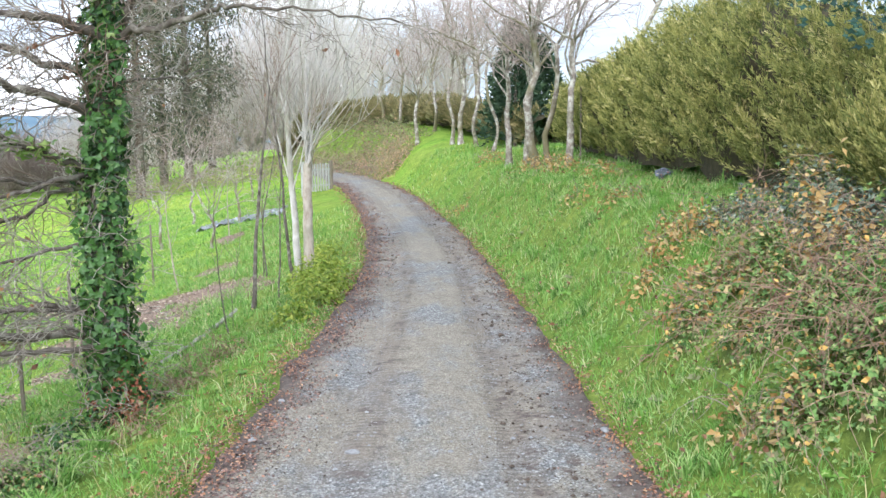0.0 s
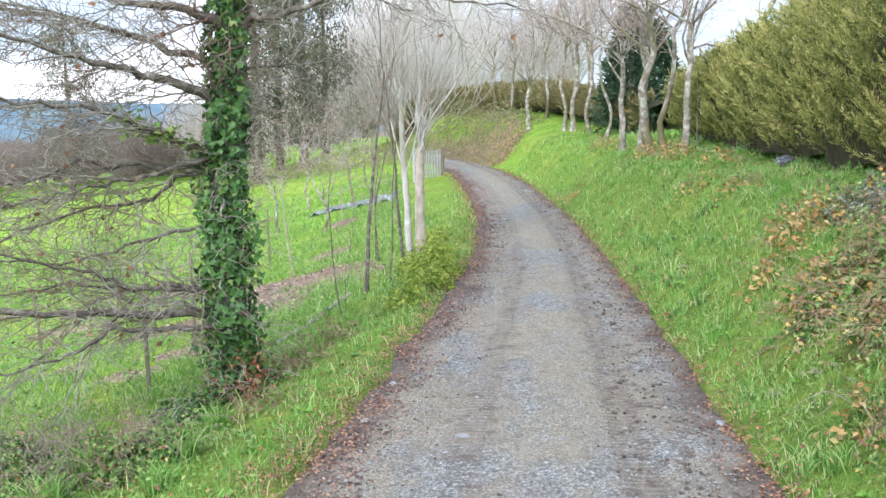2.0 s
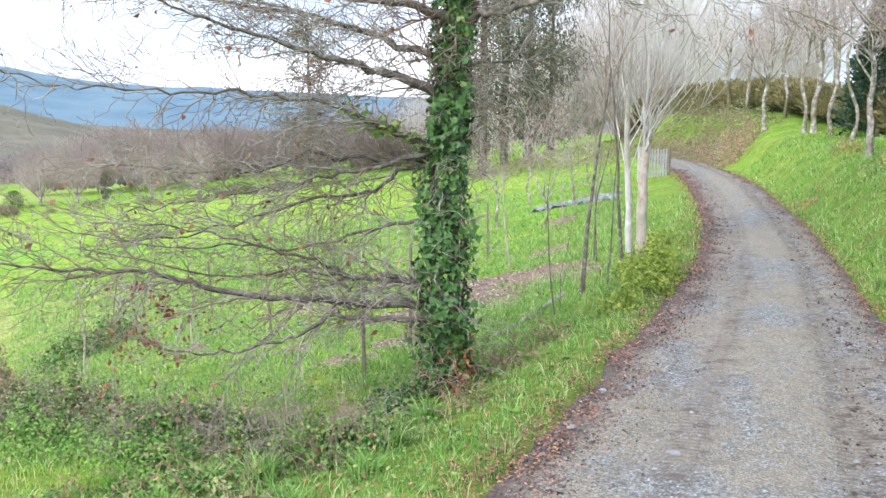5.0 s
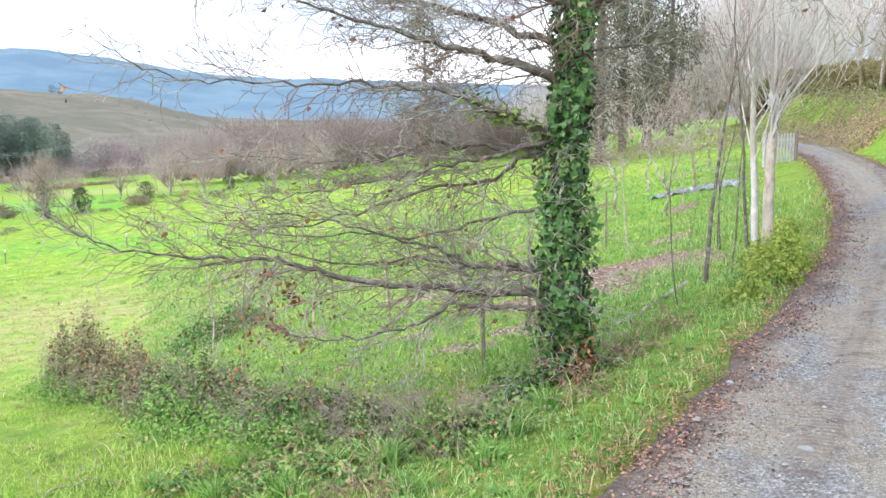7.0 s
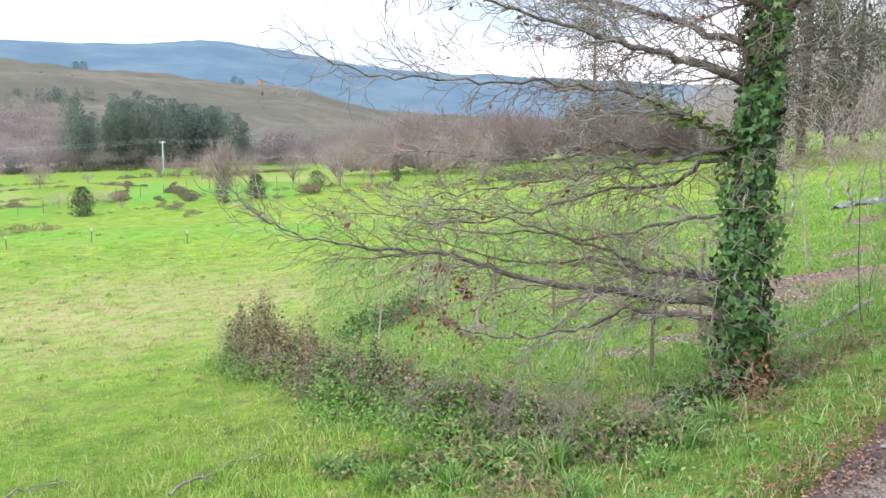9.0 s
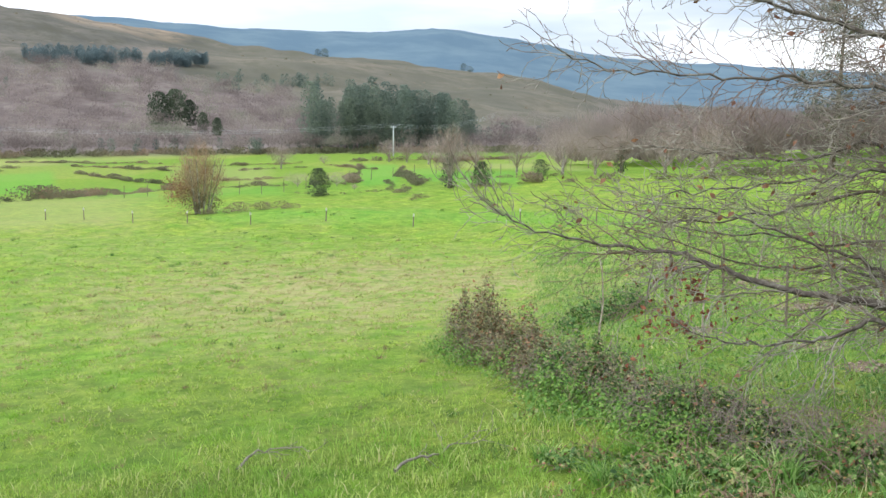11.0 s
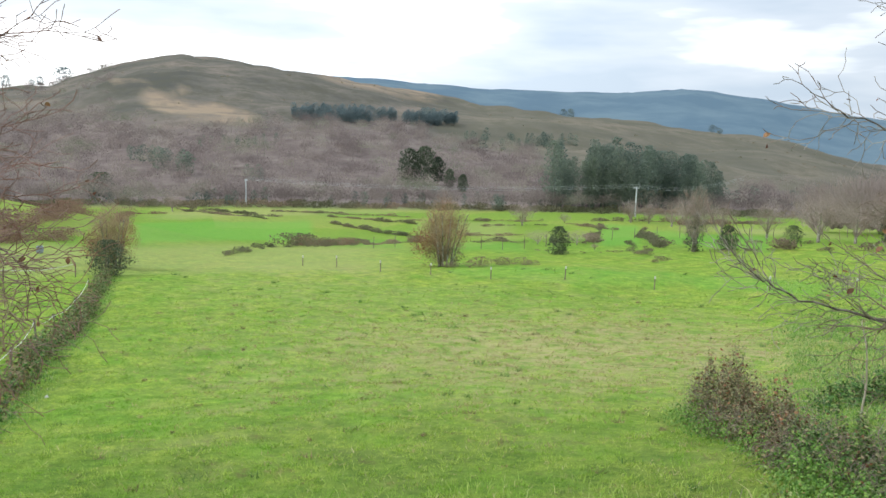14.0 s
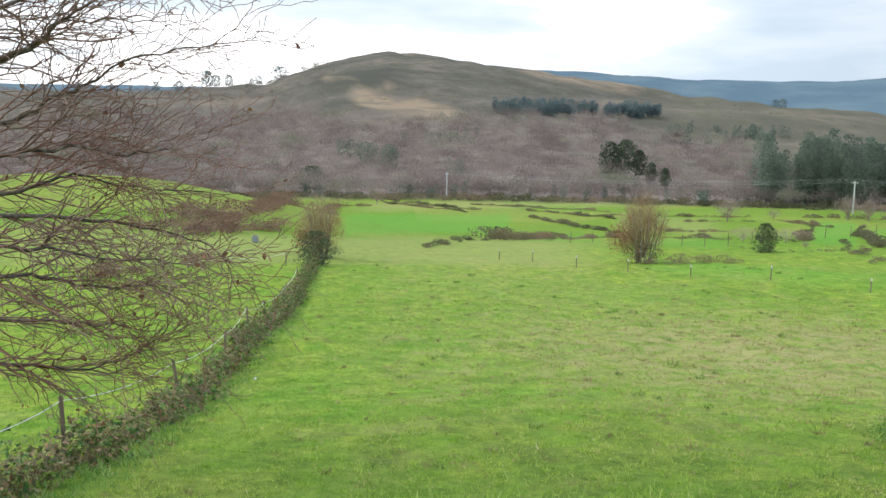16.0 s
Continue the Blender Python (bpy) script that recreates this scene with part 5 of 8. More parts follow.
for first, last, material, other, label, seed in ((0, 3, DULL_GREEN, WITHERED, "tall dusky end of a bramble hedgerow in the pasture", 22), (2, 7, DULL_GREEN, WITHERED, "browning bramble hedgerow crossing the pasture", 222), (6, 16, RICH_GREEN, DULL_GREEN, "dark green bramble hedgerow crossing the pasture", 223), (15, len(HEDGEROW), BRAMBLE, RICH_GREEN, "low straggling bramble hedgerow by the verge", 224)):
    own = []
    for az, r, rad, h in HEDGEROW[first:last]:
        own.append(hump(az, r, rad * 0.8, h * wild.uniform(0.7, 0.95)))
        for _ in range(2):
            own.append(hump(az + wild.normal(0, 0.5), r + wild.normal(0, 0.15), rad * wild.uniform(0.25, 0.5), h * wild.uniform(0.5, 1.28)))
    brown = seed in (22, 222)
    bramble("bramble_hedgerow", label, own, 760 * len(own), 16 * len(own), material, seed, (0.02, 0.046), (DEAD_LEAF, (44 if brown else 12) * len(own), (0.03, 0.07), "withered brown leaves"), category="hedgerow", cane_mat=BARK_TWIG, cane_len=(0.25, 0.6), second=(other, 380 * len(own), "mixed leaves"))
fringe = [hump(az + wild.normal(0, 0.4), r - 0.7 + wild.normal(0, 0.15), 0.45, min(0.5, 0.24 + h * 0.3) * wild.uniform(0.6, 1.2)) for az, r, w, h in HEDGEROW if 34 < az < 48]
bramble("nettle_fringe", "fresh green nettles and weeds along the hedgerow's foot", fringe + [hump(50.1, HEDGEROW[0][1] - 0.2, 0.4, 0.35), hump(49.4, HEDGEROW[0][1] - 0.5, 0.45, 0.45), hump(48.4, HEDGEROW[1][1] - 0.6, 0.5, 0.4), hump(47.2, HEDGEROW[2][1] - 0.6, 0.4, 0.3)], 11000, 40, WEEDY, 27, (0.02, 0.045), category="weeds", cane_mat=WEEDY, cane_len=(0.15, 0.35))
bramble("bramble_hedgerow", "low green bramble hedgerow at the orchard edge", [hump(*h) for h in ((42.4, 16.5, 0.35, 0.25), (41.2, 17.2, 0.55, 0.45), (40.2, 17.8, 0.6, 0.5), (39.0, 18.5, 0.5, 0.55), (38.2, 19.0, 0.4, 0.4))], 1300, 110, RICH_GREEN, 23, (0.07, 0.12), category="hedgerow", cane_len=(0.3, 0.7), shape=TRIPLE)
bramble("fern_clump", "bank-side tangle of withered ferns and leaves at the lane's bend", [hump(*h) for h in ((9.2, 46, 1.6, 1.0), (11.5, 48, 1.8, 1.1), (14.0, 50, 1.8, 1.0), (17.0, 52, 1.8, 0.9), (20.0, 54, 1.8, 0.8), (2.6, 43, 1.0, 0.5), (3.6, 45, 1.0, 0.6), (4.6, 47, 1.1, 0.6), (5.8, 49, 1.2, 0.7), (7.2, 51, 1.2, 0.7), (1.4, 39, 0.8, 0.4), (2.2, 41, 1.0, 0.7), (3.4, 44, 1.2, 0.9), (4.8, 46, 1.3, 1.0), (5.4, 50, 1.6, 1.0), (6.4, 53, 1.8, 1.0), (7.6, 55, 1.8, 0.9), (4.4, 52, 1.5, 1.0))], 15000, 420, leafy("bracken", ((0.0, (0.13, 0.13, 0.07)), (0.35, (0.22, 0.22, 0.11)), (0.65, (0.22, 0.30, 0.10)), (0.9, (0.34, 0.28, 0.18)), (1.0, (0.44, 0.27, 0.16))), 0.7, 0.3), 24, (0.05, 0.12), cane_mat=CANE)
bramble("fern_clump", "withered orange-brown ferns hanging over the lane's bend", ((-1.6, 37.5, 0.8, 0.4), (-2.2, 39.5, 1.0, 0.7), (-3.0, 41.5, 1.0, 0.9), (-4.0, 43.5, 1.1, 1.0), (-5.6, 46.0, 1.2, 1.1)), 9000, 260, leafy("fern_frond", ((0.0, (0.17, 0.14, 0.10)), (0.4, (0.30, 0.25, 0.18)), (0.7, (0.42, 0.31, 0.22)), (1.0, (0.24, 0.28, 0.13))), 0.7, 0.35), 31, (0.035, 0.085), (DEAD_LEAF, 420, (0.05, 0.09), "orange dead leaves"), cane_mat=CANE)
bramble("beech_shrub", "dry peach-brown beech shrub on the bank at the lane's bend", [hump(*h) for h in ((3.3, 38, 0.7, 1.5), (2.5, 37, 0.6, 1.1), (4.6, 41, 0.5, 1.0))], 2600, 120, leafy("dry_beech_leaf", ((0.0, (0.36, 0.22, 0.13)), (0.5, (0.55, 0.36, 0.23)), (1.0, (0.66, 0.48, 0.33))), 0.7, 0.4), 36, (0.035, 0.075), cane_mat=BARK_TWIG)
bramble("leafy_sprig", "withered yellow-brown bramble sprigs on the grassy bank", [hump(*h) for h in ((-13.6, 9.8, 0.35, 0.4), (-14.9, 9.4, 0.3, 0.35), (-14.2, 8.2, 0.3, 0.25), (-12.0, 9.2, 0.3, 0.2), (-16.4, 7.6, 0.25, 0.3), (-18.6, 7.0, 0.25, 0.25), (-17.2, 6.0, 0.2, 0.25), (-20.5, 5.6, 0.2, 0.3), (-22, 7.2, 0.3, 0.85), (-10.5, 13.0, 0.4, 0.2), (-8.2, 14.5, 0.4, 0.15), (-9.5, 16.5, 0.4, 0.25), (-5.5, 20.5, 0.6, 0.35), (-7.0, 18.8, 0.5, 0.3), (-3.0, 25, 0.5, 0.3), (-1.0, 22, 0.4, 0.2))], 3000, 130, leafy("withered_leaf", ((0.0, (0.25, 0.15, 0.06)), (0.5, (0.45, 0.28, 0.1)), (1.0, (0.5, 0.4, 0.2))), 0.7, 0.35), 28, (0.035, 0.075), cane_len=(0.2, 0.5))

# ---- the valley: field boundaries, trees, poles ----
rng = np.random.default_rng(90)


def tinted(name, stops, thin=0.58):
    """Foliage or twigs of many far trees in one mesh; each tree has its own tint."""
    m, t, b = shader(name, 0.9, 0.05)
    col = ramp(t, attribute(t, "tint"), stops)
    t.links.new(col, b.inputs["Base Color"])
    tr = t.nodes.new("ShaderNodeBsdfTranslucent")
    t.links.new(col, tr.inputs["Color"])
    mx = t.nodes.new("ShaderNodeMixShader")
    mx.inputs[0].default_value = thin
    t.links.new(b.outputs[0], mx.inputs[1])
    t.links.new(tr.outputs[0], mx.inputs[2])
    t.links.new(mx.outputs[0], t.nodes["Material Output"].inputs["Surface"])
    return m


def forest_of(name, label, places, shapes, scales, material, seed, category="woodland"):
    rng = np.random.default_rng(seed)
    vs, fs, ts, base = [], [], [], 0
    for p, s in zip(places, scales):
        v, f = shapes[rng.integers(0, len(shapes))]
        a = rng.uniform(0, 6.28)
        c, n = math.cos(a), math.sin(a)
        w = v @ np.array(((c, n, 0), (-n, c, 0), (0, 0, 1))) * s + p
        vs.append(w)
        fs.append(f + base)
        ts.append(np.full(len(v), np.clip(0.5 + 0.5 * waves(np.array(p[0]), np.array(p[1]), 90, seed) + rng.normal(0, 0.15), 0, 1)))
        base += len(v)
    ob = new(name, mesh_of(name, np.concatenate(vs), np.concatenate(fs), material))
    a = ob.data.attributes.new("tint", "FLOAT", "POINT")
    a.data.foreach_set("value", np.concatenate(ts).astype(np.float32))
    return tagged(ob, label, category, kind="stuff")


FAR_BARE = tinted("winter_woods", ((0.0, (0.21, 0.175, 0.165)), (0.25, (0.25, 0.213, 0.20)), (0.5, (0.305, 0.262, 0.24)), (0.72, (0.37, 0.33, 0.285)), (0.88, (0.34, 0.34, 0.26)), (1.0, (0.22, 0.24, 0.17))))
FAR_GREY = tinted("near_winter_woods", ((0.0, (0.38, 0.33, 0.31)), (0.5, (0.52, 0.47, 0.445)), (1.0, (0.66, 0.62, 0.59))))
FAR_BROWN = tinted("pasture_winter_woods", ((0.0, (0.19, 0.15, 0.135)), (0.5, (0.29, 0.235, 0.215)), (1.0, (0.36, 0.305, 0.28))))
# distance haze is mixed into this valley evergreen colour, paler and bluer
FAR_GREEN = tinted("hazed_evergreen_wood", ((0.0, (0.115, 0.16, 0.138)), (0.5, (0.17, 0.22, 0.178)), (1.0, (0.23, 0.28, 0.21))))
FAR_DARK = tinted("dark_eucalyptus", ((0.0, (0.06, 0.085, 0.06)), (1.0, (0.13, 0.165, 0.105))), 0.3)
# the blue of the hill pines is distance haze put into their colour
FAR_BLUE = tinted("hazed_hill_pine", ((0.0, (0.14, 0.195, 0.205)), (0.5, (0.18, 0.24, 0.245)), (1.0, (0.215, 0.275, 0.26))))
HEDGE_FAR = tinted("far_hedge", ((0.0, (0.15, 0.165, 0.095)), (0.5, (0.23, 0.21, 0.14)), (1.0, (0.34, 0.26, 0.19))))


def dome_shape(rng, height=8.0, width=6.5, count=75, size=1.1, thin=0.09):
    """A far round-headed bare tree: many short slivers through a lobed dome, and a trunk."""
    d = rng.normal(0, 1, (count, 3))
    d[:, 2] = np.abs(d[:, 2]) * 1.2 - 0.4
    d /= np.linalg.norm(d, axis=1)[:, None]
    lobe = 1 + 0.18 * np.sin(np.arctan2(d[:, 1], d[:, 0]) * 3 + rng.uniform(0, 6))
    pos = d * (rng.random(count) ** 0.45 * lobe)[:, None] * (width * 0.5, width * 0.5, height * 0.42) + (0, 0, height * 0.5)
    way = d * 0.9 + (0, 0, 0.45) + rng.normal(0, 0.45, (count, 3))
    v, f = spots(np.array(((-thin, 0, 0), (thin, 0, 0), (0, 0, 1.0))), np.array(((0, 1, 2),)), pos, rng.uniform(0.7, 1.3, count) * size, rng, ways=way)
    trunk = np.array(((-0.15, 0, -0.5), (0.15, 0, -0.5), (0, 0, height * 0.7)))
    return np.concatenate([v, trunk]), np.concatenate([f, [[len(v), len(v) + 1, len(v) + 2]]])


BRACKEN_FAR = tinted("far_bracken", ((0.0, (0.17, 0.11, 0.085)), (0.5, (0.26, 0.17, 0.13)), (1.0, (0.35, 0.25, 0.185))))
bare_shapes = [dome_shape(rng, rng.uniform(6.0, 8.5), rng.uniform(7.5, 10), 210, 0.72, 0.13) for _ in range(6)]
small_shapes = [dome_shape(rng, rng.uniform(5.0, 7.0), rng.uniform(7, 10), 90, 1.0, 0.12) for _ in range(6)]


def needle_shape(rng, height=18.0, width=6.0, count=170, broad=1.6):
    """A far evergreen: clumps of foliage over an uneven, rounded crown."""
    t = rng.random(count)
    a = rng.uniform(0, 6.28, count)
    rad = width * 0.5 * np.sqrt(np.clip(1 - ((t - 0.45) / 0.57) ** 2, 0, 1)) * rng.random(count) ** 0.3 * (1 + 0.3 * np.sin(a * 3 + t * 11) + 0.15 * np.sin(a * 2 - t * 23))
    pos = np.stack([np.cos(a) * rad, np.sin(a) * rad, height * (0.12 + 0.86 * t)], 1)
    way = np.stack([np.cos(a), np.sin(a), 0.35 + 0 * a], 1) * 0.6 + rng.normal(0, 0.7, (count, 3))
    v, f = spots(np.array(((-0.4, 0.1, -0.25), (0.4, -0.1, -0.2), (0, 0.15, 0.45))), np.array(((0, 1, 2),)), pos, rng.uniform(0.7, 1.3, count) * broad, rng, ways=way)
    tv, tf = tubes([(np.array(((0, 0, -0.5), (0, 0, height * 0.9))), np.array((0.25, 0.08)) * min(1, height / 12))], 5)
    tri = np.concatenate([tf[:, (0, 1, 2)], tf[:, (0, 2, 3)]])
    return np.concatenate([v, tv]), np.concatenate([f, tri + len(v)])


far_pines = [needle_shape(rng, 18, rng.uniform(8, 11), 160, 1.7) for _ in range(5)]
pine_shapes = [needle_shape(rng, 18, rng.uniform(5.0, 6.6), 640, 0.68) for _ in range(5)]
bush_shapes = [needle_shape(rng, 1.15, 2.8, 90, 0.36) for _ in range(4)]


def sector(n, az0, az1, r0, r1, rng, power=0.5):
    az = np.radians(rng.uniform(az0, az1, n))
    r = (r0 ** 2 + (r1 ** 2 - r0 ** 2) * rng.random(n)) ** power
    x, y = -np.sin(az) * r, np.cos(az) * r
    return np.stack([x, y, land(x, y)], 1)


# woods at the foot of the hill
pl = sector(3700, 36, 108, 345, 800, rng)
rag = waves(pl[:, 0], pl[:, 1], 160, 8)
wood_top = np.interp(np.degrees(np.arctan2(-pl[:, 0], pl[:, 1])), (36, 55, 62, 67, 73, 80, 84, 108), (430, 470, 620, 690, 560, 570, 680, 760))
pl = pl[np.hypot(pl[:, 0], pl[:, 1]) < wood_top + 60 * rag]
forest_of("winter_woods", "leafless purple-brown woods covering the lower hillside", pl, bare_shapes, rng.uniform(0.75, 1.35, len(pl)), FAR_BARE, 91)
pl = sector(300, 44, 108, 334, 352, rng)
forest_of("wood_margin", "leafless trees along the valley margin", pl, bare_shapes, rng.uniform(0.7, 1.1, len(pl)), FAR_BARE, 92)
pl = sector(330, 44, 108, 326, 340, rng)
forest_of("margin_scrub", "low brown scrub along the foot of the woods", pl, bush_shapes, rng.uniform(0.9, 2.2, len(pl)), HEDGE_FAR, 192, "scrub")
pl = sector(220, 40, 106, 560, 1000, rng)
forest_of("heath_scrub", "low scrub scattered over the heath", pl, bush_shapes, rng.uniform(0.5, 1.1, len(pl)), HEDGE_FAR, 93, "scrub")
pl = sector(900, 82.6, 108, 540, 1130, rng)
forest_of("winter_woods", "leafless woods running up to the skyline", pl, small_shapes, rng.uniform(0.6, 1.0, len(pl)), FAR_BARE, 89)
# tall evergreens behind the orchard


def tall_evergreen(az, r, h, w, seed):
    """A ragged evergreen: a trunk and foliage in separate clumps with sky between them."""
    rng = np.random.default_rng(seed)
    p = bearing(az, r)
    ob = thing("tall_evergreen", p, "tall dusky evergreen with a ragged open crown", "tree", "tall evergreens")
    v, f = tubes([(np.array(((0, 0, -0.4), (0.1, 0, h * 0.5), (0.0, 0.1, h * 0.96))), np.array((0.26, 0.16, 0.04)))], 8)
    solid("trunk", v, f, BARK_OAK, ob, "", True)
    n = 85
    t, a = rng.uniform(0.1, 1.0, n), rng.uniform(0, 6.28, n)
    reach = w * 0.5 * np.sqrt(np.clip(1 - ((t - 0.5) / 0.58) ** 2, 0.02, 1)) * rng.random(n) ** 0.5
    hub = np.stack([np.cos(a) * reach, np.sin(a) * reach, t * h], 1)
    boughs = [(np.stack([np.array((0, 0, q[2] - 0.6)), q * (0.5, 0.5, 1) - (0, 0, 0.2), q]), np.array((0.05, 0.03, 0.012))) for q in hub]
    v, f = tubes(boughs, 5, 4)
    solid("branchwork", v, f, BARK_TWIG, ob, "", True, "stuff")
    at = np.repeat(hub, 56, axis=0) + rng.normal(0, 0.40, (n * 56, 3)) * (1.1, 1.1, 1.0)
    v, f = spots(*FROND, at, rng.uniform(0.22, 0.5, len(at)), rng, ways=rng.normal(0, 0.7, at.shape) + (0, 0, -0.9))
    solid("foliage", v, f, EUCALYPT, ob, "", False, "stuff")


for k, (az, r, h, w) in enumerate(((27.6, 88, 15.5, 7), (17.4, 52, 15, 4.6), (16.1, 56, 17, 5), (14.7, 54, 14, 4.4), (13.4, 60, 11, 5))):
    tall_evergreen(az, r, h, w, 150 + k)
# pine stand, pine patches on the hill, hilltop trees
pl = sector(112, 47.8, 57.4, 338, 380, rng)
tall = np.interp(np.degrees(np.arctan2(-pl[:, 0], pl[:, 1])), (47.8, 50, 53.5, 57.4), (0.8, 1.1, 1.3, 1.22))
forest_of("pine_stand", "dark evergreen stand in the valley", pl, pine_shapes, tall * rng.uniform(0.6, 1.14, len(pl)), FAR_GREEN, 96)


def angled(az, low, far=1300.0):
    return ground_at(az, low, 100.0, far)


for az0, az1, low, n in ((66.8, 72.8, 0.85, 210), (63.1, 66.4, 0.8, 130)):
    across, deep = rng.uniform(-1, 1, n), rng.uniform(-1, 1, n)
    deep = deep * np.sqrt(1 - 0.8 * across ** 2)
    pl = np.array([angled(0.5 * (az0 + az1) + 0.5 * (az1 - az0) * a, low + 0.24 * b + 0.05 * math.sin(a * 7)) for a, b in zip(across, deep)])
    forest_of("pine_patch", "pine plantation on the heath hill, distance haze in its blue colour", pl, far_pines, rng.uniform(0.24, 0.5, n), FAR_BLUE, 97)
pl = np.array([angled(rng.uniform(56, 63), rng.uniform(-0.9, -0.2)) for _ in range(26)])
forest_of("scattered_evergreens", "evergreens behind the dark stand", pl, far_pines, rng.uniform(0.35, 0.6, len(pl)), FAR_GREEN, 98)
for az0, az1, low, n, s0, s1 in ((78.4, 80.8, -2.55, 7, 0.5, 0.62), (80.6, 82.4, -1.9, 8, 0.3, 0.5), (72.8, 78.2, -0.9, 16, 0.2, 0.34), (74.2, 75.8, -2.9, 4, 0.3, 0.4), (85, 104, -2.6, 24, 0.3, 0.55), (58, 84, -4.25, 46, 0.16, 0.34), (43, 47.5, -3.4, 6, 0.3, 0.45)):
    pl = np.array([angled(rng.uniform(az0, az1), low + rng.uniform(-0.15, 0.15)) for _ in range(n)])
    forest_of("scattered_evergreens", "evergreens and ivied trees standing among the bare woods", pl, far_pines, rng.uniform(s0, s1, n), FAR_GREEN, 99)
TOP_TREES = ((85.3, 1130, 1.05), (86.5, 1120, 0.6), (86.9, 1120, 0.45), (88.2, 1110, 0.75), (89.4, 1100, 1.05), (88.9, 1110, 0.8), (83.0, 1140, 0.35), (82.7, 1140, 0.3), (91.0, 1090, 0.65), (92.2, 1080, 0.6), (56.9, 1130, 0.55), (56.5, 1120, 0.6), (48.4, 1100, 0.5), (48.0, 1100, 0.4))
for az, r, s in TOP_TREES:
    p = bearing(az, r)
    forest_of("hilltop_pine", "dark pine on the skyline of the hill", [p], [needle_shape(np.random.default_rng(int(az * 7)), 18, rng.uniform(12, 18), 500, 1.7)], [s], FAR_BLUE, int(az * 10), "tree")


def round_crown(rng, h, w, count, up=0.5, low=0.28, fine=0.0035, stems=26, twig=(0.10, 0.22)):
    """A full, fuzzy winter crown: main branches fanning from the fork and fine twigs through a rounded head."""
    d = rng.normal(0, 1, (count, 3))
    d /= np.linalg.norm(d, axis=1)[:, None]
    lobe = 1 + 0.16 * np.sin(d[:, 0] * 5 + d[:, 2] * 4 + rng.uniform(0, 6)) + 0.12 * np.sin(d[:, 1] * 7 - d[:, 2] * 5)
    half = h * (1 - low) * 0.5
    mid = np.array((0, 0, h * low + half))
    pos = d * (rng.random(count) ** 0.42 * lobe * 0.92)[:, None] * (w * 0.5, w * 0.5, half) + mid
    way = d * (w * 0.5, w * 0.5, half) / h + (0, 0, up) + rng.normal(0, 0.28, (count, 3))
    v, f = spots(np.array(((-1, 0, -0.5), (1, 0, -0.5), (0, 0, 0.5))) * (fine * 6, 1, 1), np.array(((0, 1, 2),)), pos, rng.uniform(*twig, count) * h, rng, ways=way)
    d = rng.normal(0, 1, (stems, 3))
    d[:, 2] = np.abs(d[:, 2])
    d /= np.linalg.norm(d, axis=1)[:, None]
    tip = d * (w * 0.42, w * 0.42, half * 0.9) + mid
    foot = np.array((0, 0, h * low * 0.8)) + tip * (0.06, 0.06, 0.0)
    s = np.cross(tip - foot, rng.normal(0, 1, (stems, 3)))
    s = s / (np.linalg.norm(s, axis=1)[:, None] + 1e-9) * h * 0.009
    bv = np.stack([foot - s, foot + s, tip], 1).reshape(-1, 3)
    return np.concatenate([v, bv]), np.concatenate([f, np.arange(stems * 3).reshape(-1, 3) + len(v)])


def leaf_mass(rng, n, h, w, size):
    t, a = rng.random(n), rng.uniform(0, 6.28, n)
    rad = 0.5 * w * np.sqrt(np.clip(1 - ((t - 0.42) / 0.6) ** 2, 0, 1)) * rng.random(n) ** 0.4 * (1 + 0.28 * np.sin(a * 3 + t * 9) + 0.2 * np.sin(a * 5 - t * 17))
    return spots(*LEAF, np.stack([np.cos(a) * rad, np.sin(a) * rad, h * t], 1), rng.uniform(0.6, 1.3, n) * size, rng)


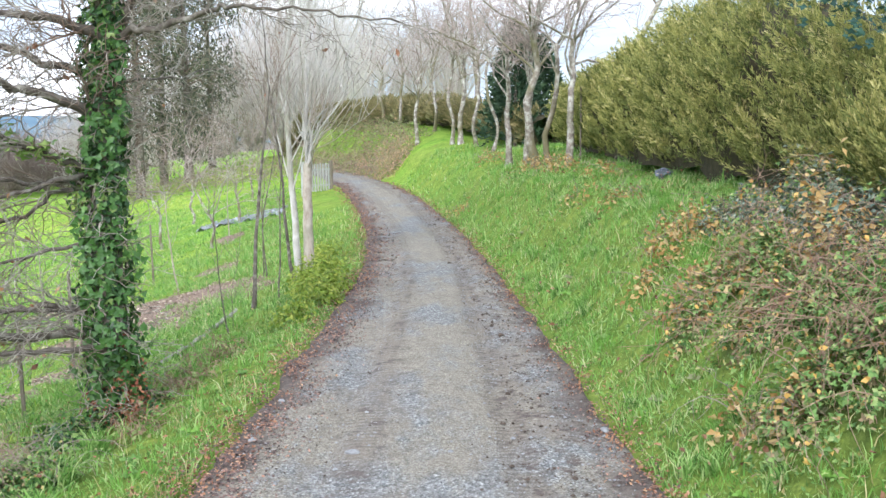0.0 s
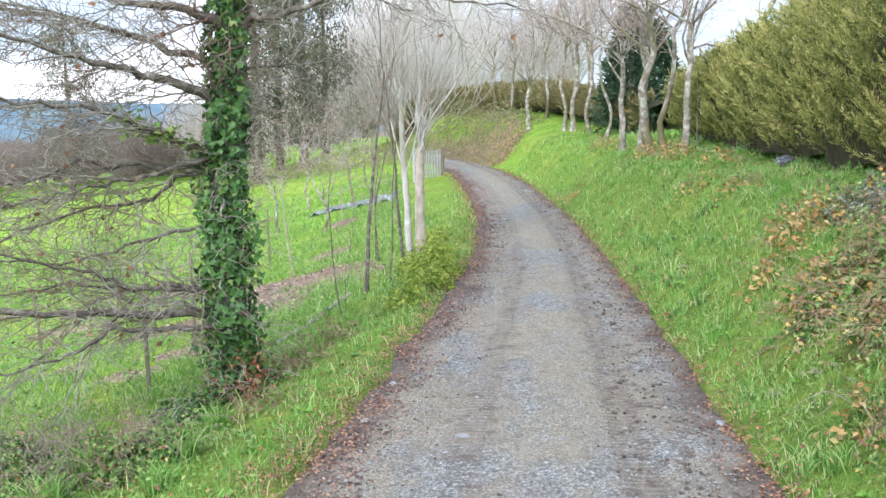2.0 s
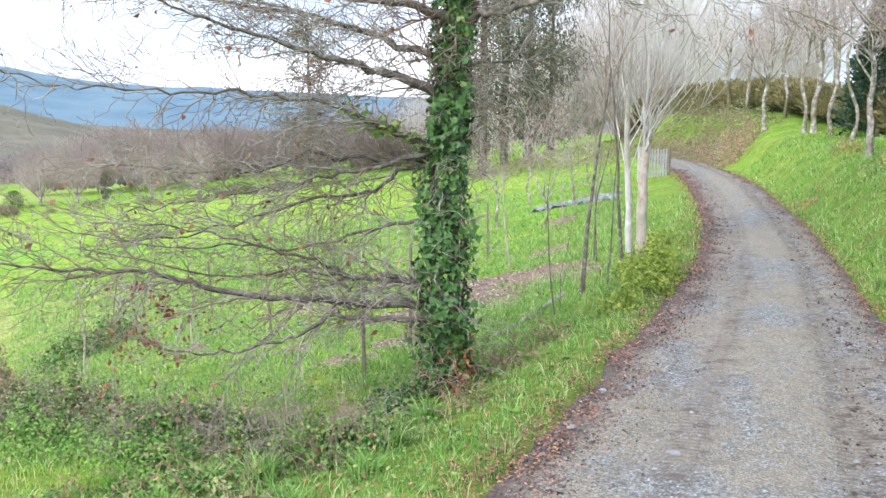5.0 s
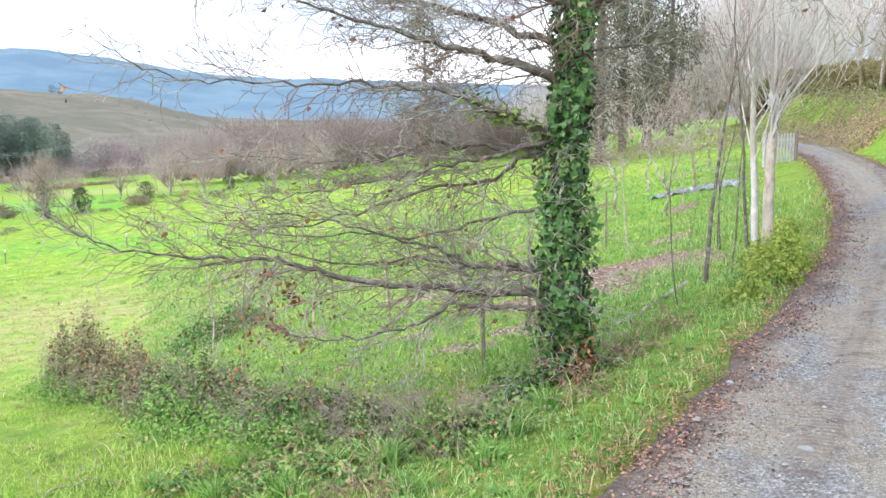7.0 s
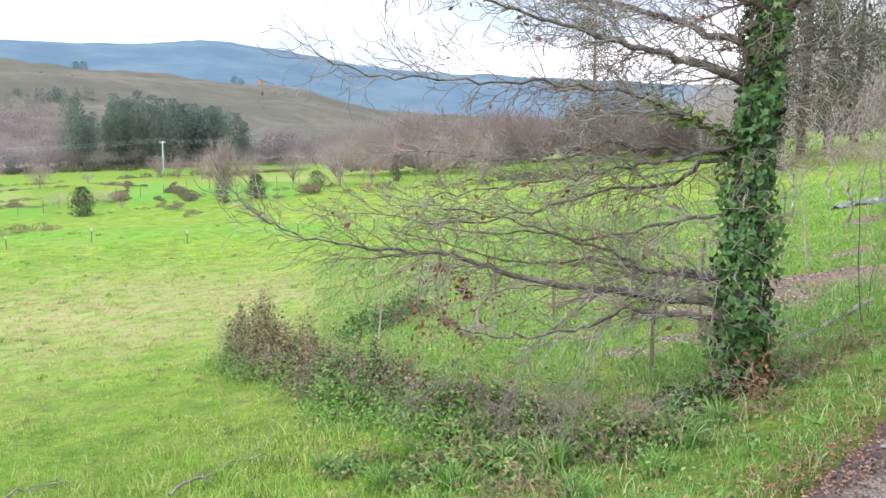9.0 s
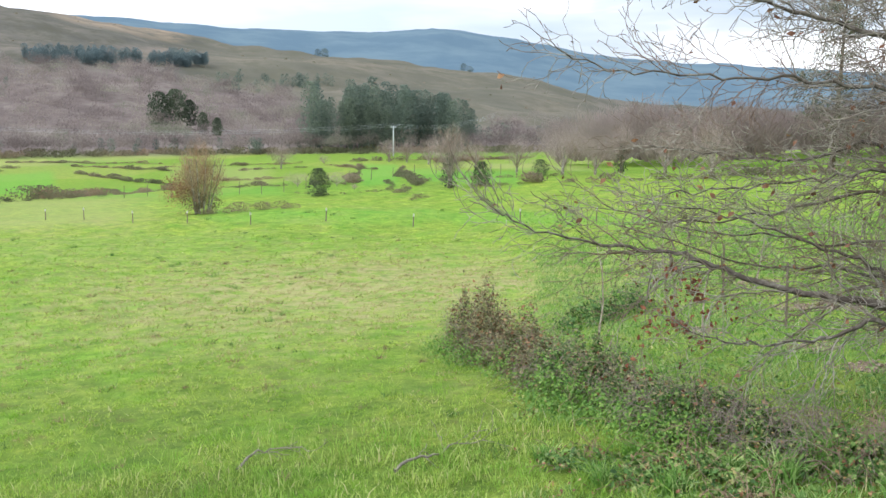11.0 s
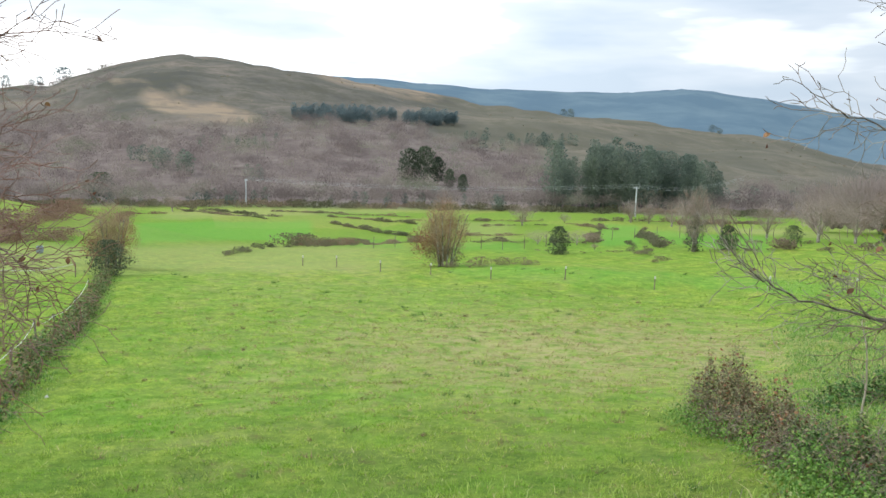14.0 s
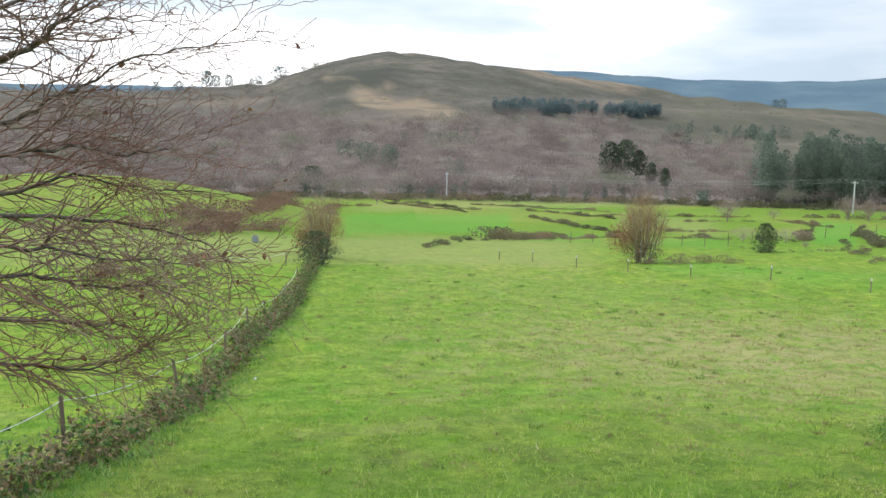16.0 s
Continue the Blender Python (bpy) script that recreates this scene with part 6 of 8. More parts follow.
def field_tree(az, low, high, kind, label, seed, ratio=1.2):
    """A tree that stands where the sight line (az, low) meets the land and reaches up to the angle high."""
    rng = np.random.default_rng(seed)
    p = ground_at(az, low)
    h = math.hypot(p[0], p[1]) * (math.tan(radians(high)) - math.tan(radians(low)))
    w = h * ratio
    ob = thing("field_tree", p, label, "tree")
    bark = TWIG_RED if kind in ("bare", "ivied") else WILLOW
    if kind != "bush":
        v, f = round_crown(rng, h, w, {"willow": 6000, "bare": 2800, "ivied": 3000}[kind], 0.45 if kind == "willow" else 0.55, 0.10 if kind == "willow" else 0.2, 0.004 if kind == "willow" else 0.0036, 26, (0.05, 0.10) if kind == "willow" else (0.06, 0.13))
        solid("crown", v, f, bark, ob, "", False, "stuff")
    if kind in ("bare", "ivied"):
        v, f = tubes([(np.array(((0, 0, -0.05), (0.01, 0, 0.25), (0.02, 0.01, 0.6))) * h, np.array((0.04, 0.03, 0.012)) * h)], 8)
        solid("trunk", v, f, BARK_LICHEN, ob, "", True)
    if kind == "willow":
        for _ in range(9):
            a, s = rng.uniform(0, 6.28), rng.uniform(0.05, 0.32)
            q = np.array((math.cos(a), math.sin(a), 0)) * w
            v, f = tubes([(np.stack([q * 0.12 - (0, 0, 0.05 * h), q * (0.12 + s * 0.4) + (0, 0, 0.3 * h), q * (0.12 + s) + (0, 0, 0.75 * h)]), np.array((0.014, 0.010, 0.004)) * h)], 6)
            solid("stem", v, f, BARK_LICHEN, ob, "", True)
        v, f = leaf_mass(rng, 1600, h * 0.3, w * 0.7, h * 0.02)
        solid("undergrowth", v, f, BRAMBLE_DARK, ob, "", False, "stuff")
        m = 2000
        q = np.stack([rng.normal(-0.22, 0.16, m) * w, rng.normal(-0.25, 0.14, m) * w, rng.normal(0.34, 0.10, m) * h], 1)
        v, f = spots(*LEAF, q, rng.uniform(0.012, 0.028, m) * h, rng)
        solid("withered_leaves", v, f, DEAD_LEAF, ob, "clinging orange leaves", False, "stuff")
    if kind == "ivied":
        v, f = leaf_mass(rng, 1100, h * 0.55, h * 0.26, h * 0.024)
        solid("ivy", v, f, IVY_FAR, ob, "dark ivy round the trunk", False, "stuff")
    if kind == "bush":
        v, f = leaf_mass(rng, 3400, h, w, h * 0.042)
        solid("foliage", v, f, IVY_FAR, ob, "", False, "stuff")
    return ob


IVY_FAR = leafy("dusky_ivy", ((0.0, (0.045, 0.07, 0.04)), (0.6, (0.085, 0.115, 0.065)), (1.0, (0.15, 0.175, 0.10))), 0.7, 0.35, 0.3)
round_shapes = [round_crown(rng, 8, rng.uniform(7.5, 10), 620, 0.55, 0.12, 0.004) for _ in range(5)]
tall_shapes = [round_crown(rng, 8, rng.uniform(6, 8.5), 900, 0.45, 0.12, 0.0022) for _ in range(5)]
pl = sector(200, 18, 45, 104, 150, rng)
pl = pl[np.degrees(np.arctan2(-pl[:, 0], pl[:, 1])) < 44 - (150 - np.hypot(pl[:, 0], pl[:, 1])) * 0.10]
forest_of("bare_wood", "leafless brownish wood behind the pasture", pl, round_shapes, rng.uniform(0.6, 1.05, len(pl)), FAR_BROWN, 94)
pl = np.concatenate([sector(22, -3, 22, 68, 105, rng), sector(16, 5, 14, 62, 80, rng)])
forest_of("bare_wood", "tall leafless wood beyond the lane's bend", pl, tall_shapes, rng.uniform(1.0, 1.7, len(pl)), FAR_GREY, 95)
WILLOW = grainy("willow_shoots", ((0.3, (0.28, 0.21, 0.135)), (0.6, (0.42, 0.32, 0.205)), (0.8, (0.50, 0.41, 0.27))), 0.8, (0.34, 0.19, 0.11), 0.3, relief=0.1)
for k, (az, low, high, kind, ratio, label) in enumerate((
    (63.8, -7.7, -3.5, "willow", 0.76, "orange-brown leafless willow thicket at the field edge"),
    (49.2, -6.15, -2.4, "ivied", 0.66, "tall bare tree with an ivy-clad trunk in the pasture"),
    (56.97, -6.75, -5.1, "bush", 0.75, "dark evergreen bush at the field edge"),
    (59.1, -5.16, -3.75, "bare", 1.25, "round-crowned bare tree in the valley field"),
    (47.3, -6.0, -4.6, "bush", 0.8, "small ivied bush beside the pasture"),
    (43.8, -5.4, -4.4, "bush", 1.0, "small round dark bush at the pasture edge"),
    (42.5, -5.25, -2.5, "bare", 1.25, "broad bare tree with a stout trunk at the wood's edge"),
    (39.1, -5.0, -2.2, "ivied", 0.55, "narrow bare tree with an ivy-clad trunk at the wood's edge"),
    (45.2, -5.2, -3.1, "bare", 1.3, "round-crowned bare tree at the wood's edge"),
    (40.6, -5.2, -2.9, "bare", 1.3, "round-crowned bare tree at the wood's edge"),
    (36.6, -5.1, -2.0, "bare", 1.1, "round-crowned bare tree at the wood's edge"),
    (34.0, -5.1, -1.8, "bare", 1.1, "round-crowned bare tree at the wood's edge"),
    (52.75, -4.75, -3.35, "bare", 1.1, "round-crowned bare tree below the pine stand"),
    (51.7, -4.75, -3.5, "bare", 0.9, "round-crowned bare tree below the pine stand"),
    (50.4, -4.85, -3.3, "bare", 1.3, "broad red-brown bare tree below the pine stand"),
    (47.6, -5.0, -3.3, "bare", 1.3, "broad red-brown bare tree below the pine stand"),
    (55.9, -6.15, -5.25, "bare", 2.0, "low red-brown bare shrub at the field edge"),
    (58.2, -6.2, -5.3, "bare", 2.2, "low red-brown bare shrub at the field edge"),
    (54.87, -6.4, -5.95, "bare", 1.2, "small round brown bush at the field edge"),
    (56.6, -4.9, -4.3, "bare", 1.6, "low bare shrub below the pine stand"),
    (82.9, -7.9, -4.2, "willow", 0.8, "bushy willow at the end of the walled boundary"),
    (83.2, -8.3, -6.3, "bush", 1.1, "dark holly bush at the end of the walled boundary"),
    (83.45, -3.9, -2.55, "bush", 1.35, "pale round evergreen by the valley woods"),
    (79.6, -4.75, -3.7, "bare", 1.2, "small round bare tree by the valley hedge"),
)):
    field_tree(az, low, high, kind, label, 101 + k, ratio)
for k, (az, low, high, w) in enumerate(((65.9, -2.9, -0.75, 7), (65.0, -2.9, -0.6, 7), (64.2, -2.9, -1.2, 6), (63.5, -3.2, -1.9, 6), (62.7, -3.4, -2.2, 6))):
    p = angled(az, low)
    s = math.hypot(p[0], p[1]) * radians(high - low) / 15
    forest_of("eucalyptus", "tall dark eucalyptus standing over the bare woods", [p], [needle_shape(np.random.default_rng(120 + k), 15, w * 1.2, 1500, 0.9)], [s], FAR_DARK, 130 + k, "tree")


thicket_shapes = [needle_shape(rng, 1.0, 3.0, 420, 0.11) for _ in range(4)]
fine_bushes = [needle_shape(rng, 1.15, 2.8, 260, 0.19) for _ in range(4)]


def hedge_line(az0, el0, az1, el1, s, seed, label="dark brambly field boundary", name="field_hedge", material=HEDGE_FAR, shapes=None):
    rng = np.random.default_rng(seed)
    a, b = ground_at(az0, el0), ground_at(az1, el1)
    step = max(0.55 * s, 0.5)
    n = max(4, int(np.linalg.norm(b - a) / step))
    t = np.linspace(0, 1, n) + rng.normal(0, 0.3 / n, n)
    xy = a[None, :2] + (b - a)[None, :2] * t[:, None]
    xy = xy + np.stack([waves(t * 40, t * 0, 16, seed), waves(t * 40, t * 0 + 9, 16, seed)], 1) * 1.2 + rng.normal(0, step * 0.2, (n, 2))
    xy = xy[waves(t * n * step, t * 0 + seed, 22, seed + 1) + rng.normal(0, 0.3, n) > -1.2]
    pl = np.column_stack([xy, land(xy[:, 0], xy[:, 1])])
    return forest_of(name, label, pl, shapes or (fine_bushes if min(el0, el1) < -6.1 and s > 0.45 else bush_shapes), s * rng.uniform(0.4, 1.0, len(pl)) * np.clip(0.72 + 0.6 * waves(pl[:, 0], pl[:, 1], 11, seed + 2), 0.4, 1.3), material, seed, "hedgerow")


FIELD_LINES = (
    (79.2, -4.5, 73.5, -5.0, 0.9), (74.0, -4.7, 65.5, -4.85, 0.8), (70.5, -4.95, 65.2, -5.3, 0.8), (70.3, -5.35, 65.2, -6.1, 0.9), (69.2, -6.25, 65.4, -6.35, 0.6),
    (77.0, -7.2, 72.0, -6.65, 0.4), (72.4, -6.7, 69.3, -6.65, 1.1), (63.4, -7.75, 58.9, -7.45, 0.5), (62.9, -5.9, 58.9, -5.7, 0.9), (53.2, -5.95, 51.3, -6.9, 0.3), (56.2, -5.0, 53.5, -5.2, 0.8),
    (61.5, -5.3, 57.5, -5.1, 0.7), (52.1, -5.0, 51.2, -6.1, 0.6), (54.6, -4.95, 55.0, -6.0, 0.6), (62.5, -6.2, 55.2, -6.05, 0.4), (66.0, -5.1, 58.0, -4.85, 0.7), (51.2, -5.95, 43.0, -5.35, 0.5), (79.3, -4.65, 74.0, -5.15, 0.9), (47.0, -6.1, 41.0, -5.6, 0.7), (58.0, -6.6, 52.0, -6.3, 0.28), (39.5, -5.5, 33.5, -5.2, 0.6), (33.0, -5.0, 24.0, -4.2, 0.6), (55.0, -4.75, 46.0, -4.5, 1.2))
for k, row in enumerate(FIELD_LINES):
    hedge_line(*row, 200 + k)
for k, row in enumerate(((98.0, -6.3, 88.4, -6.0, 2.5), (88.6, -6.05, 82.0, -5.05, 2.4), (90.5, -6.6, 84.6, -6.2, 1.2), (92.5, -5.3, 88.2, -5.5, 1.0), (83.2, -5.0, 80.2, -4.9, 0.9), (96, -9.0, 89.5, -8.2, 0.5), (50.0, -4.75, 44.2, -4.3, 1.4), (72.2, -6.62, 69.4, -6.55, 1.5))):
    hedge_line(*row, 230 + k, "reddish-brown bracken bank across the far field", "bracken_bank", BRACKEN_FAR, thicket_shapes if row[4] > 1.8 else None)


def power_pole(az, r, height, label):
    p = bearing(az, r, 0.3)
    ob = thing("power_pole", p, label, "utility pole", "power poles")
    v, f = tubes([(np.array(((0, 0, 0), (0, 0, height * 0.5), (0, 0, height))), np.array((0.26, 0.23, 0.19)))], 8)
    solid("pole", v, f, CONCRETE, ob, "", True)
    v, f = tubes([(np.array(((-1.0, -0.35, height - 0.5), (1.0, 0.35, height - 0.5))), np.array((0.12, 0.12)))], 6)
    arm = solid("crossarm", v, f, CONCRETE, ob, "", False)
    for s in (-0.9, 0.0, 0.9):
        v, f = tubes([(np.array(((s, s * 0.35, height - 0.45), (s, s * 0.35, height - 0.1))), np.array((0.09, 0.05)))], 6)
        solid("insulator", v, f, PAINT_WHITE, arm, "", False)
    return p + (0, 0, height - 0.1)


p1 = power_pole(52.5, 312, 10.0, "pale concrete power pole in the valley field")
p2 = power_pole(75.45, 335, 9.4, "pale concrete power pole by the valley woods")
far_right = p1 + (p1 - p2) * 0.25 + (0, 0, 3)
for s in (-0.5, 0.0, 0.5):
    lines = []
    for a, b in ((p2, p1), (p1, far_right)):
        t = np.linspace(0, 1, 24)[:, None]
        pts = a + (b - a) * t + np.array((0, 0, s * 1.0 + 0.3)) - np.array((0, 0, 4 * 2.0)) * t * (1 - t)
        lines.append((pts, np.full(24, 0.02)))
    v, f = tubes(lines, 4, 4, p1)
    wire = tagged(solid("power_line", v, f, CONCRETE, None, "grey overhead cable between the poles"), category="cable", group="power lines")
    wire.location = p1

# ---- electric fence with white-topped posts across the pasture ----


def fence_post(at, height, white, lean, group, label):
    ob = thing("fence_post", at, label, "fence post", group)
    p = np.array(((0, 0, -0.25), (lean[0] * 0.5, lean[1] * 0.5, height * 0.5), (lean[0], lean[1], height)))
    v, f = tubes([(p, np.array((0.035, 0.034, 0.032)))], 7)
    solid("shaft", v, f, WOOD, ob, "", True)
    if white:
        p = np.array(((lean[0], lean[1], height - 0.05), (lean[0], lean[1], height + 0.09), (lean[0], lean[1], height + 0.1)))
        v, f = tubes([(p, np.array((0.042, 0.042, 0.01)))], 8)
        solid("insulator", v, f, PAINT_WHITE, ob, "white plastic cap", False)
    return ob


for az, el in ((72.2, -7.8), (70.2, -7.85), (67.6, -8.1), (64.6, -8.2), (61.0, -8.35), (56.6, -8.15), (51.4, -8.5), (45.0, -8.1), (40.5, -7.9)):
    fence_post(ground_at(az, el), 0.62, True, (rng.normal(0, 0.04), 0), "white-topped posts", "thin dark fence post with a white cap in the pasture")
for k, az in enumerate(np.linspace(68, 41, 22)):
    fence_post(bearing(az, 92 + 5 * math.sin(az * 0.5) + (60 - az) * 0.6), 1.1, False, (rng.normal(0, 0.06), 0), "pasture fence posts", "weathered wooden fence post at the pasture's edge")

# ---- overgrown wall with an electric tape running to the far willow ----
WALL = [bearing(*w) for w in ((112, 6.6), (104, 9.2), (98.9, 12.1), (94.5, 14.3), (91.4, 18.0), (88.1, 25.2), (85.8, 32.4), (84.1, 46.4), (83.2, 60))]
wall_pts = np.array(WALL)
d = np.concatenate([[0], np.cumsum(np.linalg.norm(np.diff(wall_pts[:, :2], axis=0), axis=1))])
dd = np.arange(0, d[-1], 0.5)
wx, wy = np.interp(dd, d, wall_pts[:, 0]), np.interp(dd, d, wall_pts[:, 1])
blobs = np.column_stack([wx + rng.normal(0, 0.08, len(dd)), wy + rng.normal(0, 0.08, len(dd)), rng.uniform(0.34, 0.6, len(dd)), rng.uniform(0.4, 0.78, len(dd)) * (1 + 0.25 * waves(dd, 0 * dd, 6.0, 77))])
WALL_LEAF = leafy("wall_bramble_leaf", ((0.0, (0.07, 0.075, 0.045)), (0.4, (0.18, 0.16, 0.08)), (0.75, (0.29, 0.235, 0.13)), (1.0, (0.38, 0.25, 0.15))), 0.7, 0.25, 0.8, (0.12, 0.17, 0.055))
bramble("overgrown_wall", "low field wall smothered in grey-green brambles", blobs, 9500, 330, WALL_LEAF, 25, (0.07, 0.15), (DEAD_LEAF, 700, (0.05, 0.1), "withered leaves"), category="hedgerow", cane_len=(0.25, 0.6), second=(RICH_GREEN, 3600, "dark green bramble leaves"), shape=TRIPLE)
tops = []
for az, r in ((106, 9.3), (97.1, 13.2), (90.85, 19.0), (88.4, 25.0), (87.0, 29.2), (86.0, 33.0), (85.0, 40), (84.2, 49)):
    p = bearing(az, r)
    lean = (rng.normal(0, 0.08), rng.normal(0, 0.06))
    fence_post(p, 0.92, False, lean, "wall fence posts", "dark leaning fence post holding a white tape")
    tops.append(p + (lean[0], lean[1], 0.86))
tape = []
for a, b in zip(tops[:-1], tops[1:]):
    t = np.linspace(0, 1, 12)[:, None]
    tape.append((a + (b - a) * t - np.array((0, 0, 0.5)) * t * (1 - t), np.full(12, 0.009)))
v, f = tubes(tape, 5, 4, tops[0])
ob = tagged(solid("fence_tape", v, f, ROPE, None, "white electric fence tape sagging between posts"), category="fence tape")
ob.location = tops[0]

TAPE_LINE = ((96.0, -9.0), (92.3, -8.9), (88.6, -8.6), (84.9, -8.35))
TROUGH_AT = (86.7, -7.0)
TROUGH = grainy("grey_metal", ((0.3, (0.20, 0.24, 0.28)), (0.7, (0.34, 0.38, 0.43))), 5, relief=0.2, rough=0.5)
# a second tape across the field beyond the wall, and a small feed trough
ends = [ground_at(*w) for w in TAPE_LINE]
hung = []
for k, q in enumerate(ends):
    fence_post(q, 0.85, False, (rng.normal(0, 0.04), 0.0), "field tape posts", "thin dark post holding a white tape across the field")
    hung.append(q + (0, 0, 0.8))
lines = []
for a, b in zip(hung[:-1], hung[1:]):
    t = np.linspace(0, 1, 14)[:, None]
    lines.append((a + (b - a) * t - np.array((0, 0, 0.8)) * t * (1 - t), np.full(14, 0.014)))
v, f = tubes(lines, 5, 4, hung[0])
ob = tagged(solid("fence_tape", v, f, ROPE, None, "white tape strung across the far field"), category="fence tape")
ob.location = hung[0]
p = ground_at(*TROUGH_AT)
trough = thing("feed_trough", p, "small blue-grey metal trough standing in the far field", "trough")
s_ = 0.85
for name, size, at in (("side_panel", (1.0, 0.05, 0.55), (0, -0.25, 0.36)), ("side_panel", (1.0, 0.05, 0.55), (0, 0.25, 0.36)), ("end_panel", (0.05, 0.45, 0.55), (-0.475, 0, 0.36)), ("end_panel", (0.05, 0.45, 0.55), (0.475, 0, 0.36)), ("base_panel", (0.9, 0.45, 0.04), (0, 0, 0.12))):
    bm = bmesh.new()
    m = Matrix.Translation(Vector(at) * s_) @ Matrix.Diagonal((size[0] * s_, size[1] * s_, size[2] * s_, 1))
    bmesh.ops.create_cube(bm, size=1.0, matrix=m)
    part(name, bm, TROUGH, trough)
for x in (-0.42, 0.42):
    v, f = tubes([(np.array(((x * s_, 0, -0.05), (x * s_, 0, 0.14 * s_))), np.array((0.03, 0.03)) * s_)], 6)
    solid("foot", v, f, TROUGH, trough, "", True)
trough.rotation_euler = (0, 0, radians(-8))

TWIG_DARK = grainy("red_brown_twig", ((0.3, (0.17, 0.105, 0.085)), (0.6, (0.32, 0.22, 0.185)), (0.8, (0.48, 0.39, 0.34))), 7, (0.22, 0.115, 0.085), 1.2, relief=0.2)

# ---- bare oak whose branches reach in over the field beyond the wall ----
rng = np.random.default_rng(55)
P2 = bearing(106, 9.0)
oak2 = thing("oak_tree", P2, "leafless reddish-twigged oak beside the overgrown wall", "tree")
pts, rad = limb([P2 + (0, 0, -0.1), P2 + (0.05, 0.1, 1.5), P2 + (0.0, 0.2, 3.2), P2 + (-0.1, 0.1, 5.0), P2 + (0.1, 0.2, 7.5)], 0.2, 0.06, rng, 0.02)
v, f = tubes([(pts, rad)], 12, origin=P2)
solid("trunk", v, f, BARK_OAK, oak2, "", True)
twigs2 = []
REACH = (((106, 1), (101, 2.8), (97.9, 4.3), (96.5, 5.6), (94.8, 6.7), (92, 9)), ((106, -1), (101, -0.3), (98, 0.9), (96.6, 1.7), (95.1, 2.4), (93.4, 3.7), (91.3, 4.3), (88.5, 4.8)), ((106, -4), (101, -3.6), (98.1, -3.1), (96.4, -2.4), (94.1, -3.0), (91.7, -3.3), (89.2, -3.3)),
         ((106, -4.5), (98, -4.6), (94, -5.0), (91, -5.6), (88.7, -6.4)), ((106, -7), (101, -7.6), (98.2, -7.8), (95.9, -8.3), (94.2, -8.7), (92.3, -8.4), (90.5, -9.3)), ((106, -11), (101, -12.2), (98.3, -12.7), (96, -13), (93.9, -12.8), (92.4, -11.9)),
         ((106, -1.5), (100, -1.6), (96, -0.8), (93, -1.2), (90.5, -0.8)), ((106, 4), (101, 5.5), (97.5, 7), (94, 8.5), (90.5, 9)), ((106, -9.5), (100, -10), (96.5, -10.4), (93.5, -10.8)), ((106, -5.5), (100, -6.2), (96.5, -6.6), (93, -7.0), (90.5, -7.4)))
for k, rows in enumerate(REACH):
    p, r_ = sight_limb(rows, 9.0, 7.9 + 0.5 * (k % 3), 0.046 if k == 0 else 0.028, 0.006, rng, 0.012, 4)
    v, f = tubes([(p, r_)], 7, origin=P2)
    bough = solid("limb", v, f, BARK_LIMB, oak2, "", True)
    own = []
    spray(rng, p, r_, 34, 1.35, own, 0.1, 0.5, 0.0, 1, 0.14, 0.0034)
    v, f = tubes(own, 6, 3, P2)
    solid("twig_mass", v, f, TWIG_DARK, bough, "fine reddish-brown twigs", True, "stuff")
    twigs2 += own
at, size = hung_leaves(twigs2, 90, rng, (0.04, 0.075))
v, f = spots(*OAK_LEAF, at - P2, size, rng)
solid("clinging_leaves", v, f, DEAD_LEAF, oak2, "a few brown dead leaves", False, "stuff")

# ---- grass ----
rng = np.random.default_rng(300)


def blades(at, height, width, rng, bend=0.5, segments=2):
    """Bent, pointed grass blades standing on the land."""
    n = len(at)
    a = rng.uniform(0, 6.28, n)
    lean = rng.uniform(0.1, 1.0, n) * bend * height
    dx, dy = np.cos(a), np.sin(a)
    b = rng.uniform(0, 6.28, n)
    sx, sy = np.cos(b) * width * 0.5, np.sin(b) * width * 0.5
    low, high = np.array(at), np.array(at)
    half = np.stack([at[:, 0] + dx * lean * 0.3, at[:, 1] + dy * lean * 0.3, at[:, 2] + height * 0.6], 1)
    tip = np.stack([at[:, 0] + dx * lean, at[:, 1] + dy * lean, at[:, 2] + height], 1)
    s = np.stack([sx, sy, 0 * sx], 1)
    if segments == 1:
        v = np.stack([low - s, low + s, tip], 1)
        f = np.arange(n * 3).reshape(n, 3)
    else:
        v = np.stack([low - s, low + s, half - s * 0.75, half + s * 0.75, tip], 1)
        k = np.arange(n)[:, None] * 5
        f = np.concatenate([k + (0, 1, 3), k + (0, 3, 2), k + (2, 3, 4)])
    return v.reshape(-1, 3), f


def off_lane(x, y):
    mid, half = np.interp(y, LANE_Y, LANE_X), np.interp(y, LANE_Y, LANE_HALF)
    return np.abs(x - mid) - half


def scattered(n, az0, az1, r0, r1, power, rng):
    az = np.radians(rng.uniform(az0, az1, n))
    r = (r0 ** power + (r1 ** power - r0 ** power) * rng.random(n)) ** (1 / power)
    x, y = -np.sin(az) * r, np.cos(az) * r
    return x, y, r


